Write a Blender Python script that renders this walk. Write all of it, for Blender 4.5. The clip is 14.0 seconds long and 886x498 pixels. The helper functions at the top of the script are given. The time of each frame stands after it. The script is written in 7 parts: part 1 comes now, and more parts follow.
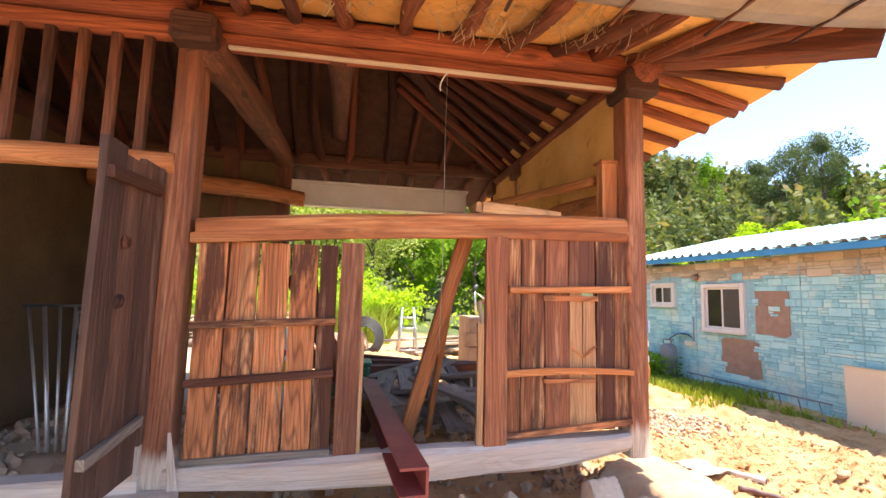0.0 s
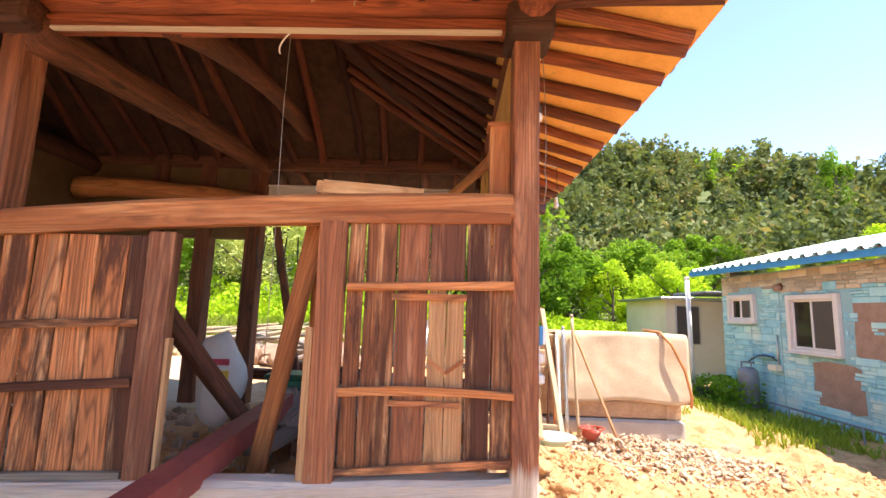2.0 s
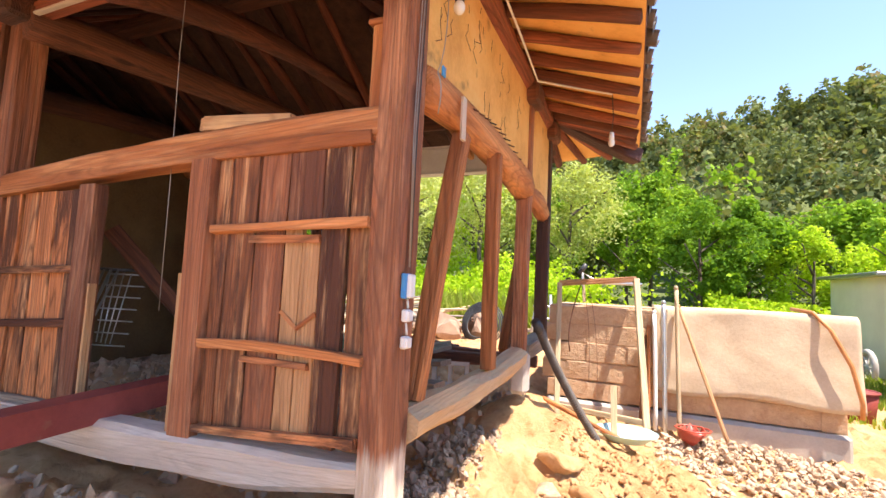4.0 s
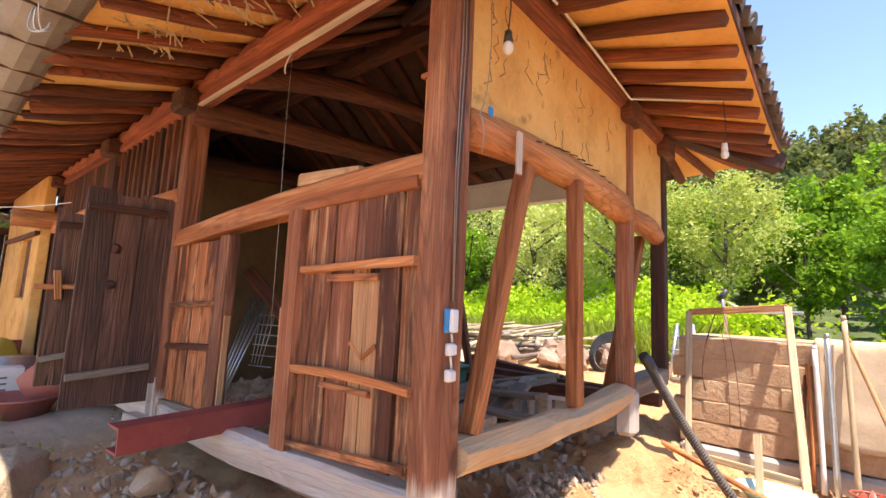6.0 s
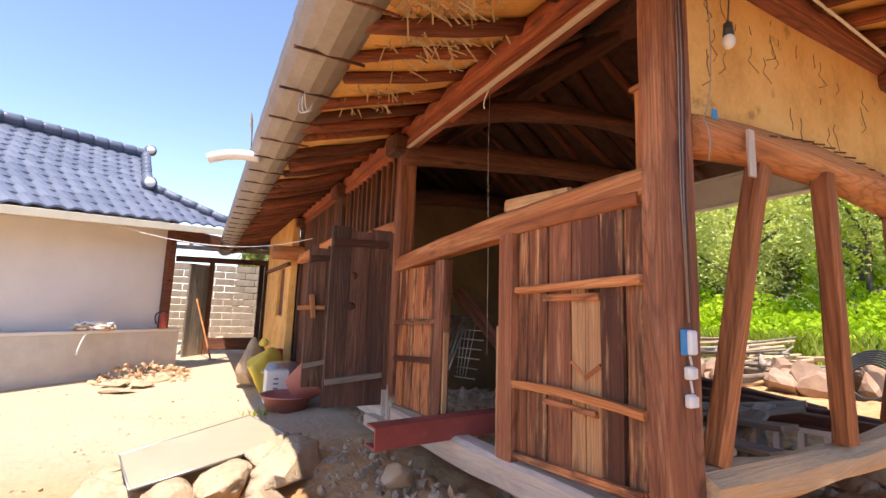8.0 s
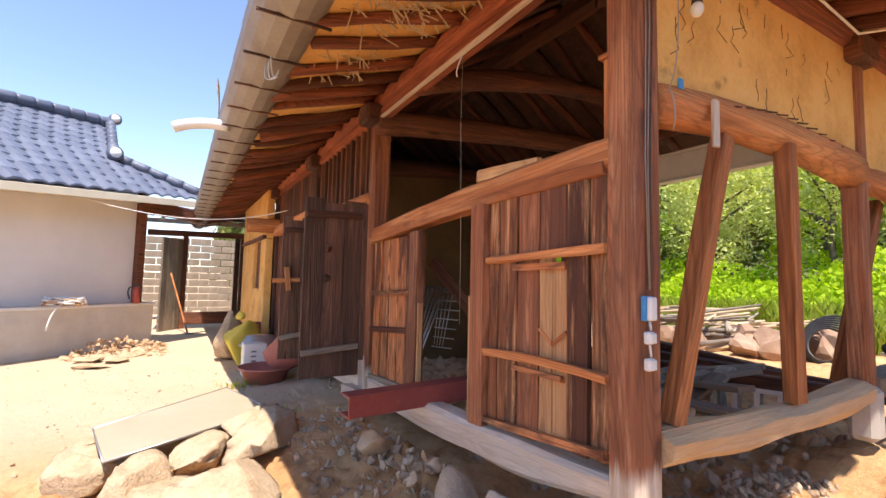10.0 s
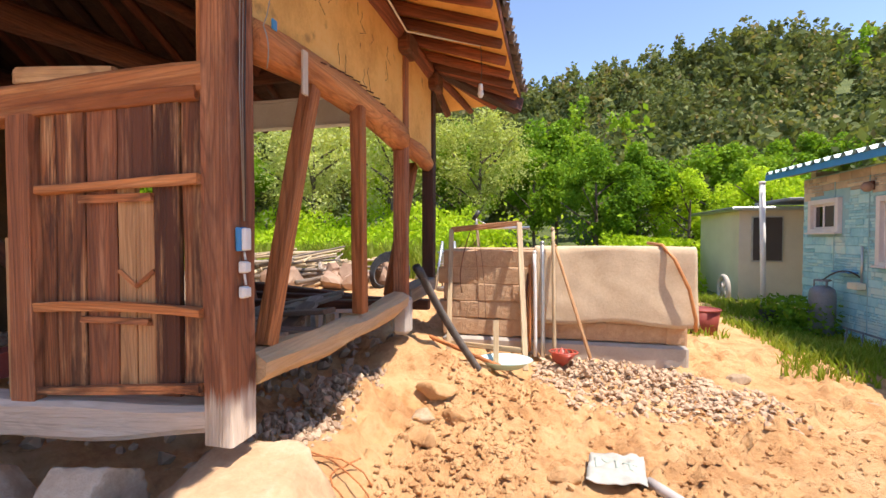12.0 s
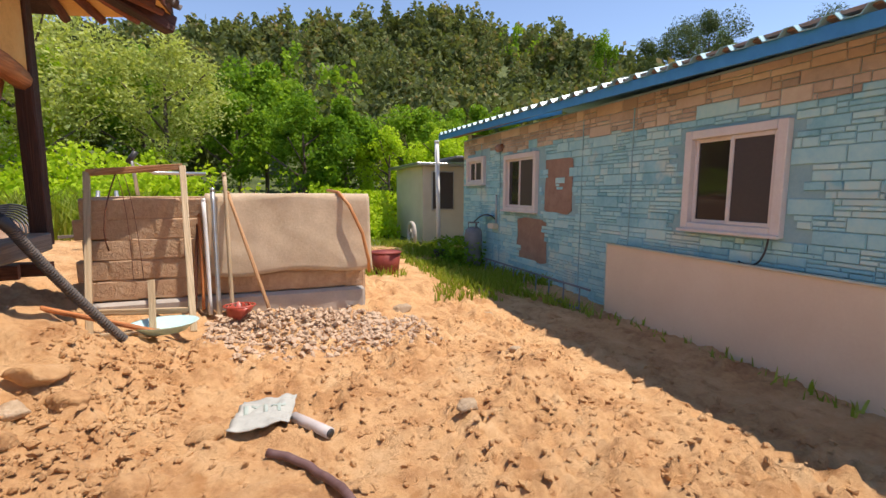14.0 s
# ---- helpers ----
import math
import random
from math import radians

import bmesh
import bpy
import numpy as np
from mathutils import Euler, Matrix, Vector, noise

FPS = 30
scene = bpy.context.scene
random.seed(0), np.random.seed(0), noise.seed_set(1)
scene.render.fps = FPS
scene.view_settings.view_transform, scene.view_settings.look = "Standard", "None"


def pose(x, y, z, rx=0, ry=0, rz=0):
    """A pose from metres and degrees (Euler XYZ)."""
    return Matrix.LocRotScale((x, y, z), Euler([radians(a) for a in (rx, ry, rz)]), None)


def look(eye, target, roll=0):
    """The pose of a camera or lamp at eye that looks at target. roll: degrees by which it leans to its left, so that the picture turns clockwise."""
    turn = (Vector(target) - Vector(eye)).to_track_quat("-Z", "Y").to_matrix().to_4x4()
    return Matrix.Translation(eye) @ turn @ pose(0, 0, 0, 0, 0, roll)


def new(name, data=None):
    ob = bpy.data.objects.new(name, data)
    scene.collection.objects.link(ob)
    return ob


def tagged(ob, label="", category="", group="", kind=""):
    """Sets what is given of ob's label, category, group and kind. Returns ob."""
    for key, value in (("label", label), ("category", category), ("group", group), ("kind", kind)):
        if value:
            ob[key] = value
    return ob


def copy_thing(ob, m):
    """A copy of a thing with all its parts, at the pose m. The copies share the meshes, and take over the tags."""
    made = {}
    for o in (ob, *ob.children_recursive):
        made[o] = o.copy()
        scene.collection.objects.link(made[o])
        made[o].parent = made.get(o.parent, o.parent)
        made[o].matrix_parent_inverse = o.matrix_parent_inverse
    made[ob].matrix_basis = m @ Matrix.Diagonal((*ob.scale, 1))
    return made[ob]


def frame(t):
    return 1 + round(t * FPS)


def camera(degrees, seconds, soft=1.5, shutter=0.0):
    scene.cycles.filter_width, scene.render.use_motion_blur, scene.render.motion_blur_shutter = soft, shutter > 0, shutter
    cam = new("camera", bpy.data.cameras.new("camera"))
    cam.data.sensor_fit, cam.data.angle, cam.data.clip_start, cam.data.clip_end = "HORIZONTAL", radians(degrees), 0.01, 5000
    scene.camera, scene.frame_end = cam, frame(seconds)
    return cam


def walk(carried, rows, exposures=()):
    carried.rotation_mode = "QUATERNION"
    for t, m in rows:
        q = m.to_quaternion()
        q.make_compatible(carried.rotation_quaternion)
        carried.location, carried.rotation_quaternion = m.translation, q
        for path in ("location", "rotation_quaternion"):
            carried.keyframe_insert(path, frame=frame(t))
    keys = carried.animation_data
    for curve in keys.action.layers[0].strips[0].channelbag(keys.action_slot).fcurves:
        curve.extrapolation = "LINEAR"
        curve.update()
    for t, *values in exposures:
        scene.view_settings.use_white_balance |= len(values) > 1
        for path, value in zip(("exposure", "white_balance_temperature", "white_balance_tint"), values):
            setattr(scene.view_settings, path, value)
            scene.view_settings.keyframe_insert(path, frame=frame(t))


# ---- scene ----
cam = camera(88.3, 14.0)
METRES, EYE, TILT, LEAN, TURN = 4.0, 1.5, 0.0, 0.0, -10.5
ROWS = [
    (0.0, 0.0, 0.0, 0.0, -0.16, 6.14, -1.51),
    (0.5, 0.074, 0.037, 0.0046, 2.57, 7.05, -1.52),
    (1.0, 0.1505, 0.069, 0.0037, 3.88, 7.85, -1.66),
    (1.5, 0.2187, 0.1171, -0.0039, 6.43, 8.21, -1.7),
    (2.0, 0.2986, 0.1574, -0.012, 11.39, 7.93, -1.83),
    (2.5, 0.3714, 0.2086, -0.0163, 17.15, 7.38, -1.84),
    (5.0, 0.6011, 0.431, -0.0369, 42.01, 3.59, -2.83),
    (5.5, 0.6114, 0.4303, -0.0279, 46.22, 5.13, -2.73),
    (6.0, 0.6142, 0.4228, -0.0203, 50.69, 7.01, -2.59),
    (6.5, 0.6119, 0.4066, -0.0164, 56.96, 8.34, -2.47),
    (7.0, 0.6109, 0.3919, -0.014, 63.79, 8.88, -2.25),
    (7.5, 0.6108, 0.381, -0.0137, 69.41, 8.66, -2.05),
    (8.0, 0.6115, 0.3759, -0.0138, 72.64, 7.61, -1.91),
    (10.5, 0.616, 0.3884, -0.0171, 67.46, 1.86, -1.46),
    (11.0, 0.616, 0.3875, -0.0202, 55.89, 1.14, -1.11),
    (11.5, 0.6158, 0.3818, -0.0243, 40.22, 0.12, -0.47),
    (12.0, 0.6307, 0.3855, -0.0321, 23.68, -1.45, -0.01),
    (12.5, 0.6601, 0.3888, -0.0373, 13.11, -2.9, 0.21),
    (13.0, 0.6928, 0.3937, -0.0445, 4.23, -5.11, 0.29),
    (13.5, 0.7199, 0.4035, -0.0486, -3.62, -6.69, 0.05),
    (14.0, 0.7453, 0.4273, -0.0524, -9.71, -7.06, -0.13),
]
walk(cam, [(t, pose(0, 0, EYE, TILT, LEAN, TURN) @ pose(METRES * x, METRES * y, METRES * z, 90 + pitch, roll, yaw)) for t, x, y, z, yaw, pitch, roll in ROWS],
     [(0, 2.15, 6900, 16), (2.5, 2.0, 6900, 16), (5, 1.9, 6900, 16), (8, 1.58, 6900, 16), (10.5, 1.52, 6900, 16), (11.5, 1.48, 6900, 16), (12, 1.32, 6900, 16), (12.5, 1.08, 6900, 16), (13, 0.95, 6900, 16), (14, 0.85, 6900, 16)])

# ---- world, sun, exposure ----
SUN = Vector((0.97, -0.41, 2.6)).normalized()
world = bpy.data.worlds.new("world")
scene.world = world
world.use_nodes = True
wn = world.node_tree.nodes
sky = wn.new("ShaderNodeTexSky")
sky.sky_type = "NISHITA"
sky.sun_disc = False
sky.sun_elevation = math.asin(SUN.z)
sky.sun_rotation = math.atan2(SUN.x, SUN.y)
sky.air_density, sky.dust_density, sky.ozone_density = 0.85, 0.0, 2.0
wn["Background"].inputs["Strength"].default_value = 0.122
world.node_tree.links.new(sky.outputs[0], wn["Background"].inputs["Color"])
lamp = bpy.data.lights.new("sun", "SUN")
lamp.energy, lamp.angle, lamp.color = 3.1, radians(0.6), (1.0, 0.95, 0.86)
new("sun", lamp).matrix_world = look(SUN * 50, (0, 0, 0))


# ---- materials ----
def nodes(name):
    m = bpy.data.materials.new(name)
    m.use_nodes = True
    t = m.node_tree
    return m, t, t.nodes["Principled BSDF"]


def nd(t, kind, **kw):
    n = t.nodes.new(kind)
    for k, v in kw.items():
        n.inputs[k].default_value = v
    return n


def coords(t, scale=(1, 1, 1), world_space=False):
    mp = nd(t, "ShaderNodeMapping", Scale=scale)
    if world_space:
        src = t.nodes.new("ShaderNodeNewGeometry").outputs["Position"]
    else:
        src = t.nodes.new("ShaderNodeTexCoord").outputs["Object"]
    t.links.new(src, mp.inputs["Vector"])
    return mp


def ramp(t, src, stops):
    r = t.nodes.new("ShaderNodeValToRGB")
    e = r.color_ramp.elements
    while len(e) < len(stops):
        e.new(0.5)
    for i, (p, c) in enumerate(stops):
        e[i].position = p
        e[i].color = (*c, 1)
    t.links.new(src, r.inputs["Fac"])
    return r.outputs["Color"]


def mix(t, fac, a, b, mode="MIX"):
    m = t.nodes.new("ShaderNodeMix")
    m.data_type, m.blend_type = "RGBA", mode
    for sock, v in ((m.inputs[0], fac), (m.inputs[6], a), (m.inputs[7], b)):
        if isinstance(v, bpy.types.NodeSocket):
            t.links.new(v, sock)
        elif isinstance(v, (int, float)):
            sock.default_value = v
        else:
            sock.default_value = (*v, 1)
    return m.outputs[2]


def math_node(t, op, a, b=0.0):
    m = t.nodes.new("ShaderNodeMath")
    m.operation = op
    for sock, v in ((m.inputs[0], a), (m.inputs[1], b)):
        if isinstance(v, bpy.types.NodeSocket):
            t.links.new(v, sock)
        else:
            sock.default_value = v
    return m.outputs[0]


def bump(t, bsdf, height, strength=0.4, distance=0.01):
    b = nd(t, "ShaderNodeBump", Strength=strength, Distance=distance)
    t.links.new(height, b.inputs["Height"])
    t.links.new(b.outputs[0], bsdf.inputs["Normal"])


def wood(name, dark, light, rough=0.75, line=0.55, worn=None, worn_amount=0.5, spread=0.35, stained=0.45, foot=None):
    """Old timber whose grain runs along the object's own x axis: long growth rings round knots, weathered streaks, dark stains; foot = height of a bleached end."""
    m, t, b = nodes(name)
    rnd = t.nodes.new("ShaderNodeObjectInfo").outputs["Random"]
    shift = t.nodes.new("ShaderNodeCombineXYZ")
    t.links.new(math_node(t, "MULTIPLY", rnd, 37.0), shift.inputs[0])
    t.links.new(math_node(t, "MULTIPLY", rnd, 11.0), shift.inputs[1])

    def tex(scale, kind="ShaderNodeTexNoise", **kw):
        mp = coords(t, scale)
        t.links.new(shift.outputs[0], mp.inputs["Location"])
        n = nd(t, kind, Scale=1.0, **kw)
        t.links.new(mp.outputs[0], n.inputs["Vector"])
        return n.outputs["Distance" if kind == "ShaderNodeTexVoronoi" else "Fac"]
    knot_d = tex((1.5, 4.5, 4.5), "ShaderNodeTexVoronoi")
    near = ramp(t, knot_d, [(0.06, (1, 1, 1)), (0.34, (0, 0, 0))])
    big = tex((0.32, 6.5, 6.5), Detail=0.8, Roughness=0.4)
    phase = math_node(t, "ADD", math_node(t, "MULTIPLY", big, 150.0), math_node(t, "MULTIPLY", near, 9.0))
    rings = math_node(t, "ADD", math_node(t, "MULTIPLY", math_node(t, "SINE", phase), 0.5), 0.5)
    fine = tex((4, 150, 150), Detail=4.0)
    streak = tex((0.55, 26, 26), Detail=5.0, Roughness=0.7)
    stain = tex((0.9, 8, 8), Detail=5.0, Roughness=0.6)
    tone = math_node(t, "ADD", math_node(t, "MULTIPLY", stain, 1.0 - spread), math_node(t, "MULTIPLY", rnd, spread))
    base = ramp(t, tone, [(0.3, dark), (0.5, tuple(a * 0.45 + c * 0.55 for a, c in zip(dark, light))), (0.68, light)])
    if worn:
        w = ramp(t, tex((0.8, 10, 10), Detail=6.0, Roughness=0.68), [(0.5, (0, 0, 0)), (0.62, (1, 1, 1))])
        base = mix(t, math_node(t, "MULTIPLY", w, worn_amount), base, worn)
    base = mix(t, math_node(t, "MULTIPLY", math_node(t, "POWER", rings, 5.0), line * 1.1), base, tuple(c * 0.42 for c in dark))
    sf = ramp(t, streak, [(0.46, (0, 0, 0)), (0.66, (1, 1, 1))])
    base = mix(t, math_node(t, "MULTIPLY", sf, min(1.0, line * 1.4)), base, tuple(c * 0.6 for c in dark))
    ff = ramp(t, fine, [(0.44, (0, 0, 0)), (0.7, (1, 1, 1))])
    base = mix(t, math_node(t, "MULTIPLY", ff, line), base, tuple(c * 0.6 for c in dark))
    bf = ramp(t, tex((1.3, 7.5, 7.5), Detail=7.0, Roughness=0.7), [(0.5, (0, 0, 0)), (0.6, (1, 1, 1))])
    base = mix(t, math_node(t, "MULTIPLY", bf, stained), base, tuple(c * 0.75 for c in dark))
    core = ramp(t, knot_d, [(0.06, (1, 1, 1)), (0.12, (0, 0, 0))])
    base = mix(t, math_node(t, "MULTIPLY", core, min(0.9, line * 1.6)), base, tuple(c * 0.3 for c in dark))
    if foot:
        sep = t.nodes.new("ShaderNodeSeparateXYZ")
        t.links.new(t.nodes.new("ShaderNodeTexCoord").outputs["Object"], sep.inputs[0])
        up = math_node(t, "MULTIPLY", math_node(t, "SUBTRACT", foot, sep.outputs[0]), 15.0)
        f = math_node(t, "ADD", up, math_node(t, "MULTIPLY", math_node(t, "SUBTRACT", streak, 0.5), 3.5))
        f = ramp(t, f, [(0.0, (0, 0, 0)), (0.9, (1, 1, 1))])
        pale = ramp(t, tex((2, 20, 20), Detail=5.0), [(0.35, (0.5, 0.38, 0.28)), (0.6, (0.74, 0.63, 0.52))])
        base = mix(t, f, base, pale)
    t.links.new(base, b.inputs["Base Color"])
    b.inputs["Roughness"].default_value = rough
    h = math_node(t, "ADD", math_node(t, "MULTIPLY", rings, -1.1 * line), math_node(t, "SUBTRACT", fine, math_node(t, "MULTIPLY", sf, 0.8)))
    bump(t, b, h, 0.8, 0.006)
    return m


def mottled(name, stops, scale=6, detail=6, rough=0.9, bump_s=0.5, bump_d=0.02, world_space=False, fine=40, second=None, stretch=(1, 1, 1), metal=0.0, island=0.0):
    m, t, b = nodes(name)
    mp = coords(t, stretch, world_space)
    n = nd(t, "ShaderNodeTexNoise", Scale=scale, Detail=detail, Roughness=0.62)
    t.links.new(mp.outputs[0], n.inputs["Vector"])
    n2 = nd(t, "ShaderNodeTexNoise", Scale=fine, Detail=5.0, Roughness=0.7)
    t.links.new(mp.outputs[0], n2.inputs["Vector"])
    v = math_node(t, "ADD", math_node(t, "MULTIPLY", n.outputs["Fac"], 0.72), math_node(t, "MULTIPLY", n2.outputs["Fac"], 0.28))
    if island:
        src = t.nodes.new("ShaderNodeNewGeometry").outputs["Random Per Island"]
        orn = t.nodes.new("ShaderNodeObjectInfo").outputs["Random"]
        both = math_node(t, "FRACT", math_node(t, "ADD", src, orn))
        v = math_node(t, "ADD", v, math_node(t, "MULTIPLY", math_node(t, "SUBTRACT", both, 0.5), island))
    c = ramp(t, v, stops)
    if second:
        n3 = nd(t, "ShaderNodeTexNoise", Scale=second[0], Detail=4.0, Roughness=0.65)
        t.links.new(mp.outputs[0], n3.inputs["Vector"])
        f = ramp(t, n3.outputs["Fac"], [(second[1], (0, 0, 0)), (second[1] + 0.12, (1, 1, 1))])
        c = mix(t, f, c, second[2])
    t.links.new(c, b.inputs["Base Color"])
    b.inputs["Roughness"].default_value = rough
    b.inputs["Metallic"].default_value = metal
    if bump_s:
        bump(t, b, v, bump_s, bump_d)
    return m


def leafy(name, stops, through_light=0.35):
    m, t, b = nodes(name)
    src = t.nodes.new("ShaderNodeNewGeometry").outputs["Random Per Island"]
    orn = t.nodes.new("ShaderNodeObjectInfo").outputs["Random"]
    pos = coords(t, (1, 1, 1), True)
    n = nd(t, "ShaderNodeTexNoise", Scale=0.35, Detail=3.0)
    t.links.new(pos.outputs[0], n.inputs["Vector"])
    v = math_node(t, "ADD", math_node(t, "MULTIPLY", src, 0.3), math_node(t, "MULTIPLY", n.outputs["Fac"], 0.6))
    v = math_node(t, "ADD", v, math_node(t, "MULTIPLY", orn, 0.2))
    c = ramp(t, v, stops)
    t.links.new(c, b.inputs["Base Color"])
    b.inputs["Roughness"].default_value = 0.65
    b.inputs["Specular IOR Level"].default_value = 0.12
    tr = t.nodes.new("ShaderNodeBsdfTranslucent")
    t.links.new(mix(t, 1.0, c, (1.0, 1.0, 0.45), "MULTIPLY"), tr.inputs["Color"])
    ms = nd(t, "ShaderNodeMixShader", Fac=through_light)
    t.links.new(b.outputs[0], ms.inputs[1])
    t.links.new(tr.outputs[0], ms.inputs[2])
    t.links.new(ms.outputs[0], t.nodes["Material Output"].inputs["Surface"])
    return m


M_POST = wood("old_post_wood", (0.15, 0.05, 0.025), (0.52, 0.18, 0.075), line=0.36, stained=0.5, worn=(0.6, 0.31, 0.17), worn_amount=0.55)
M_POST_PALE = wood("old_post_wood_bleached_foot", (0.15, 0.05, 0.025), (0.52, 0.18, 0.075), line=0.36, stained=0.5, worn=(0.6, 0.31, 0.17), worn_amount=0.55, foot=0.2)
M_BEAM = wood("old_beam_wood", (0.34, 0.105, 0.034), (0.84, 0.34, 0.12), line=0.3, stained=0.25, worn=(0.8, 0.43, 0.19), worn_amount=0.5)
M_BOARD = wood("door_board_wood", (0.095, 0.028, 0.012), (0.76, 0.27, 0.095), line=0.48, stained=0.9, worn=(0.84, 0.46, 0.22), worn_amount=0.75, spread=0.45)
M_PALE_BOARD = wood("pale_board_wood", (0.44, 0.2, 0.085), (0.76, 0.47, 0.23), stained=0.3, line=0.35, spread=0.2)
M_DARK = wood("dark_old_wood", (0.06, 0.022, 0.012), (0.25, 0.085, 0.04), line=0.4, spread=0.4)
M_OLDLEAF = wood("dull_brown_door_wood", (0.075, 0.036, 0.022), (0.27, 0.125, 0.075), line=0.4, stained=0.4, worn=(0.33, 0.18, 0.12), worn_amount=0.4)
# Darker copy of the rafter wood, with the roof's inner shade in its colour.
M_RAFTER_DIM = wood("shaded_rafter_wood", (0.05, 0.015, 0.009), (0.24, 0.065, 0.03), line=0.3, spread=0.5)
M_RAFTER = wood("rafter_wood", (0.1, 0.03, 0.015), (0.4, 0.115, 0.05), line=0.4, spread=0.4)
M_RED = wood("red_purlin_wood", (0.22, 0.052, 0.022), (0.62, 0.17, 0.06), line=0.4, spread=0.2)
M_SILL = wood("bleached_sill_wood", (0.52, 0.4, 0.31), (0.74, 0.62, 0.52), stained=0.2, line=0.14, worn=(0.78, 0.7, 0.62), worn_amount=0.6, spread=0.1)
M_SILL2 = wood("new_log_wood", (0.52, 0.33, 0.18), (0.7, 0.49, 0.28), stained=0.25, line=0.12, worn=(0.72, 0.56, 0.38), spread=0.1)
M_FOOT = wood("bleached_strip_wood", (0.5, 0.39, 0.29), (0.74, 0.62, 0.5), stained=0.15, line=0.1, spread=0.1)
M_BRACE = wood("brace_wood", (0.28, 0.09, 0.03), (0.74, 0.27, 0.085), line=0.4, spread=0.3)
M_GREYWOOD = wood("weathered_grey_wood", (0.19, 0.145, 0.11), (0.48, 0.4, 0.32), line=0.35, spread=0.5)
M_NEWWOOD = wood("raw_batten_wood", (0.45, 0.32, 0.18), (0.68, 0.53, 0.34), stained=0.15, line=0.2, spread=0.2)
M_MUD = mottled("yellow_mud_plaster", [(0.3, (0.6, 0.29, 0.075)), (0.52, (0.82, 0.46, 0.14)), (0.72, (0.86, 0.56, 0.22))], 3, rough=0.95, bump_s=0.6, bump_d=0.02, second=(5, 0.62, (0.36, 0.18, 0.06)))
# Mud of the rooms: indoor shade is put into this much darker colour.
M_MUDIN = mottled("shaded_mud_wall", [(0.3, (0.08, 0.045, 0.02)), (0.7, (0.19, 0.115, 0.05))], 2.5, rough=0.95, second=(3, 0.6, (0.14, 0.08, 0.04)))
# Roof underside: the dimness below the tiles is painted in as near black.
M_ROOFBED = mottled("shaded_roof_bed", [(0.3, (0.03, 0.014, 0.009)), (0.7, (0.1, 0.045, 0.027))], 9, rough=0.95, bump_s=0.9, bump_d=0.04, second=(14, 0.7, (0.24, 0.17, 0.11)))
M_EARTH = mottled("dry_sandy_earth", [(0.34, (0.43, 0.2, 0.074)), (0.48, (0.66, 0.37, 0.165)), (0.66, (0.79, 0.51, 0.26))], 3.2, rough=0.95, bump_s=1.0, bump_d=0.04, world_space=True, fine=26, second=(6.5, 0.57, (0.5, 0.245, 0.092)))


def overgrown(m, y0):
    """Beyond the yard the earth is covered by green and brown litter."""
    t = m.node_tree
    b = t.nodes["Principled BSDF"]
    old = b.inputs["Base Color"].links[0].from_socket
    sep = t.nodes.new("ShaderNodeSeparateXYZ")
    t.links.new(t.nodes.new("ShaderNodeNewGeometry").outputs["Position"], sep.inputs[0])
    n = nd(t, "ShaderNodeTexNoise", Scale=0.8, Detail=4.0)
    mp = coords(t, (1, 1, 1), True)
    t.links.new(mp.outputs[0], n.inputs["Vector"])
    f = math_node(t, "SUBTRACT", math_node(t, "ADD", sep.outputs[1], math_node(t, "MULTIPLY", n.outputs["Fac"], 3.0)), y0 + 1.5)
    f = ramp(t, f, [(0.0, (0, 0, 0)), (1.0, (1, 1, 1))])
    green = ramp(t, n.outputs["Fac"], [(0.3, (0.05, 0.08, 0.02)), (0.7, (0.14, 0.17, 0.05))])
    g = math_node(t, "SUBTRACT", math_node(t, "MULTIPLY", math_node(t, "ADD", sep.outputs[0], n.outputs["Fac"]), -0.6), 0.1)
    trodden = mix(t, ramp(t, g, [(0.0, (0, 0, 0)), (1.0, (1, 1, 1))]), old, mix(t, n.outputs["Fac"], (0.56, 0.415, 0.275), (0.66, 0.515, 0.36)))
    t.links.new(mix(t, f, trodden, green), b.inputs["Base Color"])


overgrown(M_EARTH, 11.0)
et = M_EARTH.node_tree
eb = et.nodes["Principled BSDF"]
en = nd(et, "ShaderNodeTexNoise", Scale=7.0, Detail=9.0, Roughness=0.78)
et.links.new(coords(et, (1, 1, 1), True).outputs[0], en.inputs["Vector"])
bump(et, eb, en.outputs["Fac"], 0.9, 0.06)
M_ROCK = mottled("fieldstone", [(0.3, (0.34, 0.24, 0.165)), (0.55, (0.5, 0.375, 0.27)), (0.75, (0.62, 0.5, 0.38))], 5, rough=0.85, bump_s=0.6, bump_d=0.03, island=0.25)
M_RUBBLE = mottled("grey_rubble", [(0.3, (0.34, 0.235, 0.155)), (0.7, (0.54, 0.395, 0.28))], 8, rough=0.9, island=0.35)
M_PINK = mottled("pinkish_rubble", [(0.3, (0.44, 0.3, 0.195)), (0.7, (0.62, 0.455, 0.315))], 8, rough=0.9, island=0.16)
M_TIN = mottled("dull_gutter_tin", [(0.3, (0.25, 0.21, 0.18)), (0.7, (0.36, 0.32, 0.28))], 5, rough=0.5, bump_s=0.1, metal=0.25)
M_TILE = mottled("roof_tile_clay", [(0.3, (0.07, 0.055, 0.05)), (0.7, (0.19, 0.15, 0.13))], 12, rough=0.85, island=0.2)
M_WHITE = mottled("white_paint", [(0.3, (0.68, 0.66, 0.62)), (0.7, (0.8, 0.79, 0.76))], 5, rough=0.5, bump_s=0.05)
M_LIME = mottled("white_lime_wall", [(0.3, (0.66, 0.65, 0.64)), (0.7, (0.76, 0.75, 0.73))], 1.5, rough=0.9, bump_s=0.2)
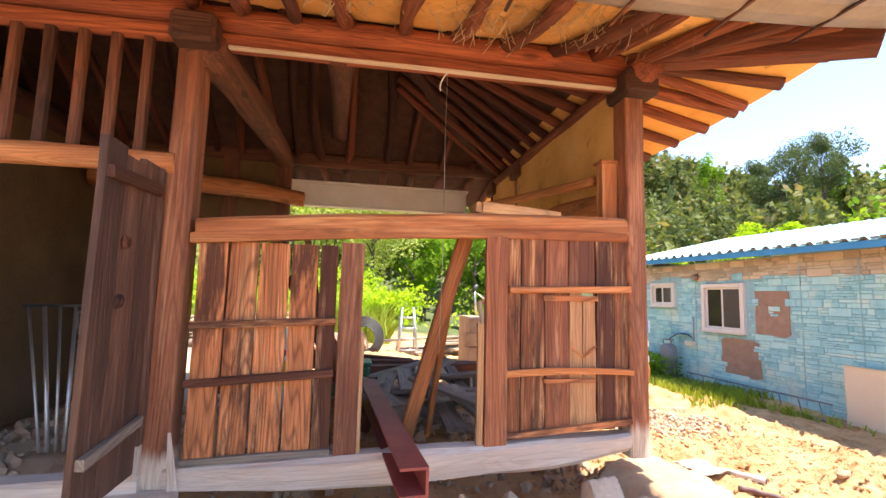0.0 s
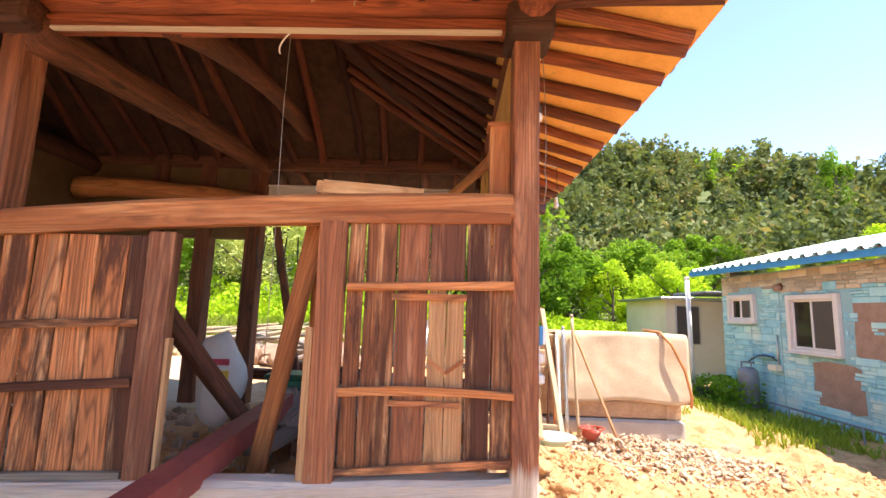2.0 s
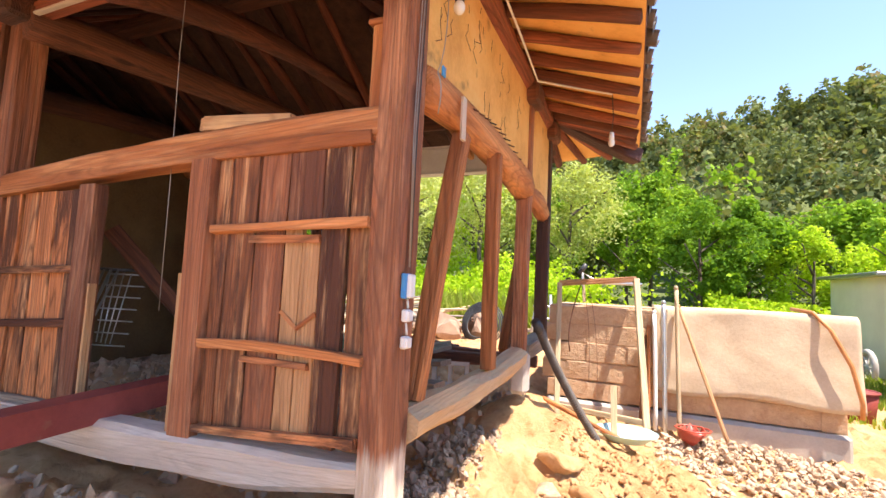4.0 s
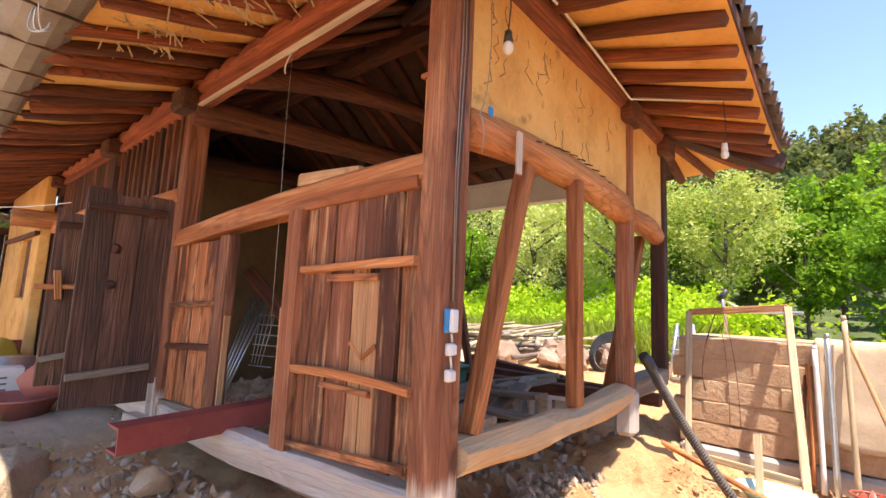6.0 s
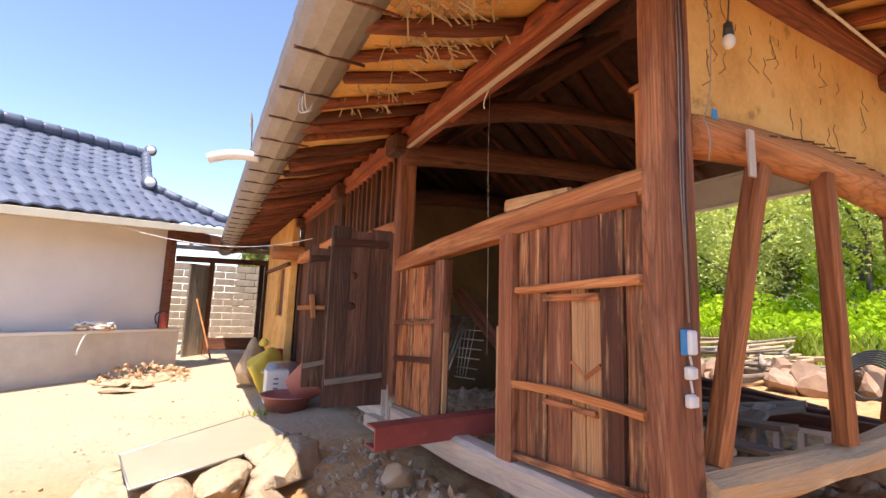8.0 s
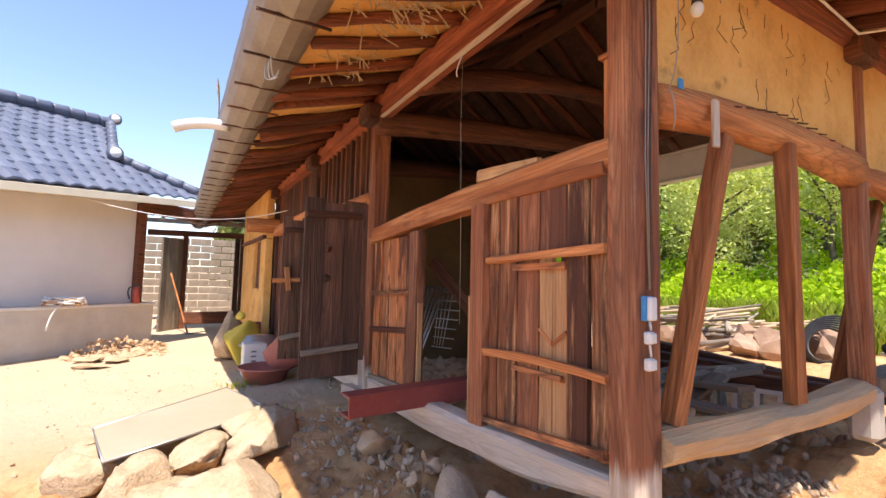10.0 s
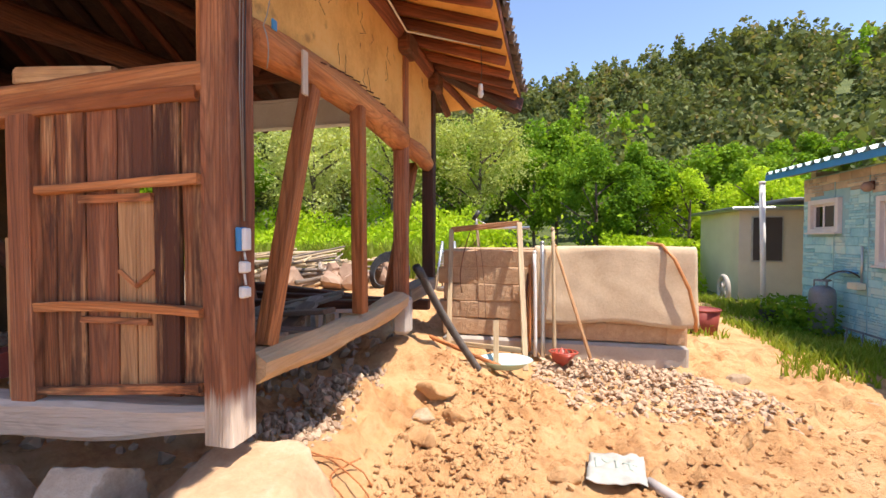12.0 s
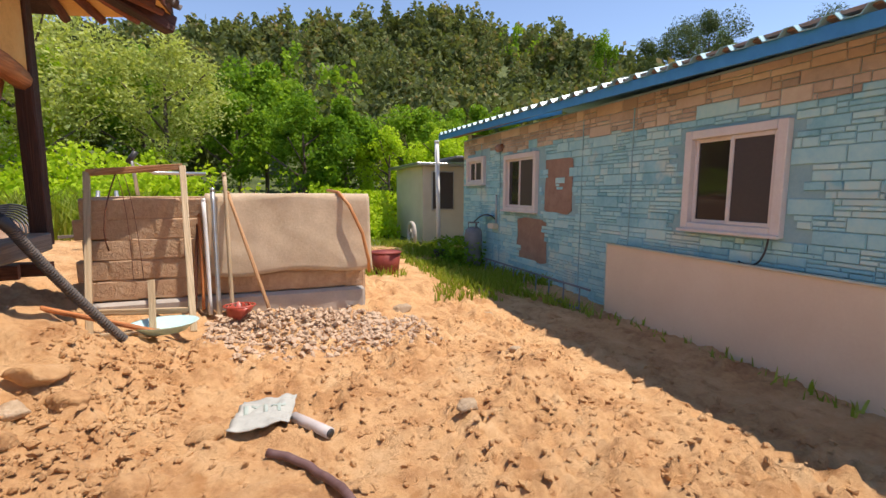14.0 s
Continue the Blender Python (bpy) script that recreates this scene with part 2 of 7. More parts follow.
M_CONC = mottled("bare_concrete", [(0.3, (0.36, 0.32, 0.28)), (0.7, (0.56, 0.51, 0.45))], 3, rough=0.9, bump_s=0.4)
M_BLOCK = mottled("mudded_block", [(0.3, (0.42, 0.25, 0.145)), (0.7, (0.62, 0.42, 0.26))], 5, rough=0.95, bump_s=0.9, bump_d=0.04)
M_TARP = mottled("mud_stained_cloth", [(0.3, (0.46, 0.34, 0.22)), (0.7, (0.66, 0.52, 0.36))], 2.5, rough=0.95, bump_s=0.35, bump_d=0.02)
M_BLUEMETAL = mottled("blue_roof_sheet", [(0.3, (0.24, 0.47, 0.52)), (0.7, (0.34, 0.57, 0.62))], 2, rough=0.4, bump_s=0.05)
M_BLUEEDGE = mottled("blue_flashing", [(0.3, (0.03, 0.2, 0.46)), (0.7, (0.06, 0.3, 0.6))], 4, rough=0.4, bump_s=0.05)
M_BEIGE = mottled("beige_panel", [(0.3, (0.7, 0.55, 0.4)), (0.7, (0.8, 0.66, 0.5))], 1.2, rough=0.6, bump_s=0.05)
M_CREAM = mottled("cream_wall", [(0.3, (0.6, 0.54, 0.4)), (0.7, (0.74, 0.68, 0.53))], 1.5, rough=0.8, bump_s=0.1)
M_BROWNBARE = mottled("bare_wall_patch", [(0.3, (0.26, 0.155, 0.11)), (0.7, (0.4, 0.26, 0.19))], 7, rough=0.95)
M_BLUETILE = mottled("dark_blue_glazed_tile", [(0.3, (0.07, 0.085, 0.13)), (0.7, (0.15, 0.17, 0.23))], 3, rough=0.45, bump_s=0.1, island=0.2)
M_BLACKRUB = mottled("black_plastic", [(0.3, (0.02, 0.02, 0.022)), (0.7, (0.06, 0.058, 0.056))], 10, rough=0.45, bump_s=0.05)
M_STEEL = mottled("galvanised_steel", [(0.3, (0.45, 0.45, 0.44)), (0.7, (0.62, 0.62, 0.6))], 8, rough=0.35, bump_s=0.05, metal=0.8)
M_REDSTEEL = mottled("red_oxide_steel", [(0.3, (0.2, 0.035, 0.03)), (0.7, (0.36, 0.075, 0.055))], 6, rough=0.6, bump_s=0.1, second=(5, 0.68, (0.3, 0.14, 0.08)))
M_LEAF = leafy("bright_leaves", [(0.15, (0.2, 0.35, 0.012)), (0.5, (0.4, 0.58, 0.03)), (0.85, (0.62, 0.74, 0.07))], 0.5)
M_LEAF_PALE = leafy("pale_leaves", [(0.15, (0.3, 0.36, 0.08)), (0.5, (0.52, 0.57, 0.18)), (0.85, (0.74, 0.75, 0.36))], 0.45)
M_LEAF_DEEP = leafy("deep_green_leaves", [(0.15, (0.08, 0.17, 0.015)), (0.5, (0.19, 0.35, 0.03)), (0.85, (0.38, 0.52, 0.06))], 0.45)
M_WOODS = leafy("hill_woods", [(0.2, (0.075, 0.1, 0.045)), (0.42, (0.15, 0.185, 0.07)), (0.58, (0.22, 0.25, 0.085)), (0.68, (0.33, 0.25, 0.12)), (0.85, (0.34, 0.4, 0.12))], 0.35)
M_PINE = leafy("pine_needles", [(0.2, (0.05, 0.085, 0.03)), (0.8, (0.14, 0.19, 0.08))], 0.25)
M_GRASS = leafy("grass_blades", [(0.15, (0.13, 0.2, 0.015)), (0.5, (0.28, 0.38, 0.04)), (0.85, (0.52, 0.54, 0.14))], 0.4)
M_BARK = mottled("bark", [(0.3, (0.06, 0.04, 0.03)), (0.7, (0.2, 0.15, 0.11))], 6, rough=0.95, stretch=(1, 1, 0.25))


# ---- mesh helpers ----
RNG = random.Random(7)


def world_of(ob):
    """The pose of a thing or part in the world, from its own poses."""
    m = ob.matrix_basis
    if ob.parent is not None:
        m = world_of(ob.parent) @ ob.matrix_parent_inverse @ m
    return m


def part(name, bm, mat, parent=None, label="", m=None):
    me = bpy.data.meshes.new(name)
    bm.to_mesh(me)
    bm.free()
    me.materials.append(mat)
    ob = new(name, me)
    if m is not None:
        ob.matrix_basis = m
    if parent is not None:
        ob.parent = parent
        ob.matrix_parent_inverse = world_of(parent).inverted()
    if label:
        ob["label"] = label
    return ob


def thing(name, at, label, category, group="", kind=""):
    e = new(name)
    e.matrix_basis = Matrix.Translation(at)
    e.empty_display_size = 0.1
    return tagged(e, label, category, group, kind)


def smooth(ob, angle=None):
    for p in ob.data.polygons:
        p.use_smooth = True
    return ob


def box_bm(sx, sy, sz, bevel=0.006, at=(0, 0, 0), bm=None):
    bm = bm or bmesh.new()
    r = bmesh.ops.create_cube(bm, size=1.0, matrix=Matrix.Translation(at) @ Matrix.Diagonal((sx, sy, sz, 1)))
    if bevel:
        es = {e for v in r["verts"] for e in v.link_edges}
        bmesh.ops.bevel(bm, geom=list(es), offset=min(bevel, 0.45 * min(sx, sy, sz)), segments=1, affect="EDGES")
    return bm


def span(p0, p1, up=(0, 0, 1)):
    """A pose at p0 whose x axis runs to p1."""
    p0, p1 = Vector(p0), Vector(p1)
    x = (p1 - p0).normalized()
    u = Vector(up)
    if abs(x.dot(u)) > 0.95:
        u = Vector((0, 1, 0))
    y = u.cross(x).normalized()
    z = x.cross(y)
    m = Matrix((x, y, z)).transposed().to_4x4()
    m.translation = p0
    return m, (p1 - p0).length


def timber_bm(length, w, h, bow=0.0, rough=0.006, seg=None, taper=1.0, seed=0, chamfer=0.18, side_bow=0.0, belly=0.0):
    """A hewn timber along x from 0 to length: chamfered section, wavering edges, a bow upwards and a belly downwards."""
    seg = seg or max(2, int(length / 0.12))
    c = chamfer
    ring = [(-0.5 + c * 0.5, -0.5), (0.5 - c * 0.5, -0.5), (0.5, -0.5 + c * 0.5), (0.5, 0.5 - c * 0.5), (0.5 - c * 0.5, 0.5), (-0.5 + c * 0.5, 0.5), (-0.5, 0.5 - c * 0.5), (-0.5, -0.5 + c * 0.5)]
    bm = bmesh.new()
    rows = []
    for i in range(seg + 1):
        f = i / seg
        k = 1 + (taper - 1) * f
        arch = 4 * f * (1 - f)
        row = []
        for j, (a, b) in enumerate(ring):
            n = noise.noise_vector(Vector((f * length * 2.2 + seed * 7.1, a * 1.5 + seed, b * 1.5)))
            dz = arch * bow - (arch * belly if b < 0 else 0)
            row.append(bm.verts.new((f * length + (n.x * rough if 0 < i < seg else 0), a * w * k + arch * side_bow + n.y * rough, b * h * k + dz + n.z * rough)))
        rows.append(row)
    for r0, r1 in zip(rows, rows[1:]):
        for j in range(8):
            bm.faces.new((r0[j], r1[j], r1[(j + 1) % 8], r0[(j + 1) % 8]))
    bm.faces.new(list(rows[0]))
    bm.faces.new(list(reversed(rows[-1])))
    bmesh.ops.recalc_face_normals(bm, faces=bm.faces)
    return bm


def timber(name, p0, p1, w, h, mat, parent=None, label="", up=(0, 0, 1), **kw):
    m, length = span(p0, p1, up)
    kw.setdefault("seed", RNG.random() * 50)
    return part(name, timber_bm(length, w, h, **kw), mat, parent, label, m)


def log_bm(length, r0, r1, bow=0.0, rough=0.012, sides=10, seed=0, side_bow=0.0):
    seg = max(3, int(length / 0.15))
    bm = bmesh.new()
    rows = []
    for i in range(seg + 1):
        f = i / seg
        r = r0 + (r1 - r0) * f
        arch = 4 * f * (1 - f)
        row = []
        for j in range(sides):
            a = 2 * math.pi * j / sides
            n = noise.noise(Vector((f * length * 1.8 + seed * 3.3, math.cos(a) * 0.8 + seed, math.sin(a) * 0.8)))
            rr = r + n * rough
            row.append(bm.verts.new((f * length, math.cos(a) * rr + arch * side_bow + 0.5 * rough * math.sin(f * 5 + seed), math.sin(a) * rr + arch * bow)))
        rows.append(row)
    for q0, q1 in zip(rows, rows[1:]):
        for j in range(sides):
            bm.faces.new((q0[j], q1[j], q1[(j + 1) % sides], q0[(j + 1) % sides]))
    bm.faces.new(list(rows[0]))
    bm.faces.new(list(reversed(rows[-1])))
    bmesh.ops.recalc_face_normals(bm, faces=bm.faces)
    return bm


def log(name, p0, p1, r0, r1, mat, parent=None, label="", **kw):
    m, length = span(p0, p1)
    kw.setdefault("seed", RNG.random() * 50)
    return smooth(part(name, log_bm(length, r0, r1, **kw), mat, parent, label, m))


def rock_bm(sx, sy, sz, seed, sub=2, amp=0.35, bm=None, at=(0, 0, 0), turn=0.0):
    bm = bm or bmesh.new()
    r = bmesh.ops.create_icosphere(bm, subdivisions=sub, radius=0.5)
    rot = Matrix.Rotation(turn, 3, "Z")
    cut = random.Random(int(seed * 1000))
    planes = [(Vector((cut.gauss(0, 1), cut.gauss(0, 1), cut.gauss(0, 1))).normalized(), cut.uniform(0.25, 0.38)) for _ in range(10)]
    for v in r["verts"]:
        d = v.co.normalized()
        n = noise.noise(d * 1.3 + Vector((seed * 5.7, seed, 0))) + 0.4 * noise.noise(d * 3.2 + Vector((0, seed * 2.1, 3)))
        q = d * 0.5 * (1 + amp * n)
        for f, h in planes:
            over = q.dot(f) - h
            if over > 0:
                q = q - f * over
        q = q * (1 + 0.06 * noise.noise(d * 7 + Vector((seed, 0, 1))) + 0.035 * noise.noise(d * 16 + Vector((seed, 4, 1))))
        v.co = rot @ Vector((q.x * sx * 1.2, q.y * sy * 1.2, q.z * sz * 1.2)) + Vector(at)
    return bm


def tube(name, pts, r, mat, parent=None, label="", cyc=False, sides=3):
    """A round bar swept along a line of points."""
    pts = [Vector(p) for p in pts]
    n, k = len(pts), 2 * sides + 4
    bm = bmesh.new()
    rows = []
    side = None
    for i, p in enumerate(pts):
        q0 = pts[i - 1] if (i or cyc) else p
        q1 = pts[(i + 1) % n] if (i < n - 1 or cyc) else p
        d = (q1 - q0).normalized()
        ref = side if side is not None else (Vector((0, 0, 1)) if abs(d.z) < 0.9 else Vector((1, 0, 0)))
        u = (ref - d * ref.dot(d)).normalized()
        side = u
        v = d.cross(u)
        rows.append([bm.verts.new(p + (u * math.cos(a) + v * math.sin(a)) * r) for a in [2 * math.pi * j / k for j in range(k)]])
    for i in range(n if cyc else n - 1):
        a, b = rows[i], rows[(i + 1) % n]
        for j in range(k):
            bm.faces.new((a[j], a[(j + 1) % k], b[(j + 1) % k], b[j]))
    if not cyc:
        bm.faces.new(rows[0][::-1])
        bm.faces.new(rows[-1])
    bmesh.ops.recalc_face_normals(bm, faces=bm.faces)
    return smooth(part(name, bm, mat, parent, label))


def thicken(bm, t):
    bm.normal_update()
    bmesh.ops.solidify(bm, geom=bm.faces[:], thickness=t)
    bmesh.ops.recalc_face_normals(bm, faces=bm.faces)


def bend(p0, p1, p2, n=12):
    p0, p1, p2 = Vector(p0), Vector(p1), Vector(p2)
    return [(p0 * (1 - f) ** 2 + p1 * 2 * f * (1 - f) + p2 * f * f) for f in [i / n for i in range(n + 1)]]


def mesh_from(name, verts, faces, mat):
    me = bpy.data.meshes.new(name)
    me.from_pydata(verts, [], faces)
    me.update()
    me.materials.append(mat)
    return me


# ---- ground ----
KNOTS = [  # x, y, height, reach
    (3, 4, 0.0, 1.2), (3.3, 3.3, 0.0, 1.0), (4.2, 3.4, 0.0, 1.2), (6.5, 5, -0.14, 1.5), (6.9, 9, -0.15, 2), (6.9, 3, -0.15, 1.5),
    (4.1, 6.0, 0.02, 0.8), (2.7, 5.6, 0.06, 0.7), (2.2, 5.0, 0.16, 0.4), (1.9, 4.6, 0.52, 0.3), (2.08, 4.7, 0.36, 0.2), (1.72, 4.85, 0.6, 0.25), (2.36, 5.3, 0.05, 0.4), (1.75, 5.6, 0.04, 0.35), (2.5, 5.6, 0.03, 0.4), (1.95, 3.8, 0.12, 0.4), (2.05, 3.1, 0.16, 0.5),
    (1.6, 3.0, 0.42, 0.35), (1.6, 3.8, 0.5, 0.35), (1.7, 4.5, 0.64, 0.3), (1.4, 2.15, 0.42, 0.4), (0.6, 2.2, 0.42, 0.5), (-0.2, 2.2, 0.4, 0.5),
    (-0.9, 2.2, 0.42, 0.5), (0.6, 1.5, 0.2, 0.6), (1.6, 1.6, 0.2, 0.5), (0, 0, 0.12, 1.2), (2.7, 1.1, 0.04, 0.8), (-2, 1.9, 0.22, 0.8), (-2, 0.5, 0.15, 1.2),
    (-5, 1, 0.13, 3), (-5, 2.2, 0.2, 1), (0.3, 3.6, 0.5, 0.8), (0.3, 4.9, 0.5, 0.8), (-1.8, 3.8, 0.45, 1), (0, 8, 0.55, 1.6), (2, 9, 0.4, 1.6), (5, 9, 0.0, 1.6),
    (-4, 8, 0.6, 2), (5, -3, 0, 3), (-5, -5, 0.1, 4), (8, 14, 0, 4), (0, 14, 0.7, 4), (-10, 10, 0.5, 4), (12, 5, 0, 5), (-14, 0, 0.1, 4),
]
KN = np.array(KNOTS)


def hills(x, y):
    """The wooded hill behind the place."""
    a = np.degrees(np.arctan2(x - 3, y - 1))
    d = np.hypot(x - 3, y - 1)
    shape = np.interp(a, [-180, -95, -60, -35, -12, 8, 22, 33, 42, 56, 75, 110, 180], [0, 0.05, 0.35, 0.5, 0.75, 0.95, 1.0, 0.86, 0.62, 0.52, 0.35, 0.05, 0])
    rise = np.clip((d - 17) / 58, 0, 1)
    rise = rise * rise * (3 - 2 * rise)
    fall = 1 - 0.6 * np.clip((d - 85) / 200, 0, 1)
    return 21.5 * shape * rise * fall


def base_height(x, y):
    x, y = np.asarray(x, float), np.asarray(y, float)
    num = np.zeros_like(x)
    den = np.full_like(x, 1e-9)
    for kx, ky, kz, kr in KN:
        w = kr ** 2 / (((x - kx) ** 2 + (y - ky) ** 2) ** 1.5 + 0.02 * kr)
        num += w * kz
        den += w
    return num / den + hills(x, y)


def lump(x, y):
    """Clods and footprints: rough on the dug earth, calm on the trodden yard."""
    dug = 1.0 if x > 0.2 else max(0.25, 1 + (x - 0.2) * 0.5)
    if x > 6 or y > 7.5:
        dug *= 0.6
    v = Vector((x, y, 0))
    wob = Vector((noise.noise(v * 3.1), noise.noise(v * 3.1 + Vector((5, 2, 0))), 0)) * 0.12
    d1 = noise.voronoi((v + wob) * 3.4)[0]
    d2 = noise.voronoi((v + wob) * 9.0)[0]
    patch = max(0.0, min(1.0, 0.5 + 1.6 * noise.noise(v * 0.9 + Vector((2, 9, 0)))))
    crust = 0.05 * min(1.0, 2.2 * (d1[1] - d1[0])) * patch + 0.024 * min(1.0, 2.5 * (d2[1] - d2[0])) - 0.03
    return dug * (crust + 0.04 * noise.noise(v * 1.7) + 0.034 * noise.noise(v * 4.3) + (0.11 * abs(noise.noise(v * 5.5)) + 0.12 * abs(noise.noise(v * 10 + Vector((3, 1, 0)))) + 0.05 * noise.noise(v * 17)) * max(0.2, min(1.0, 0.55 + noise.noise(v * 1.4 + Vector((7, 0, 0))))) - 0.025)


def ground_z(x, y):
    return float(base_height(np.array([x]), np.array([y]))[0]) + (lump(x, y) if -6 < x < 9 and -1 < y < 9 else 0)


def axis(marks):
    out = []
    for a, b, step in marks:
        out += list(np.arange(a, b - 1e-6, step))
    return np.array(out + [marks[-1][1]])


gx = axis([(-600, -100, 50), (-100, -20, 8), (-20, -6, 0.7), (-6, -1.5, 0.12), (-1.5, 1.8, 0.05), (1.8, 5.6, 0.033), (5.6, 8, 0.08), (8, 20, 0.8), (20, 100, 6), (100, 600, 50)])
gy = axis([(-600, -100, 50), (-100, -10, 8), (-10, 0.2, 0.5), (0.2, 1.5, 0.06), (1.5, 5.5, 0.034), (5.5, 6.6, 0.05), (6.6, 11, 0.15), (11, 24, 0.8), (24, 120, 5), (120, 600, 40)])
GX, GY = np.meshgrid(gx, gy)
GZ = base_height(GX, GY)
for j in range(len(gy)):
    for i in range(len(gx)):
        if -6 < gx[i] < 9 and -1 < gy[j] < 9:
            GZ[j, i] += lump(gx[i], gy[j])
nx, ny = len(gx), len(gy)
idx = np.arange(nx * ny).reshape(ny, nx)
quads = np.stack([idx[:-1, :-1], idx[:-1, 1:], idx[1:, 1:], idx[1:, :-1]], -1).reshape(-1, 4)
ground = new("ground", mesh_from("ground", np.stack([GX, GY, GZ], -1).reshape(-1, 3).tolist(), quads.tolist(), M_EARTH))
smooth(ground)
tagged(ground, "dry sandy earth yard, dug and trodden", "ground", kind="structure")

# ---- old timber house: roof ----
def eave_depth(x, y):
    return np.minimum(np.minimum(y - 1.62, 6.15 - y), 2.44 - x)


def roof_z(x, y):
    d = eave_depth(x, y)
    z = np.interp(d, [-0.1, 0.0, 0.85, 2.3], [2.74, 2.765, 3.04, 3.95])
    front = np.clip(1 - np.hypot(x - 2.44, y - 1.62) / 1.6, 0, 1)
    back = np.clip(1 - np.hypot(x - 2.44, y - 6.15) / 1.6, 0, 1)
    return z + 0.12 * (front ** 2 + back ** 2)


def tile_wave(x, y):
    """Rows of round cover tiles running down each slope."""
    s = y if 2.44 - x < min(y - 1.62, 6.15 - y) else x
    return 0.07 * max(0.0, math.cos(2 * math.pi * s / 0.25)) ** 0.6


def roof_sheet(name, mat, lo, hi, dz, thick, tiles=False, keep=None):
    st = 0.05 if tiles else 0.1
    xs, ys = np.round(np.arange(-11.06, 2.441, st), 3), np.round(np.append(np.arange(1.62, 6.14, st), 6.15), 3)
    verts, faces, key = [], [], {}

    def vid(i, j, k):
        if (i, j, k) not in key:
            key[i, j, k] = len(verts)
            verts.append((xs[i], ys[j], float(roof_z(xs[i], ys[j])) + dz + k * thick + (tile_wave(xs[i], ys[j]) if tiles else 0)))
        return key[i, j, k]
    for i in range(len(xs) - 1):
        for j in range(len(ys) - 1):
            d = float(eave_depth((xs[i] + xs[i + 1]) / 2, (ys[j] + ys[j + 1]) / 2))
            if lo <= d < hi and (keep is None or keep(xs[i], ys[j])):
                faces.append((vid(i, j, 0), vid(i, j + 1, 0), vid(i + 1, j + 1, 0), vid(i + 1, j, 0)))
                faces.append((vid(i, j, 1), vid(i + 1, j, 1), vid(i + 1, j + 1, 1), vid(i, j + 1, 1)))
    return mesh_from(name, verts, faces, mat)


roof = thing("roof", (0, 3.9, 3), "old hipped roof of clay tiles on mud and log rafters", "roof", kind="structure")


def roof_part(name, me, label=""):
    ob = new(name, me)
    ob.parent = roof
    ob.matrix_parent_inverse = roof.matrix_basis.inverted()
    if label:
        ob["label"] = label
    return ob


smooth(roof_part("eave_plaster", roof_sheet("eave_plaster", M_MUD, -1, 0.86, 0.0, 0.05, keep=lambda x, y: y < 5.25 or x > 1.6), "yellow mud plaster between the rafters"))
smooth(roof_part("roof_bed", roof_sheet("roof_bed", M_ROOFBED, 0.86, 9, 0.0, 0.05), "brushwood and mud under the tiles, roof shade in the dark colour"))
smooth(roof_part("back_eave_bed", roof_sheet("back_eave_bed", M_ROOFBED, -1, 0.86, 0.0, 0.05, keep=lambda x, y: y >= 5.25 and x <= 1.6), "mud under the back eave, its shade in the dark colour"))
smooth(roof_part("tile_bed", roof_sheet("tile_bed", M_TILE, -1, 9, 0.09, 0.03, True), "dark weathered tile courses"))
# rafters of the front and back slopes
for side in (0, 1):
    x = -10.6
    while x < 1.3:
        x += RNG.uniform(0.24, 0.37)
        j = RNG.uniform(-0.08, 0.08)
        end = min(3.86, 1.62 + (2.44 - x) - 0.12)
        path = [1.55 + RNG.uniform(0, 0.12), 2.47, end] if side == 0 else [6.2, 5.32, 7.77 - end]
        for a, b, r0, r1 in ((path[0], path[1], 0.036, 0.042), (path[1], path[2], 0.042, 0.036)):
            za, zb = float(roof_z(x, a)) - 0.028, float(roof_z(x, b)) - 0.035
            if abs(b - a) > 0.15:
                log("rafter", (x + j, a, za), (x, b, zb), r0 * RNG.uniform(0.85, 1.25), r1, M_RAFTER if a == path[0] and side == 0 else M_RAFTER_DIM, roof, rough=0.024, sides=9, side_bow=RNG.uniform(-0.045, 0.045), bow=RNG.uniform(-0.025, 0.01))
# rafters of the hipped end and the corner fans
for k in range(10):
    y = 2.64 + k * 0.28 + RNG.uniform(-0.03, 0.03)
    yo = y + (y - 3.9) * 0.12
    zi, zo = float(roof_z(1.66, y)) - 0.04, float(roof_z(2.38, yo)) - 0.03
    log("rafter", (1.62, y, zi), (2.42, yo, zo), 0.042, 0.038 * RNG.uniform(0.9, 1.2), M_RAFTER, roof, rough=0.015, sides=8)
    apex = Vector((0.25, 3.9, 3.82)).lerp(Vector((0.4, y, float(roof_z(0.4, y)) - 0.06)), 0.35)
    log("rafter", (1.64, y, zi), apex, 0.042, 0.034, M_RAFTER_DIM, roof, rough=0.015, sides=8)
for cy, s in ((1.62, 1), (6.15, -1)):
    timber("hip_rafter", (0.3, 3.9, 3.75), (2.42, cy + s * 0.02, 2.8), 0.13, 0.16, M_RAFTER_DIM, roof, bow=-0.1)
    for k in range(3):
        f = 0.26 + 0.27 * k
        log("rafter", (1.62, 2.5 if s > 0 else 5.3, 3.0), (2.4, cy + s * f, float(roof_z(2.38, cy + s * f)) - 0.035), 0.04, 0.036, M_RAFTER, roof, sides=8)
        log("rafter", (1.62, 2.5 if s > 0 else 5.3, 3.0), (2.42 - f, cy, float(roof_z(2.42 - f, cy + s * 0.02)) - 0.035), 0.04, 0.036, M_RAFTER, roof, sides=8)
timber("ridge_beam", (-11, 3.9, 3.8), (0.3, 3.9, 3.8), 0.16, 0.18, M_DARK, roof)

# ---- old timber house: frame ----
frame_house = thing("timber_frame", (0, 3.9, 0.5), "old timber frame of dark reddish posts, beams and bleached sills", "timber frame", kind="structure")
H = frame_house


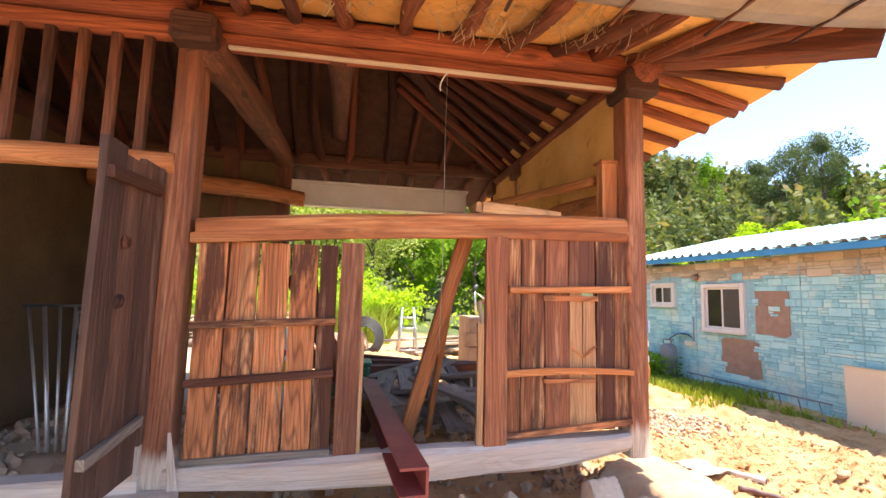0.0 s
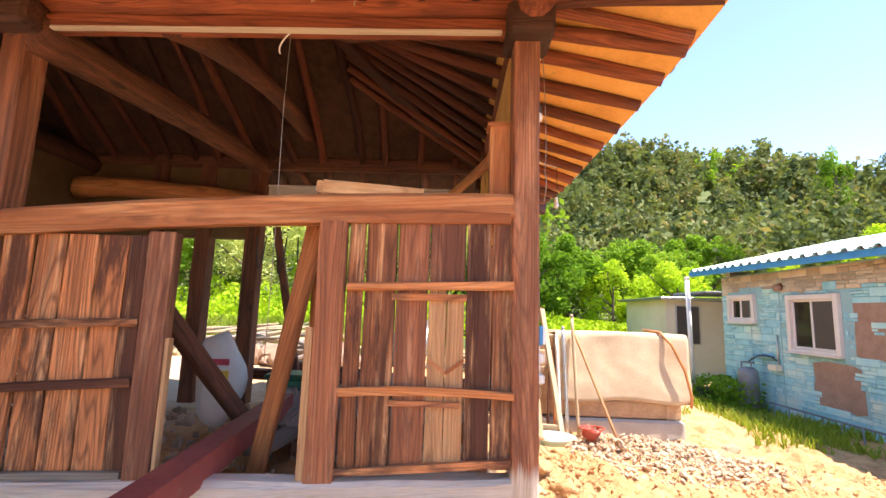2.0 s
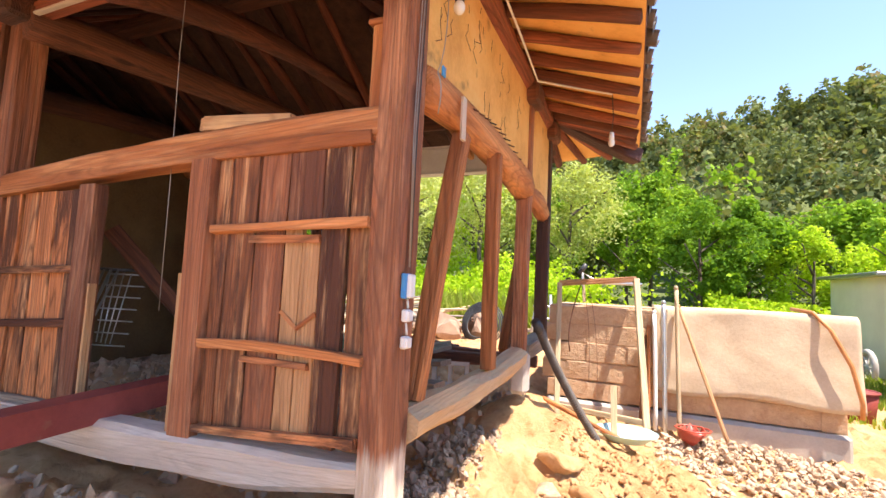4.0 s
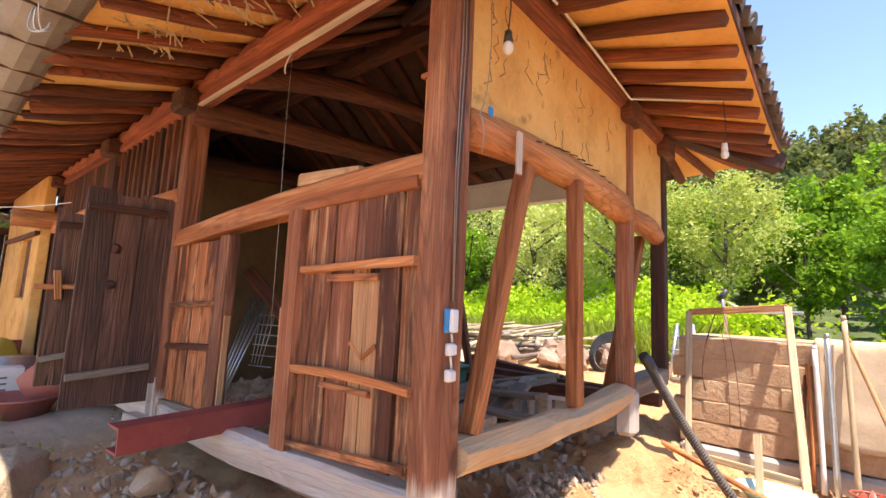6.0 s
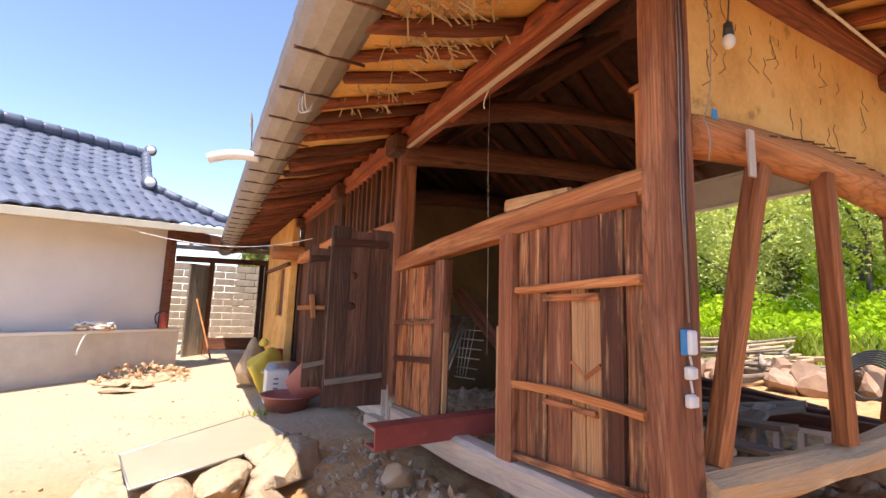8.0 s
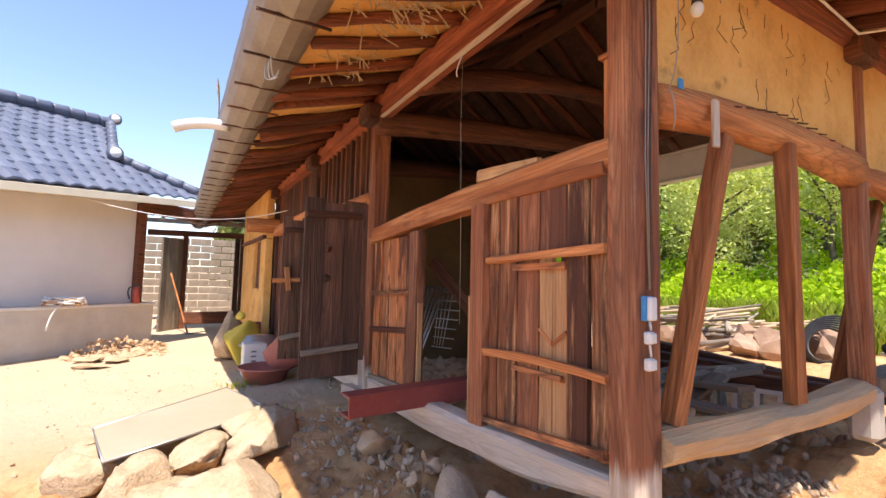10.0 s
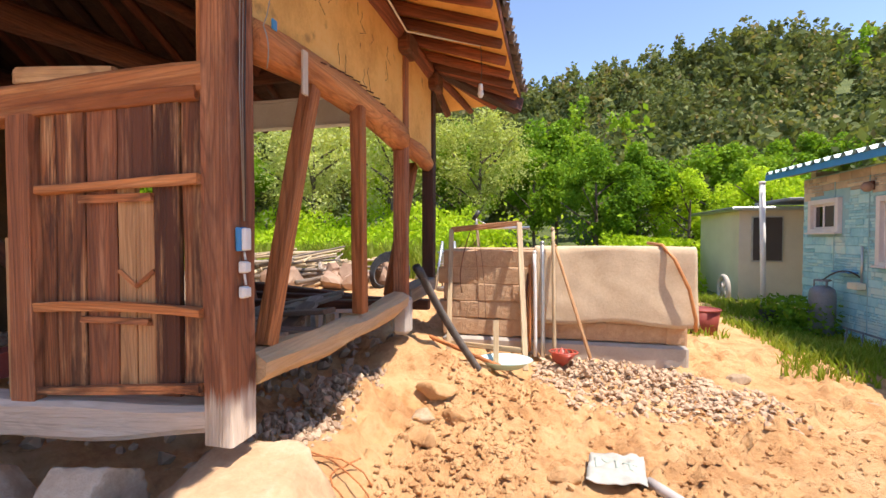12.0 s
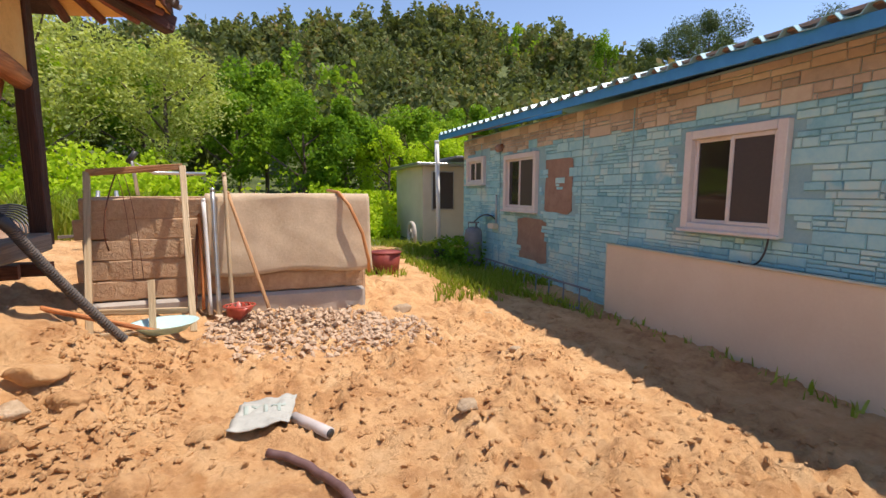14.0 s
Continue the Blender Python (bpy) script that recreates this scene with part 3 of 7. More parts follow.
def post(x, y, z0, z1, w, foot=0.0, mat=M_POST, lean=(0, 0), d=None):
    d = d or w
    timber("post", (x, y, z0), (x + lean[0], y + lean[1], z1), w, d, M_POST_PALE if foot else mat, H, "dark post with a bleached foot" if foot else "", chamfer=0.12, rough=0.005, up=(0, 1, 0))


post(1.62, 2.502, 0.63, 2.9, 0.12, 0.24, d=0.145)
post(-0.9, 2.52, 0.55, 2.85, 0.125, 0.2, d=0.14)
post(1.635, 4.44, 0.92, 2.8, 0.1)
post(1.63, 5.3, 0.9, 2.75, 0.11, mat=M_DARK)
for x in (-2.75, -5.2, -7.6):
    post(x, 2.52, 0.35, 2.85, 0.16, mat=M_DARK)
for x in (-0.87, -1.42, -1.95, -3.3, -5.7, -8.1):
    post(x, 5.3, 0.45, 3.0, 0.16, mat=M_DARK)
# eave purlins on squared rails
for x0, x1 in ((-0.87, 1.7), (-2.75, -0.87), (-5.2, -2.75), (-8, -5.2)):
    log("purlin", (x0, 2.52, 2.95), (x1, 2.52, 2.98), 0.085, 0.085, M_RED, H, rough=0.012)
    timber("purlin_rail", (x0 + 0.1, 2.5, 2.83), (x1 - 0.1, 2.5, 2.85), 0.09, 0.07, M_RED, H)
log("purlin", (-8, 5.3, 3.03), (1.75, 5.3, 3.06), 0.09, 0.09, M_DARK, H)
log("purlin", (1.64, 2.3, 2.9), (1.64, 5.5, 2.9), 0.085, 0.085, M_RAFTER, H)
for x, y in ((1.63, 2.5), (-0.87, 2.5), (1.64, 4.44), (1.64, 5.3), (-2.75, 2.5), (-5.2, 2.5), (-7.6, 2.5)):
    part("bracket", box_bm(0.22, 0.26, 0.16, 0.02, (x, y - 0.03, 2.83)), M_DARK, H)
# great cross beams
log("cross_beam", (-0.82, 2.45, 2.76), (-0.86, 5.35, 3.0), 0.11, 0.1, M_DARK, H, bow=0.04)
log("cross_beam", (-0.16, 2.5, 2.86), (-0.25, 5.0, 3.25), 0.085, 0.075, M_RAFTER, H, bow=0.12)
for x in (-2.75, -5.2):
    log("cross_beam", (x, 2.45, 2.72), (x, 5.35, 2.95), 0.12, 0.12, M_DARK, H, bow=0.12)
log("tie_log", (-2.6, 4.95, 2.62), (-0.6, 4.95, 2.5), 0.11, 0.08, M_BEAM, H, bow=0.05, rough=0.03)
# front bay: lintel and sill
timber("lintel", (-0.8, 2.5, 1.80), (1.57, 2.5, 1.935), 0.14, 0.125, M_BEAM, H, "wavy grained lintel beam", bow=0.03, rough=0.014, chamfer=0.3)
timber("header_rail", (-0.82, 2.445, 1.765), (1.55, 2.445, 1.88), 0.05, 0.05, M_BEAM, H, "worn rail under the lintel", bow=0.025, rough=0.008)
timber("sill", (-0.86, 2.5, 0.615), (1.57, 2.5, 0.715), 0.14, 0.11, M_SILL, H, "bleached white sill beam", belly=0.05, rough=0.016, side_bow=-0.05, chamfer=0.35)
# side wall
log("side_beam", (1.62, 2.58, 2.13), (1.62, 4.39, 2.13), 0.085, 0.1, M_BEAM, H, bow=0.07, rough=0.02)
log("side_beam", (1.62, 4.49, 2.1), (1.62, 5.25, 2.07), 0.08, 0.075, M_BEAM, H, bow=0.03)
timber("side_sill", (1.63, 2.58, 0.865), (1.63, 4.4, 0.885), 0.15, 0.14, M_SILL2, H, "pale new log sill", bow=-0.03, rough=0.03, chamfer=0.55)
timber("side_sill", (1.63, 4.5, 0.9), (1.63, 5.25, 0.93), 0.14, 0.13, M_GREYWOOD, H, rough=0.012)
timber("prop", (1.655, 3.6, 0.92), (1.655, 3.58, 2.14), 0.075, 0.075, M_BRACE, H, "orange brown square prop")
timber("prop", (1.63, 2.7, 0.93), (1.645, 3.05, 2.08), 0.075, 0.07, M_BRACE, H, "leaning prop")
timber("prop", (1.5, 4.53, 0.9), (1.5, 5.2, 2.05), 0.08, 0.08, M_BRACE, H)
part("post_base", box_bm(0.14, 0.13, 0.3, 0.03, (1.645, 4.44, 0.77)), M_CONC, H, "pale stone footing")

plaster = thing("wall_side", (1.6, 3.9, 2.2), "yellow mud plaster infill under the eave, finely cracked", "wall", kind="structure")
def slab(name, y0, y1, lo0, lo1, hi):
    bm = bmesh.new()
    vs = []
    n = 14
    for k in range(n + 1):
        f = k / n
        y = y0 + (y1 - y0) * f
        lo = lo0 + (lo1 - lo0) * f + 0.06 * 4 * f * (1 - f)
        vs.append([bm.verts.new((x, y, z)) for x, z in ((1.575, lo), (1.665, lo), (1.665, hi), (1.575, hi))])
    for a, b in zip(vs, vs[1:]):
        for i in range(4):
            bm.faces.new((a[i], b[i], b[(i + 1) % 4], a[(i + 1) % 4]))
    bm.faces.new(vs[0][::-1])
    bm.faces.new(vs[-1])
    bmesh.ops.recalc_face_normals(bm, faces=bm.faces)
    part(name, bm, M_MUD, plaster)
slab("plaster_panel", 2.575, 4.39, 2.18, 2.2, 2.9)
slab("plaster_panel", 4.49, 5.25, 2.14, 2.1, 2.85)


# ---- front bay: board panel, jamb and barn door ----
def board(name, x0, x1, y, z0, z1, thick, mat, parent, label="", **kw):
    """An upright board seen from the front, its grain running upwards."""
    w = x1 - x0
    return timber(name, ((x0 + x1) / 2, y, z0), ((x0 + x1) / 2 + kw.pop("lean", 0), y, z1), w, thick, mat, parent, label, up=(0, 1, 0), chamfer=0.06, rough=kw.pop("rough", 0.005), **kw)


panel = thing("plank_partition", (-0.44, 2.5, 0.68), "weathered reddish plank panel with two wooden battens", "partition")
cuts = [-0.79, -0.645, -0.50, -0.345, -0.20, -0.1]
for a, b in zip(cuts, cuts[1:]):
    board("plank", a + 0.006, b - 0.006, 2.475 + RNG.uniform(-0.008, 0.008), 0.665 + 0.04 * (a + 0.8), 1.76, 0.022, M_BOARD, panel)
timber("batten", (-0.8, 2.45, 1.335), (-0.1, 2.45, 1.365), 0.035, 0.035, M_BOARD, panel, rough=0.006)
timber("batten", (-0.8, 2.45, 1.055), (-0.1, 2.45, 1.105), 0.035, 0.04, M_BOARD, panel, rough=0.006)
timber("batten", (-0.79, 2.45, 0.685), (-0.1, 2.45, 0.72), 0.03, 0.03, M_GREYWOOD, panel, rough=0.006)
jamb = thing("door_jamb", (-0.03, 2.48, 0.68), "dark wooden door jamb beside the opening", "door jamb")
board("upright", -0.085, 0.03, 2.46, 0.675, 1.775, 0.07, M_POST, jamb)
board("strip", 0.03, 0.05, 2.455, 0.7, 1.3, 0.03, M_PALE_BOARD, jamb)

door = thing("barn_door", (1.57, 2.44, 0.72), "old reddish plank barn door, ajar, with pale patched boards", "door")
DZ0, DZ1 = 0.77, 1.85
board("stile", 0.695, 0.815, 2.43, 0.695, 1.845, 0.05, M_POST, door)
cuts = [0.82, 0.9, 1.045, 1.19, 1.355, 1.47, 1.565]
for i, (a, b) in enumerate(zip(cuts, cuts[1:])):
    if i in (2, 3):
        board("plank", a + 0.003, b - 0.003, 2.452, 1.57, 1.86, 0.022, M_POST, door)
        board("plank", a + 0.003, (a + b) / 2 - 0.002 if i == 3 else b - 0.003, 2.45, 0.79, 1.56, 0.022, M_PALE_BOARD if i == 3 else M_POST, door, "pale patched plank" if i == 3 else "")
        if i == 3:
            board("plank", (a + b) / 2 + 0.002, b - 0.003, 2.452, 0.79, 1.53, 0.022, M_PALE_BOARD, door, "pale patched plank")
    else:
        board("plank", a + 0.005, b - 0.005, 2.45 + RNG.uniform(-0.006, 0.006), DZ0 + 0.03 * i / 5, DZ1 + 0.02 * i / 5, 0.022, M_BOARD, door)
timber("batten", (0.83, 2.425, 1.555), (1.565, 2.425, 1.575), 0.035, 0.034, M_BEAM, door, rough=0.008)
timber("batten", (1.03, 2.43, 1.515), (1.36, 2.43, 1.52), 0.02, 0.03, M_BOARD, door)
timber("batten", (0.81, 2.425, 1.1), (1.57, 2.425, 1.105), 0.035, 0.036, M_BEAM, door, bow=0.015, rough=0.008)
timber("batten", (1.03, 2.43, 1.06), (1.34, 2.43, 1.06), 0.02, 0.025, M_BOARD, door)
timber("batten", (0.8, 2.425, 0.77), (1.56, 2.425, 0.835), 0.03, 0.03, M_BOARD, door, rough=0.007)
board("edge_strip", 0.655, 0.69, 2.44, 0.73, 1.37, 0.03, M_PALE_BOARD, door, "worn pale edge strip")
# carved finger grip on the pale boards
for s in (-1, 1):
    timber("carved_groove", (1.275, 2.437, 1.19), (1.275 + s * 0.08, 2.437, 1.25), 0.006, 0.014, M_BEAM, door, "carved groove", rough=0.004)

stub = thing("stub_post", (1.53, 2.6, 1.98), "short orange brown stub post standing on the lintel", "post")
timber("upright", (1.51, 2.57, 1.98), (1.51, 2.57, 2.36), 0.1, 0.08, M_BEAM, stub)
part("cap", box_bm(0.13, 0.11, 0.02, 0.004, (1.51, 2.57, 2.37)), M_BEAM, stub)
slant = thing("slanted_pole", (1.3, 4.2, 2.1), "slanting brown pole under the eave inside", "pole")
log("pole", (1.15, 4.6, 2.45), (1.52, 2.75, 2.3), 0.03, 0.035, M_BEAM, slant)
crate = thing("wooden_tray", (0.8, 2.52, 1.97), "small worn wooden tray lying on the lintel", "tray")
for a, b in (((0.66, 2.47, 2.02), (0.66, 2.62, 2.02)), ((0.68, 2.47, 2.02), (1.15, 2.47, 1.985)), ((0.68, 2.62, 2.02), (1.15, 2.62, 1.985))):
    timber("rim", a, b, 0.03, 0.06, M_PALE_BOARD, crate)
part("bottom", box_bm(0.46, 0.15, 0.015, 0.003, (0.9, 2.545, 1.985)), M_PALE_BOARD, crate)

string = thing("hanging_string", (0.46, 2.5, 2.8), "thin pale string hanging from the purlin", "string")
tube("cord", [(0.46, 2.48, 2.8), (0.455, 2.48, 2.4), (0.462, 2.49, 1.75), (0.455, 2.5, 1.2)], 0.0018, M_TIN, string)
tube("loop", bend((0.46, 2.478, 2.8), (0.4, 2.46, 2.72), (0.42, 2.47, 2.68), 6), 0.004, M_WHITE, string)
tube("hook", [(0.41, 2.48, 2.8), (0.51, 2.48, 2.8), (0.51, 2.48, 2.82)], 0.004, M_STEEL, string)
strip = thing("pale_strip", (0.4, 2.47, 2.78), "long pale wooden strip under the purlin", "batten")
timber("strip", (-0.72, 2.455, 2.785), (1.5, 2.455, 2.805), 0.03, 0.015, M_FOOT, strip, rough=0.003)

# ---- inside the open bay ----
screen = thing("white_panel_box", (0.2, 5.4, 2.5), "long white boxed panel under the back eave", "panel")
part("body", box_bm(2.12, 0.1, 0.25, 0.01, (0.21, 5.42, 2.665)), M_WHITE, screen)
part("top_lip", box_bm(2.16, 0.14, 0.025, 0.006, (0.21, 5.41, 2.8)), M_WHITE, screen)
part("bottom_lip", box_bm(2.1, 0.12, 0.02, 0.006, (0.21, 5.41, 2.53)), M_WHITE, screen)

channel = thing("steel_channel", (0.22, 2.9, 0.75), "rusty red oxide steel channel lying over the sill", "steel beam")
bm = bmesh.new()
prof = [(-0.06, 0), (0.06, 0), (0.06, 0.012), (-0.048, 0.012), (-0.048, 0.108), (0.06, 0.108), (0.06, 0.12), (-0.06, 0.12)]
ends = [[bm.verts.new((f, a, b)) for a, b in prof] for f in (0.0, 1.9)]
for i in range(8):
    bm.faces.new((ends[0][i], ends[1][i], ends[1][(i + 1) % 8], ends[0][(i + 1) % 8]))
bm.faces.new(ends[0][::-1])
bm.faces.new(ends[1])
bmesh.ops.recalc_face_normals(bm, faces=bm.faces)
part("channel", bm, M_REDSTEEL, channel, "", span((0.26, 1.9, 0.70), (0.12, 3.75, 0.72))[0])

lean = thing("leaning_brace", (0.4, 2.85, 0.6), "brown timber brace leaning inside the doorway", "timber")
timber("brace", (0.3, 2.88, 0.55), (0.62, 2.62, 1.86), 0.085, 0.06, M_BRACE, lean)
lean = thing("leaning_brace", (0.62, 2.95, 0.6), "thin brown pole leaning beside the brace", "timber")
timber("brace", (0.5, 3.1, 0.6), (0.6, 2.72, 1.82), 0.035, 0.05, M_BRACE, lean)
lean = thing("leaning_brace", (-0.3, 3.2, 0.5), "dark old timber leaning against the doorway", "timber")
timber("brace", (0.1, 3.5, 0.55), (-0.35, 2.75, 1.6), 0.1, 0.09, M_DARK, lean)
lean = thing("leaning_brace", (-0.3, 5.2, 0.6), "grey pole leaning at the back opening", "timber")
timber("brace", (-0.25, 5.3, 0.5), (-0.6, 5.2, 2.3), 0.07, 0.07, M_DARK, lean)

# back and cross walls of the closed rooms
back_wall = thing("wall_back", (-5, 5.3, 0.4), "yellow mud wall behind the open bay, darkened for the indoor shade", "wall", kind="structure")
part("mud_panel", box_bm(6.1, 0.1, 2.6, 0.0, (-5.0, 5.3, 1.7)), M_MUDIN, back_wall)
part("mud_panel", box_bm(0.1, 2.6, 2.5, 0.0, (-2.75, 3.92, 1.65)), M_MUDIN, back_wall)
part("mud_panel", box_bm(1.8, 0.08, 0.85, 0.0, (-1.83, 5.31, 2.6)), M_MUDIN, back_wall, "mud infill over the back opening, darkened for the indoor shade")
end_wall = thing("wall_end", (-10.9, 3.9, 0.2), "mud end wall of the old house", "wall", kind="structure")
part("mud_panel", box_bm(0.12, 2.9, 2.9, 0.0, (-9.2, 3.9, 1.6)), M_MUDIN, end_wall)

# ---- second bay: lintel log, slats, open door leaves ----
bay = thing("slatted_transom", (-1.8, 2.5, 2.1), "dark upright wooden slats over a log lintel", "transom")
log("lintel_log", (-2.75, 2.47, 2.09), (-0.93, 2.47, 2.14), 0.055, 0.055, M_BEAM, bay, bow=0.02)
x = -2.62
while x < -1.0:
    timber("slat", (x, 2.5, 2.17), (x, 2.5, 2.86), 0.045, 0.04, M_DARK, bay, up=(0, 1, 0), rough=0.003)
    x += 0.15
sill2 = thing("bay_sill", (-1.8, 2.5, 0.6), "bleached sill board of the open store bay", "sill")
timber("board", (-2.7, 2.48, 0.56), (-0.95, 2.48, 0.58), 0.14, 0.12, M_SILL, sill2)
knob = thing("broken_sill_end", (-0.98, 2.38, 0.6), "broken bleached end of a sill with a dowel hole", "timber")
timber("stump", (-1.1, 2.38, 0.52), (-0.78, 2.38, 0.535), 0.12, 0.1, M_SILL, knob)
timber("splinter", (-0.8, 2.41, 0.58), (-0.83, 2.41, 0.84), 0.05, 0.03, M_SILL, knob, taper=0.2)


def leaf(x, y0, y1, z0, z1, label, tilt=0.0):
    d = thing("door_leaf", (x, y1, z0), label, "door", "store door leaves")
    n = 3
    for i in range(n):
        a, b = y0 + (y1 - y0) * i / n, y0 + (y1 - y0) * (i + 1) / n
        timber("plank", (x + tilt * (i + 0.5), (a + b) / 2, z0), (x + tilt * (i + 0.5), (a + b) / 2, z1 - (0.03 if i == 1 else 0)), 0.03, b - a - 0.005, M_OLDLEAF, d, up=(0, 1, 0), chamfer=0.08, rough=0.003)
    timber("batten", (x + 0.03, y0 + 0.01, z0 + 0.2), (x + 0.03, y1 - 0.02, z0 + 0.24), 0.03, 0.045, M_GREYWOOD, d)
    timber("batten", (x + 0.03, y0 + 0.01, z1 - 0.14), (x + 0.03, y1 - 0.02, z1 - 0.12), 0.03, 0.05, M_DARK, d)
    return d


leaf(-0.99, 1.93, 2.42, 0.66, 2.1, "old dark plank door leaf standing wide open")
d2 = leaf(-1.85, 1.93, 2.2, 0.68, 2.04, "narrow dark plank door leaf with a wooden latch")
bar = timber("latch_bar", (-1.81, 1.85, 1.42), (-1.81, 2.1, 1.43), 0.03, 0.04, M_BEAM, d2, "wooden latch bar")
timber("latch_block", (-1.81, 2.0, 1.33), (-1.8, 1.97, 1.55), 0.04, 0.04, M_BEAM, bar, "wooden latch block")
for z in (1.7, 1.45):
    log("knot", (-0.97, 2.12, z), (-0.955, 2.12, z), 0.03, 0.02, M_DARK, bpy.data.objects["door_leaf"])
jm = thing("door_jamb", (-1.03, 2.48, 0.58), "dark jamb post with a pale foot beside the open leaf", "door jamb")
board("upright", -1.1, -0.96, 2.46, 0.78, 2.1, 0.09, M_OLDLEAF, jm)
board("foot", -1.1, -0.96, 2.46, 0.58, 0.78, 0.092, M_FOOT, jm, "bleached foot")

# closed rooms further along
dark = thing("wall_plank", (-3.5, 2.5, 0.4), "dark weathered plank wall of the store room", "wall", kind="structure")
for i in range(15):
    timber("plank", (-5.16 + i * 0.16 + 0.08, 2.5, 0.4), (-5.16 + i * 0.16 + 0.08, 2.5, 2.8), 0.15, 0.03, M_DARK, dark, up=(0, 1, 0), rough=0.003)
yel = thing("wall_front", (-5.6, 2.35, 0.3), "yellow mud plaster room wall with a small dark window", "wall", kind="structure")
part("plaster", box_bm(2.9, 0.12, 0.8, 0.01, (-6.65, 2.36, 2.5)), M_MUD, yel)
part("plaster", box_bm(0.5, 0.12, 1.75, 0.01, (-5.45, 2.36, 1.225)), M_MUD, yel)
part("plaster", box_bm(1.6, 0.12, 1.75, 0.01, (-7.3, 2.36, 1.225)), M_MUD, yel)
part("plaster", box_bm(0.8, 0.12, 0.9, 0.01, (-6.1, 2.36, 0.8)), M_MUD, yel)
part("window_shutter", box_bm(0.78, 0.04, 0.86, 0.01, (-6.1, 2.38, 1.68)), M_DARK, yel, "dark wooden shutter")
log("beam_end", (-5.12, 2.0, 2.28), (-5.12, 2.6, 2.3), 0.12, 0.12, M_BEAM, yel, "projecting round beam end")
timber("rail", (-8, 2.28, 2.14), (-5.2, 2.28, 2.12), 0.05, 0.06, M_RAFTER, yel)
timber("eave_rail", (-5.15, 2.44, 2.2), (-2.8, 2.44, 2.22), 0.09, 0.14, M_BEAM, dark, "orange brown rail over the plank wall")

# ---- eaves: tin gutter, tiles ----
gutter = thing("eave_gutter", (-4, 1.4, 2.75), "dull grey sheet metal eave gutter in jointed lengths", "gutter")
gx0 = -10.5
while gx0 < 2.3:
    gx1 = min(gx0 + 0.46, 2.42)
    bm = bmesh.new()
    lift = [0.12 * max(0, 1 - math.hypot(g - 2.44, 0.1) / 1.6) ** 2 for g in (gx0, gx1)]
    rows = []
    for g, l in ((gx0, lift[0]), (gx1 + 0.03, lift[1])):
        row = []
        for k in range(9):
            a = math.pi * (0.02 + 0.98 * k / 8)
            flare = 0.004 if g == gx0 else 0.0
            row.append(bm.verts.new((g, 1.5 + (0.17 + flare) * math.cos(a) - 0.02, 2.82 - (0.15 + flare) * math.sin(a) + l)))
        rows.append(row)
    for k in range(8):
        bm.faces.new((rows[0][k], rows[0][k + 1], rows[1][k + 1], rows[1][k]))
    thicken(bm, 0.006)
    part("gutter_length", bm, M_TIN, gutter)
    part("joint", box_bm(0.012, 0.35, 0.012, 0.0, (gx0, 1.49, 2.665 + lift[0])), M_DARK, gutter)
    gx0 += 0.46
spout = thing("gutter_spout", (-1.5, 1.2, 2.7), "pale bent gutter spout with a tuft of weed", "spout")
tube("pipe", bend((-1.45, 1.38, 2.7), (-1.55, 1.15, 2.74), (-1.6, 0.98, 2.66)), 0.045, M_WHITE, spout)
for k in range(4):
    tube("weed", bend((-1.5, 1.3, 2.8), (-1.5 + 0.03 * k, 1.3, 2.95), (-1.53 + 0.06 * k, 1.27, 3.05), 4), 0.004, M_GREYWOOD, spout)
wires = thing("eave_wire", (0.1, 1.5, 2.68), "loose wire loops under the eave", "wire")
for k in range(3):
    tube("wire", bend((0.05 + 0.03 * k, 1.45, 2.68), (0.02, 1.4 + 0.04 * k, 2.5), (0.1, 1.5, 2.56 + 0.02 * k), 8), 0.003, M_STEEL, wires)
eaves = thing("eave_tiles", (2.45, 3.9, 2.8), "row of dark clay tile ends along the side eave", "roof tiles")
y = 1.66
tile_mesh = None
while y < 6.15:
    z = float(roof_z(2.42, y)) + 0.07
    if tile_mesh is None:
        bm = bmesh.new()
        rows = []
        for a, r in ((0.0, 0.075), (-0.6, 0.065)):
            rows.append([bm.verts.new((a, r * math.cos(math.pi * k / 6), 0.03 + r * math.sin(math.pi * k / 6))) for k in range(7)])
        for k in range(6):
            bm.faces.new((rows[0][k], rows[0][k + 1], rows[1][k + 1], rows[1][k]))
        bm.faces.new(rows[0][::-1])
        pan = [[bm.verts.new((a, 0.11 + 0.06 * c, 0.045 - 0.045 * math.sqrt(1 - c * c) + dz)) for c in (-1, -0.5, 0, 0.5, 1)] for a, dz in ((0.03, 0), (-0.6, 0.0), (-0.6, 0.02), (0.03, 0.02))]
        for i in range(4):
            for k in range(4):
                bm.faces.new((pan[i][k], pan[i][k + 1], pan[(i + 1) % 4][k + 1], pan[(i + 1) % 4][k]))
        ob = part("eave_tile", bm, M_TILE, eaves, "", pose(2.46, y, z, 0, 18, 0))
        tile_mesh = ob.data
    else:
        ob = new("eave_tile", tile_mesh)
        ob.matrix_basis = pose(2.46 + RNG.uniform(-0.015, 0.015), y, z, 0, 18, RNG.uniform(-3, 3))
        ob.parent = eaves
        ob.matrix_parent_inverse = eaves.matrix_basis.inverted()
    y += 0.215
fascia = thing("eave_lath", (2.43, 3.9, 2.78), "dark wavy lath under the tile ends", "lath")
for k in range(6):
    ya, yb = 1.64 + k * 0.755, 1.64 + (k + 1) * 0.755
    timber("lath", (2.43, ya, float(roof_z(2.42, ya)) + 0.045), (2.43, min(yb, 6.14), float(roof_z(2.42, min(yb, 6.14))) + 0.045), 0.03, 0.075, M_RAFTER, fascia, rough=0.008)
bm = bmesh.new()
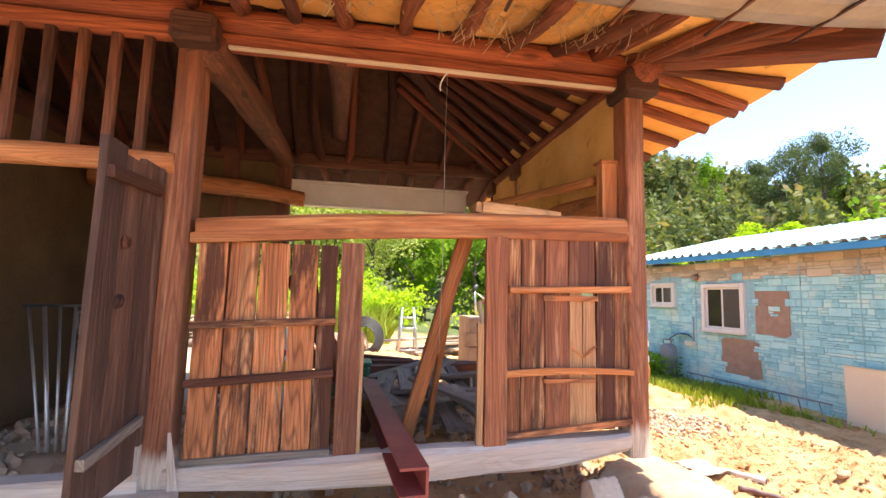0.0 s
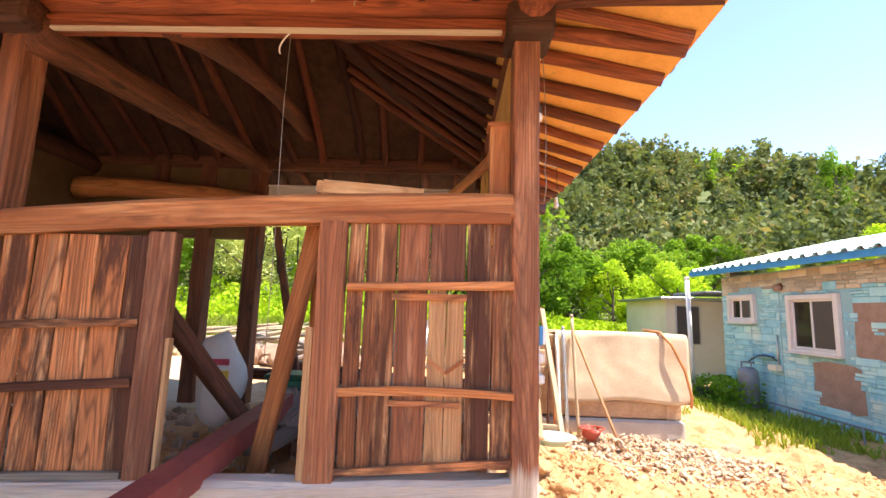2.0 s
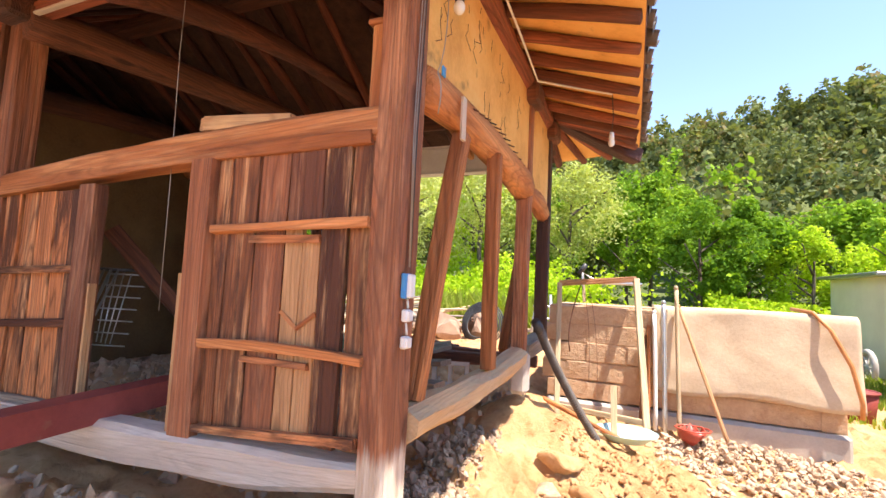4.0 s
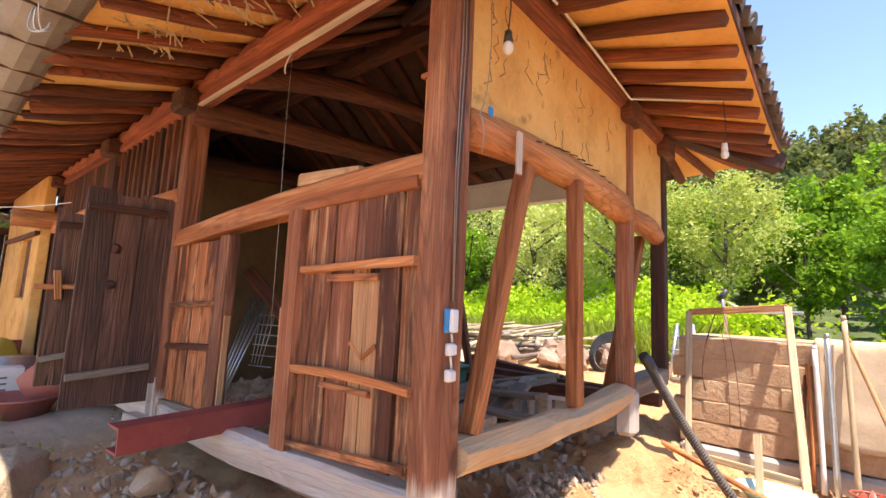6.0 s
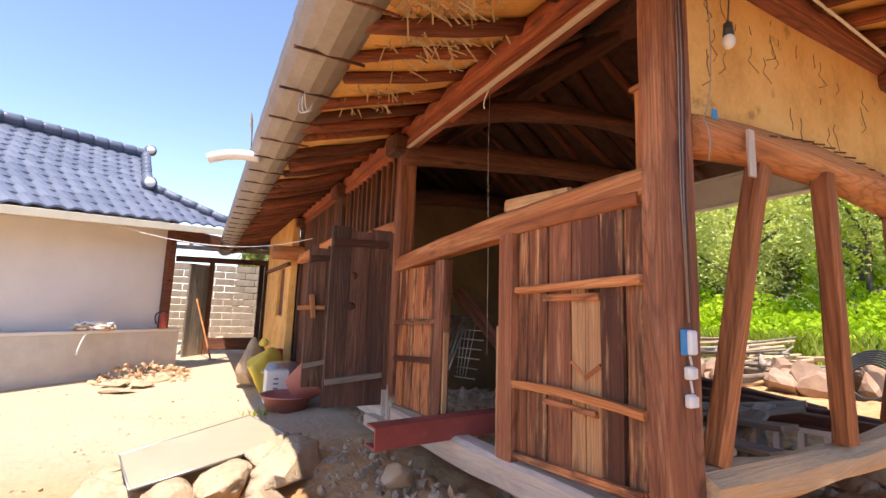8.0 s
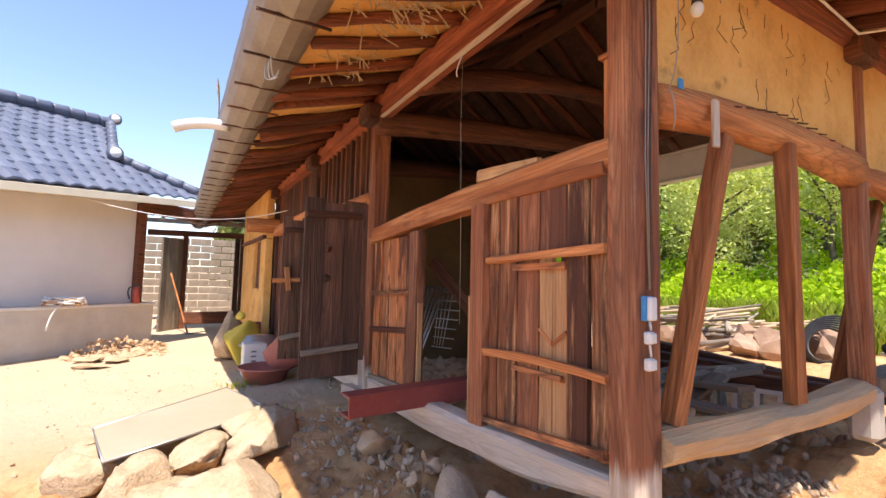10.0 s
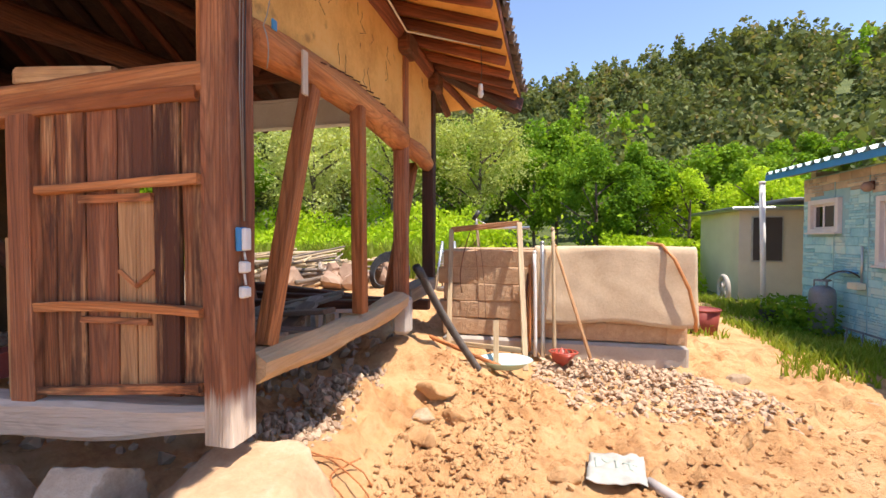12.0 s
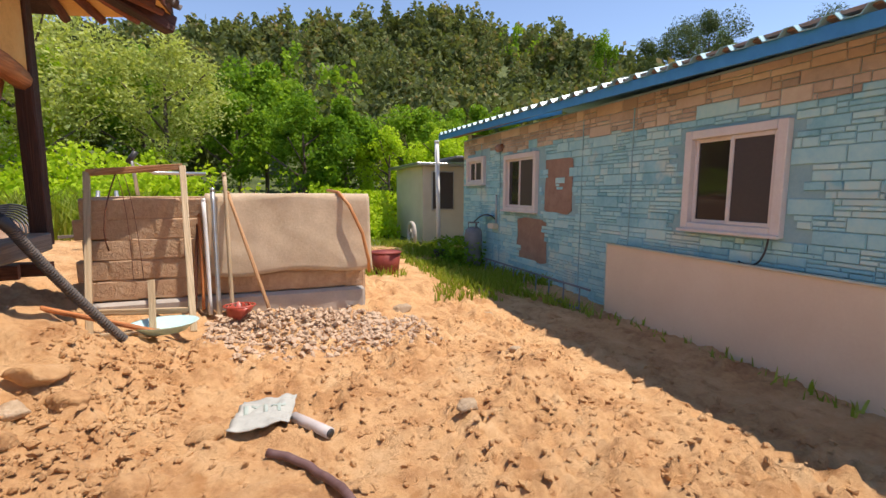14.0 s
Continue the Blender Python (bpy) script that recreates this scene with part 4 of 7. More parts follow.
for k in range(420):
    cx, cy = RNG.choice([(0.75, 1.95), (0.55, 2.1), (1.0, 1.85), (-0.1, 2.0), (1.3, 2.0)])
    p = Vector((cx + RNG.gauss(0, 0.16), min(2.35, max(1.68, cy + RNG.gauss(0, 0.13))), 0))
    p.z = float(roof_z(p.x, p.y)) - 0.012
    q = p + Vector((RNG.gauss(0, 0.08), RNG.gauss(0, 0.08), -RNG.random() ** 2 * 0.1))
    s = Vector((0.003, 0.003, 0.002))
    bm.faces.new([bm.verts.new(v) for v in (p - s, p + s, q + s, q - s)])
me = bpy.data.meshes.new("thatch_straw")
bm.to_mesh(me)
me.materials.append(M_NEWWOOD)
tagged(new("thatch_straw", me), "torn straw and reed poking out of the eave mud", "straw", kind="stuff")

# ---- fittings on the corner post and side beam ----
PX = 1.682
elec = thing("breaker_box", (PX, 2.5, 1.33), "small white and blue breaker box on the corner post", "breaker box")
case = part("blue_case", box_bm(0.02, 0.045, 0.085, 0.004, (PX + 0.01, 2.475, 1.365)), M_BLUEEDGE, elec, "blue plastic case")
part("white_cover", box_bm(0.02, 0.036, 0.08, 0.005, (PX + 0.025, 2.482, 1.365)), M_WHITE, case, "white cover")
for z in (1.265, 1.175):
    sw = thing("socket_box", (PX, 2.49, z), "small white plastic socket box on the corner post", "socket", "sockets on the post")
    case = part("case", box_bm(0.024, 0.038, 0.042, 0.005, (PX + 0.012, 2.485, z)), M_WHITE, sw)
    part("cover", box_bm(0.008, 0.03, 0.034, 0.002, (PX + 0.027, 2.485, z)), M_WHITE, case)
cab = thing("post_cable", (PX, 2.5, 2), "grey and black cables stapled down the post", "cable")
for k in range(3):
    yy = 2.49 + 0.014 * k
    tube("cable", [(PX + 0.004, yy, 2.85), (PX + 0.006, yy + 0.008 * math.sin(k), 2.4), (PX + 0.004, yy - 0.008, 1.9), (PX + 0.01, yy - 0.01 * k, 1.43)], 0.0022, M_BLACKRUB if k == 2 else M_TIN, cab)
tube("cable", [(PX + 0.01, 2.49, 1.32), (PX + 0.012, 2.495, 1.29)], 0.004, M_WHITE, cab)
tube("cable", [(PX + 0.01, 2.49, 1.24), (PX + 0.012, 2.495, 1.2)], 0.004, M_WHITE, cab)


def bulb(x, y, z, top, label):
    b = thing("light_bulb", (x, y, z), label, "light bulb", "bare bulbs")
    tube("cord", [(x, y, top), (x + 0.01, y, (top + z) / 2), (x, y, z + 0.08)], 0.003, M_BLACKRUB, b)
    bm = bmesh.new()
    bmesh.ops.create_cone(bm, cap_ends=True, segments=12, radius1=0.02, radius2=0.016, depth=0.05, matrix=Matrix.Translation((x, y, z + 0.055)))
    smooth(part("socket", bm, M_BLACKRUB if y < 3 else M_WHITE, b))
    bm = bmesh.new()
    bmesh.ops.create_uvsphere(bm, u_segments=14, v_segments=9, radius=0.024, matrix=Matrix.Translation((x, y, z + 0.006)) @ Matrix.Diagonal((1, 1, 1.25, 1)))
    smooth(part("glass", bm, M_WHITE, b, "frosted white glass"))


bulb(1.73, 2.74, 2.5, 2.88, "bare frosted bulb on a black holder by the plaster")
bulb(2.24, 4.54, 2.46, 2.83, "bare frosted bulb hanging under the side eave")
tag = thing("white_wood_tag", (1.74, 2.86, 2.08), "pale wooden tag nailed to the side beam", "tag")
timber("tag", (1.725, 2.86, 1.99), (1.72, 2.87, 2.18), 0.012, 0.038, M_FOOT, tag, up=(0, 1, 0))
tag = thing("blue_tag", (1.73, 2.66, 2.2), "small blue paint mark plate on the beam", "tag")
part("plate", box_bm(0.008, 0.03, 0.04, 0.002, (1.71, 2.66, 2.2)), M_BLUEEDGE, tag)
tube("wire_tail", bend((1.72, 2.6, 2.9), (1.76, 2.62, 2.3), (1.73, 2.56, 2.15), 8), 0.002, M_TIN, tag)
tube("wire_tail", bend((1.73, 2.56, 2.15), (1.75, 2.58, 2.1), (1.73, 2.58, 2.0), 5), 0.0025, M_TIN, tag)
nails = thing("nail_row", (1.72, 3.6, 2.2), "row of rusty nails and pegs in the beam", "nails")
for k in range(11):
    y = 3.05 + k * 0.1
    tube("nail", [(1.68, y, 2.21 + 0.05 * math.sin(k / 10 * 3.1)), (1.715, y + 0.03, 2.2 + 0.05 * math.sin(k / 10 * 3.1))], 0.004, M_DARK, nails)
ewire = thing("eave_wire", (1.8, 3.6, 2.88), "pale wire running along the side purlin", "wire")
tube("wire", [(1.74, 2.55, 2.98), (1.76, 2.8, 2.9), (1.75, 3.2, 2.93), (1.76, 3.7, 2.88), (1.76, 4.2, 2.84), (2.24, 4.54, 2.83)], 0.007, M_WHITE, ewire)
# cracks in the plaster read as thin dark splits
cr = thing("plaster_crack", (1.687, 3.4, 2.5), "fine dark cracks in the yellow plaster", "crack")
for k in range(26):
    y, z = RNG.uniform(2.65, 4.15), RNG.uniform(2.35, 2.8)
    p = [(1.6655, y + RNG.gauss(0, 0.01) * i, z - 0.035 * i) for i in range(RNG.randint(2, 5))]
    tube("crack", p, 0.0018, M_DARK, cr, sides=0)

# ---- block wall under a muddy cloth, and what leans on it ----
bw = thing("wall_block", (2.8, 6.7, 0), "mudded concrete block wall on a low footing", "wall", kind="structure")
part("core", box_bm(2.5, 0.8, 1.18, 0.0, (2.86, 6.72, 0.65)), M_BLOCK, bw)
part("footing", box_bm(2.62, 0.3, 0.36, 0.03, (2.86, 6.33, 0.06)), M_CONC, bw)
part("end_wall", box_bm(0.16, 0.9, 1.2, 0.03, (4.14, 6.88, 0.58)), M_BLOCK, bw)
for r in range(5):
    for c in range(7):
        x0 = 1.56 + 0.4 * c - (0.2 if r % 2 else 0)
        x1 = min(x0 + 0.401, 4.14)
        x0 = max(x0, 1.5)
        if x1 - x0 > 0.08:
            dy = RNG.uniform(-0.012, 0.012)
            timber("block", (x0, 6.28 + dy, 0.35 + 0.195 * r), (x1, 6.28 + dy, 0.35 + 0.195 * r), 0.12, 0.194, M_BLOCK, bw, rough=0.02, seg=6, chamfer=0.12)
cloth = thing("muddy_cloth", (3.4, 6.2, 1.25), "mud coloured cloth draped over the block wall", "cloth")
bm = bmesh.new()
grid = []
for i in range(46):
    u = i / 45
    row = []
    for j in range(26):
        v = j / 25
        x = 2.6 + u * (1.62 + 0.02 * v)
        w = noise.noise(Vector((x * 2.2, v * 3, 1.3))) * 0.02 + noise.noise(Vector((x * 6, v * 8, 4))) * 0.008
        if v < 0.3:
            y, z = 6.75 - v / 0.3 * 0.55, 1.29 - 0.02 * (1 - v)
        else:
            f = (v - 0.3) / 0.7
            y, z = 6.19 - 0.07 * f + w, 1.28 - f * 0.82 - 0.025 * math.sin(u * 9)
        row.append(bm.verts.new((x, y, z + w * 0.5)))
    grid.append(row)
for a, b in zip(grid, grid[1:]):
    for j in range(25):
        bm.faces.new((a[j], a[j + 1], b[j + 1], b[j]))
bmesh.ops.recalc_face_normals(bm, faces=bm.faces)
thicken(bm, 0.012)
smooth(part("cloth", bm, M_TARP, cloth))
hose = thing("orange_hose", (4.1, 6.2, 0.9), "thin orange brown hose lying over the cloth's edge", "hose")
M_ORANGE = mottled("orange_rubber", [(0.3, (0.45, 0.17, 0.05)), (0.7, (0.62, 0.28, 0.1))], 5, rough=0.5, bump_s=0.05)
tube("hose", [(3.82, 6.5, 1.31), (3.9, 6.2, 1.29), (4.0, 6.12, 1.15), (4.13, 6.08, 0.85), (4.19, 6.06, 0.55), (4.2, 6.1, 0.42)], 0.018, M_ORANGE, hose)

fr = thing("timber_sieve_frame", (2, 5.8, 0.05), "pale timber frame with wire mesh leaning on the wall", "wooden frame")
TL, TR, BL, BR = Vector((1.67, 6.14, 1.46)), Vector((2.43, 6.17, 1.53)), Vector((1.75, 5.62, 0.08)), Vector((2.54, 5.52, 0.08))
timber("side_rail", BL, TL, 0.05, 0.055, M_NEWWOOD, fr, rough=0.003)
timber("side_rail", BR, TR, 0.055, 0.055, M_NEWWOOD, fr, rough=0.003)
timber("top_rail", TL, TR, 0.05, 0.06, M_PALE_BOARD, fr, rough=0.004)
timber("cross_rail", BL.lerp(TL, 0.14), BR.lerp(TR, 0.12), 0.03, 0.05, M_NEWWOOD, fr, rough=0.003)
timber("bottom_rail", BL, BR + Vector((-0.3, 0.05, 0)), 0.04, 0.05, M_NEWWOOD, fr)
for f in (0.28, 0.36):
    tube("wire", bend(TL.lerp(TR, f), TL.lerp(BR, f) + Vector((0.1, 0, 0.2)), TL.lerp(BL, 0.7) + Vector((f, 0.2, 0)), 8), 0.003, M_DARK, fr, sides=0)
tube("wire", bend(TL.lerp(TR, 0.3), (1.75, 6.0, 1.0), (1.8, 6.1, 0.75), 6), 0.006, M_DARK, fr)

poles = [((2.62, 6.0, 0.1), (2.6, 6.12, 1.2), 0.02, M_WHITE, "white plastic pipe leaning on the wall"),
         ((2.7, 5.98, 0.1), (2.68, 6.12, 1.3), 0.022, M_STEEL, "grey plastic pipe leaning on the wall"),
         ((2.82, 5.95, 0.1), (2.79, 6.13, 1.45), 0.02, M_NEWWOOD, "pale wooden pole leaning on the wall"),
         ((3.18, 5.7, 0.1), (2.82, 6.14, 1.27), 0.018, M_PALE_BOARD, "long tool handle leaning on the wall"),
         ((2.56, 6.02, 0.15), (2.55, 6.14, 1.05), 0.015, M_BRACE, "thin brown stake leaning on the wall"),
         ((2.48, 6.05, 0.15), (2.53, 6.15, 0.95), 0.014, M_DARK, "thin dark stake leaning on the wall")]
for p0, p1, r, mat, label in poles:
    pl = thing("leaning_pole", p0, label, "pole", "poles leaning on the wall")
    log("shaft", p0, p1, r, r * 0.9, mat, pl, rough=0.004)
    log("tip", Vector(p1), Vector(p1) + (Vector(p1) - Vector(p0)).normalized() * 0.03, r * 1.1, r * 0.8, mat, pl, rough=0.002)

TUBZ = 0.06
tubob = thing("plastic_tub", (2.35, 5.35, 0.1), "shallow light blue plastic tub on the earth", "tub")
M_TUB = mottled("light_blue_plastic", [(0.3, (0.42, 0.66, 0.66)), (0.7, (0.56, 0.78, 0.77))], 5, rough=0.4, bump_s=0.05)
bm = bmesh.new()
rings = []
for r, z in ((0.13, 0.1), (0.2, 0.17), (0.215, 0.175), (0.2, 0.165), (0.13, 0.112)):
    rings.append([bm.verts.new((2.36 + r * math.cos(a) * 1.2, 5.33 + r * math.sin(a), z + TUBZ)) for a in [2 * math.pi * k / 20 for k in range(20)]])
for a, b in zip(rings, rings[1:]):
    for k in range(20):
        bm.faces.new((a[k], a[(k + 1) % 20], b[(k + 1) % 20], b[k]))
bm.faces.new(rings[0][::-1])
bm.faces.new(rings[-1])
bmesh.ops.recalc_face_normals(bm, faces=bm.faces)
smooth(part("bowl", bm, M_TUB, tubob))
trowel = thing("mortar_paddle", (2.3, 5.4, 0.12), "short wooden paddle standing in the tub", "paddle")
timber("handle", (2.27, 5.36, 0.18), (2.25, 5.5, 0.56), 0.05, 0.025, M_NEWWOOD, trowel)
timber("blade", (2.27, 5.33, 0.12), (2.27, 5.36, 0.18), 0.09, 0.02, M_NEWWOOD, trowel)
pan = thing("red_dustpan", (2.88, 5.75, 0.1), "dark red plastic scoop on the rubble", "scoop")
M_REDP = mottled("red_plastic", [(0.3, (0.34, 0.05, 0.03)), (0.7, (0.5, 0.09, 0.055))], 5, rough=0.4, bump_s=0.05)
bm = rock_bm(0.26, 0.2, 0.2, 3, 2, 0.1, at=(2.9, 5.72, 0.2))
for f in [f for f in bm.faces if f.calc_center_median().z > 0.23]:
    bm.faces.remove(f)
thicken(bm, 0.008)
smooth(part("bowl", bm, M_REDP, pan))
tube("rim", [(2.9 + 0.14 * math.cos(a), 5.72 + 0.11 * math.sin(a), 0.235) for a in [k * math.pi / 6 for k in range(12)]], 0.008, M_REDP, pan, cyc=True)

hosec = thing("corrugated_hose", (2, 5, 0.4), "black corrugated drain hose coming down from the sill", "hose")
path = bend((1.75, 4.55, 1.12), (1.85, 4.75, 0.75), (2.15, 5.05, 0.2), 40)
path = [Vector(p) for p in path]
bm = bmesh.new()
prev = None
for i in range(241):
    f = i / 240 * 40
    k = min(39, int(f))
    p = path[k].lerp(path[k + 1], f - k)
    tdir = (path[k + 1] - path[k]).normalized()
    s = tdir.cross(Vector((0, 0, 1))).normalized()
    u = s.cross(tdir)
    r = 0.029 + (0.005 if i % 4 < 2 else -0.003)
    ring = [bm.verts.new(p + s * r * math.cos(a) + u * r * math.sin(a)) for a in [2 * math.pi * j / 12 for j in range(12)]]
    if prev:
        for j in range(12):
            bm.faces.new((prev[j], prev[(j + 1) % 12], ring[(j + 1) % 12], ring[j]))
    prev = ring
M_DUSTY = mottled("dusty_black_plastic", [(0.3, (0.05, 0.045, 0.042)), (0.7, (0.16, 0.13, 0.11))], 9, rough=0.7, bump_s=0.05)
part("hose", bm, M_DUSTY, hosec)
stick = thing("thin_pipe", (2.1, 5.2, 0.25), "thin rusty pipe lying on the earth slope", "pipe")
log("pipe", (1.75, 4.85, 0.52), (2.35, 5.28, 0.16), 0.02, 0.02, M_BRACE, stick, rough=0.002)

# ---- loose things on the open earth ----
bag = thing("paper_sack", (3.05, 4.1, 0.03), "torn pale sack with faded green print on the earth", "sack")
M_BAG = mottled("pale_sack_paper", [(0.3, (0.37, 0.37, 0.33)), (0.7, (0.48, 0.48, 0.43))], 5, rough=0.7, bump_s=0.3)
M_GREENP = mottled("faded_green_print", [(0.3, (0.28, 0.37, 0.33)), (0.7, (0.44, 0.47, 0.42))], 14, rough=0.7, bump_s=0.1)


def base_z(x, y):
    return float(base_height(np.array([x]), np.array([y]))[0])


def drape(x, y):
    return ground_z(x, y) * 0.6 + base_z(x, y) * 0.4 + 0.04 + 0.02 * noise.noise(Vector((x * 6, y * 6, 2)))


def drape_sheet(name, corner, du, dv, n, m, mat, parent, lift=0.0, label=""):
    bm = bmesh.new()
    g = []
    for i in range(n + 1):
        row = []
        for j in range(m + 1):
            p = Vector(corner) + Vector(du) * (i / n) + Vector(dv) * (j / m)
            row.append(bm.verts.new((p.x, p.y, drape(p.x, p.y) + lift)))
        g.append(row)
    for a, b in zip(g, g[1:]):
        for j in range(m):
            bm.faces.new((a[j], b[j], b[j + 1], a[j + 1]))
    thicken(bm, -0.006)
    return smooth(part(name, bm, mat, parent, label))


drape_sheet("sack_sheet", (2.96, 3.62), (0.31, -0.03), (0.06, 0.44), 14, 16, M_BAG, bag)
for k, (a, b, w, h) in enumerate(((0.06, 0.22, 0.03, 0.12), (0.1, 0.3, 0.1, 0.025), (0.17, 0.2, 0.025, 0.13), (0.21, 0.24, 0.1, 0.025), (0.24, 0.16, 0.025, 0.16))):
    drape_sheet("print_bar", (2.97 + a, 3.6 + b), (w * 0.8, 0), (0, h * 0.7), 3, 3, M_GREENP, bag, 0.004, "faded green print")
M_PVC = mottled("grey_pipe_plastic", [(0.3, (0.44, 0.39, 0.37)), (0.7, (0.56, 0.51, 0.48))], 6, rough=0.55, bump_s=0.05)
M_HOSE = mottled("purple_brown_rubber", [(0.3, (0.1, 0.05, 0.05)), (0.7, (0.19, 0.11, 0.1))], 12, rough=0.6, bump_s=0.1)
pvc = thing("plastic_pipe", (3.4, 3.5, 0.05), "short grey plastic pipe lying on the earth", "pipe")
pa, pb = (3.3, 3.72), (3.47, 3.46)
log("pipe", (*pa, ground_z(*pa) + 0.03), (*pb, ground_z(*pb) + 0.035), 0.03, 0.03, M_PVC, pvc, rough=0.0, sides=14)
# The pipe is solid; a black disc stands for the shade of its bore.
log("bore", (pb[0] - 0.002, pb[1] + 0.003, ground_z(*pb) + 0.035), (pb[0] + 0.002, pb[1] - 0.003, ground_z(*pb) + 0.035), 0.024, 0.024, M_BLACKRUB, pvc, "black disc for the shade in the pipe's end", rough=0, sides=14)
bh = thing("black_hose", (3.4, 3.0, 0.04), "black rubber hose half buried in the earth", "hose")
pts = [Vector(p) for p in bend((3.16, 3.42, 0), (3.42, 3.3, 0), (3.5, 2.85, 0), 16)]
tube("hose", [(p.x, p.y, sum(ground_z(p.x + a, p.y + b) for a in (-0.1, 0, 0.1) for b in (-0.1, 0, 0.1)) / 9 + 0.022) for p in pts], 0.021, M_HOSE, bh)


lw = thing("loose_wire", (1.85, 2.8, 0.4), "loose rusty wire curling on the gravel", "wire")
for k in range(3):
    c = Vector((1.82 + 0.05 * k, 2.85 + 0.06 * k, 0))
    ring = [c + Vector((0.2 * math.cos(a) * (1 - 0.2 * k), 0.15 * math.sin(a), 0)) for a in [j * 0.35 + k for j in range(14)]]
    tube("strand", [(p.x, p.y, ground_z(p.x, p.y) + 0.03 + 0.05 * abs(math.sin(j * 0.5 + k))) for j, p in enumerate(ring)], 0.004, M_BRACE, lw)
cb = thing("cable_end", (1.75, 5.0, 0.9), "torn end of a black plastic sleeve at the sill", "sleeve")
tube("sleeve", [(1.74, 4.5, 1.14), (1.765, 4.6, 1.05), (1.8, 4.68, 0.93)], 0.036, M_BLACKRUB, cb)


def stone(x, y, sx, sy, sz, mat, label, sink=0.25, sub=3, seed=None, turn=None, name="stone", group="loose stones", z=None):
    z = ground_z(x, y) if z is None else z
    sd = RNG.random() * 90 if seed is None else seed
    sub = 4 if max(sx, sy) > 0.28 and sub == 3 else sub
    bm = rock_bm(sx, sy, sz, sd, sub, 0.4, turn=RNG.random() * 3 if turn is None else turn)
    ob = part(name, bm, mat, None, "", Matrix.Translation((x, y, z + sz * (0.5 - sink))))
    if sub > 2:
        smooth(ob)
    return tagged(ob, label, "stone", group)


M_WARMROCK = mottled("warm_sandstone", [(0.3, (0.38, 0.22, 0.12)), (0.5, (0.52, 0.34, 0.2)), (0.75, (0.64, 0.5, 0.36))], 3, rough=0.9, bump_s=0.7, bump_d=0.04)
M_PALEROCK = mottled("pale_fieldstone", [(0.3, (0.34, 0.23, 0.14)), (0.5, (0.47, 0.345, 0.22)), (0.7, (0.57, 0.44, 0.31))], 5, rough=0.92, bump_s=0.9, bump_d=0.04)
# footing stones under the front sill and the corner
stone(1.74, 2.4, 0.74, 0.5, 0.42, M_WARMROCK, "large orange footing stone under the corner post", 0.3, 3, 3.1, 0.2, z=0.34)
stone(1.25, 2.25, 0.3, 0.26, 0.28, M_ROCK, "brown footing stone under the sill", 0.2)
stone(0.98, 2.2, 0.22, 0.2, 0.26, M_ROCK, "upright grey footing stone under the sill", 0.15)
stone(1.08, 2.05, 0.3, 0.22, 0.2, M_ROCK, "grey stone before the sill", 0.3)
stone(0.8, 2.28, 0.24, 0.2, 0.24, M_ROCK, "grey footing stone under the sill", 0.2)
stone(0.55, 2.3, 0.12, 0.1, 0.1, M_RUBBLE, "grey stone under the sill", 0.25)
stone(1.45, 2.15, 0.3, 0.2, 0.2, M_PALEROCK, "pale stone beside the corner stone", 0.3)
stone(0.3, 2.3, 0.11, 0.1, 0.09, M_RUBBLE, "rounded grey stone by the sill", 0.3)
stone(0.05, 2.15, 0.22, 0.2, 0.14, M_WARMROCK, "flat tan stone under the channel's end", 0.3)
stone(-0.5, 2.2, 0.08, 0.07, 0.06, M_RUBBLE, "grey stone at the sill", 0.3)
# yard edge boulders
for x, y, sx, sy, sz, lab in ((0.2, 1.38, 0.75, 0.5, 0.34, "large pale boulder at the yard's edge"), (-0.35, 0.95, 0.55, 0.42, 0.32, "pale rough boulder at the yard's edge"),
                              (-0.75, 1.3, 0.6, 0.36, 0.26, "long pale stone at the yard's edge"), (-1.0, 1.62, 0.55, 0.4, 0.28, "pale block stone at the yard's edge"),
                              (-1.2, 0.7, 0.5, 0.4, 0.22, "flat pale stone beside the glass sheet"),
                              (-0.8, 0.62, 0.45, 0.35, 0.26, "pale boulder at the yard's edge"), (-0.62, 1.66, 0.6, 0.4, 0.26, "pale broken stone at the yard's edge"), (-0.1, 1.08, 0.6, 0.45, 0.28, "pale rough boulder at the yard's edge"), (0.75, 1.1, 0.45, 0.35, 0.2, "low pale stone at the yard's edge")):
    stone(x, y, sx, sy, sz, M_PALEROCK, lab, 0.25, 3, None, RNG.uniform(-0.4, 0.4), "boulder", "yard edge boulders")
for x, y, s, mat, lab in ((2.62, 3.3, 0.2, M_EARTH, "clod of orange earth"), (2.85, 3.72, 0.17, M_EARTH, "clod of orange earth"), (3.55, 5.2, 0.16, M_PINK, "pinkish stone on the rubble"),
                          (4.25, 3.45, 0.15, M_PALEROCK, "flat pale stone on the earth"), (4.5, 5.9, 0.2, M_PALEROCK, "pale stone by the wall's end"), (2.4, 2.2, 0.25, M_PALEROCK, "pale stone sunk in the earth"),
                          (2.75, 2.5, 0.3, M_PALEROCK, "pale stone sunk in the earth"), (2.05, 3.6, 0.2, M_EARTH, "clod of orange earth"), (2.2, 4.0, 0.22, M_EARTH, "clod of orange earth"),
                          (2.0, 4.15, 0.25, M_EARTH, "clod of orange earth"), (1.95, 3.95, 0.16, M_PALEROCK, "pale stone in the bank"), (5.1, 4.4, 0.14, M_PALEROCK, "pale stone on the earth"), (5.4, 5.6, 0.2, M_PALEROCK, "pale stone on the earth")):
    stone(x, y, s, s * 0.8, s * 0.6, mat, lab, 0.3)


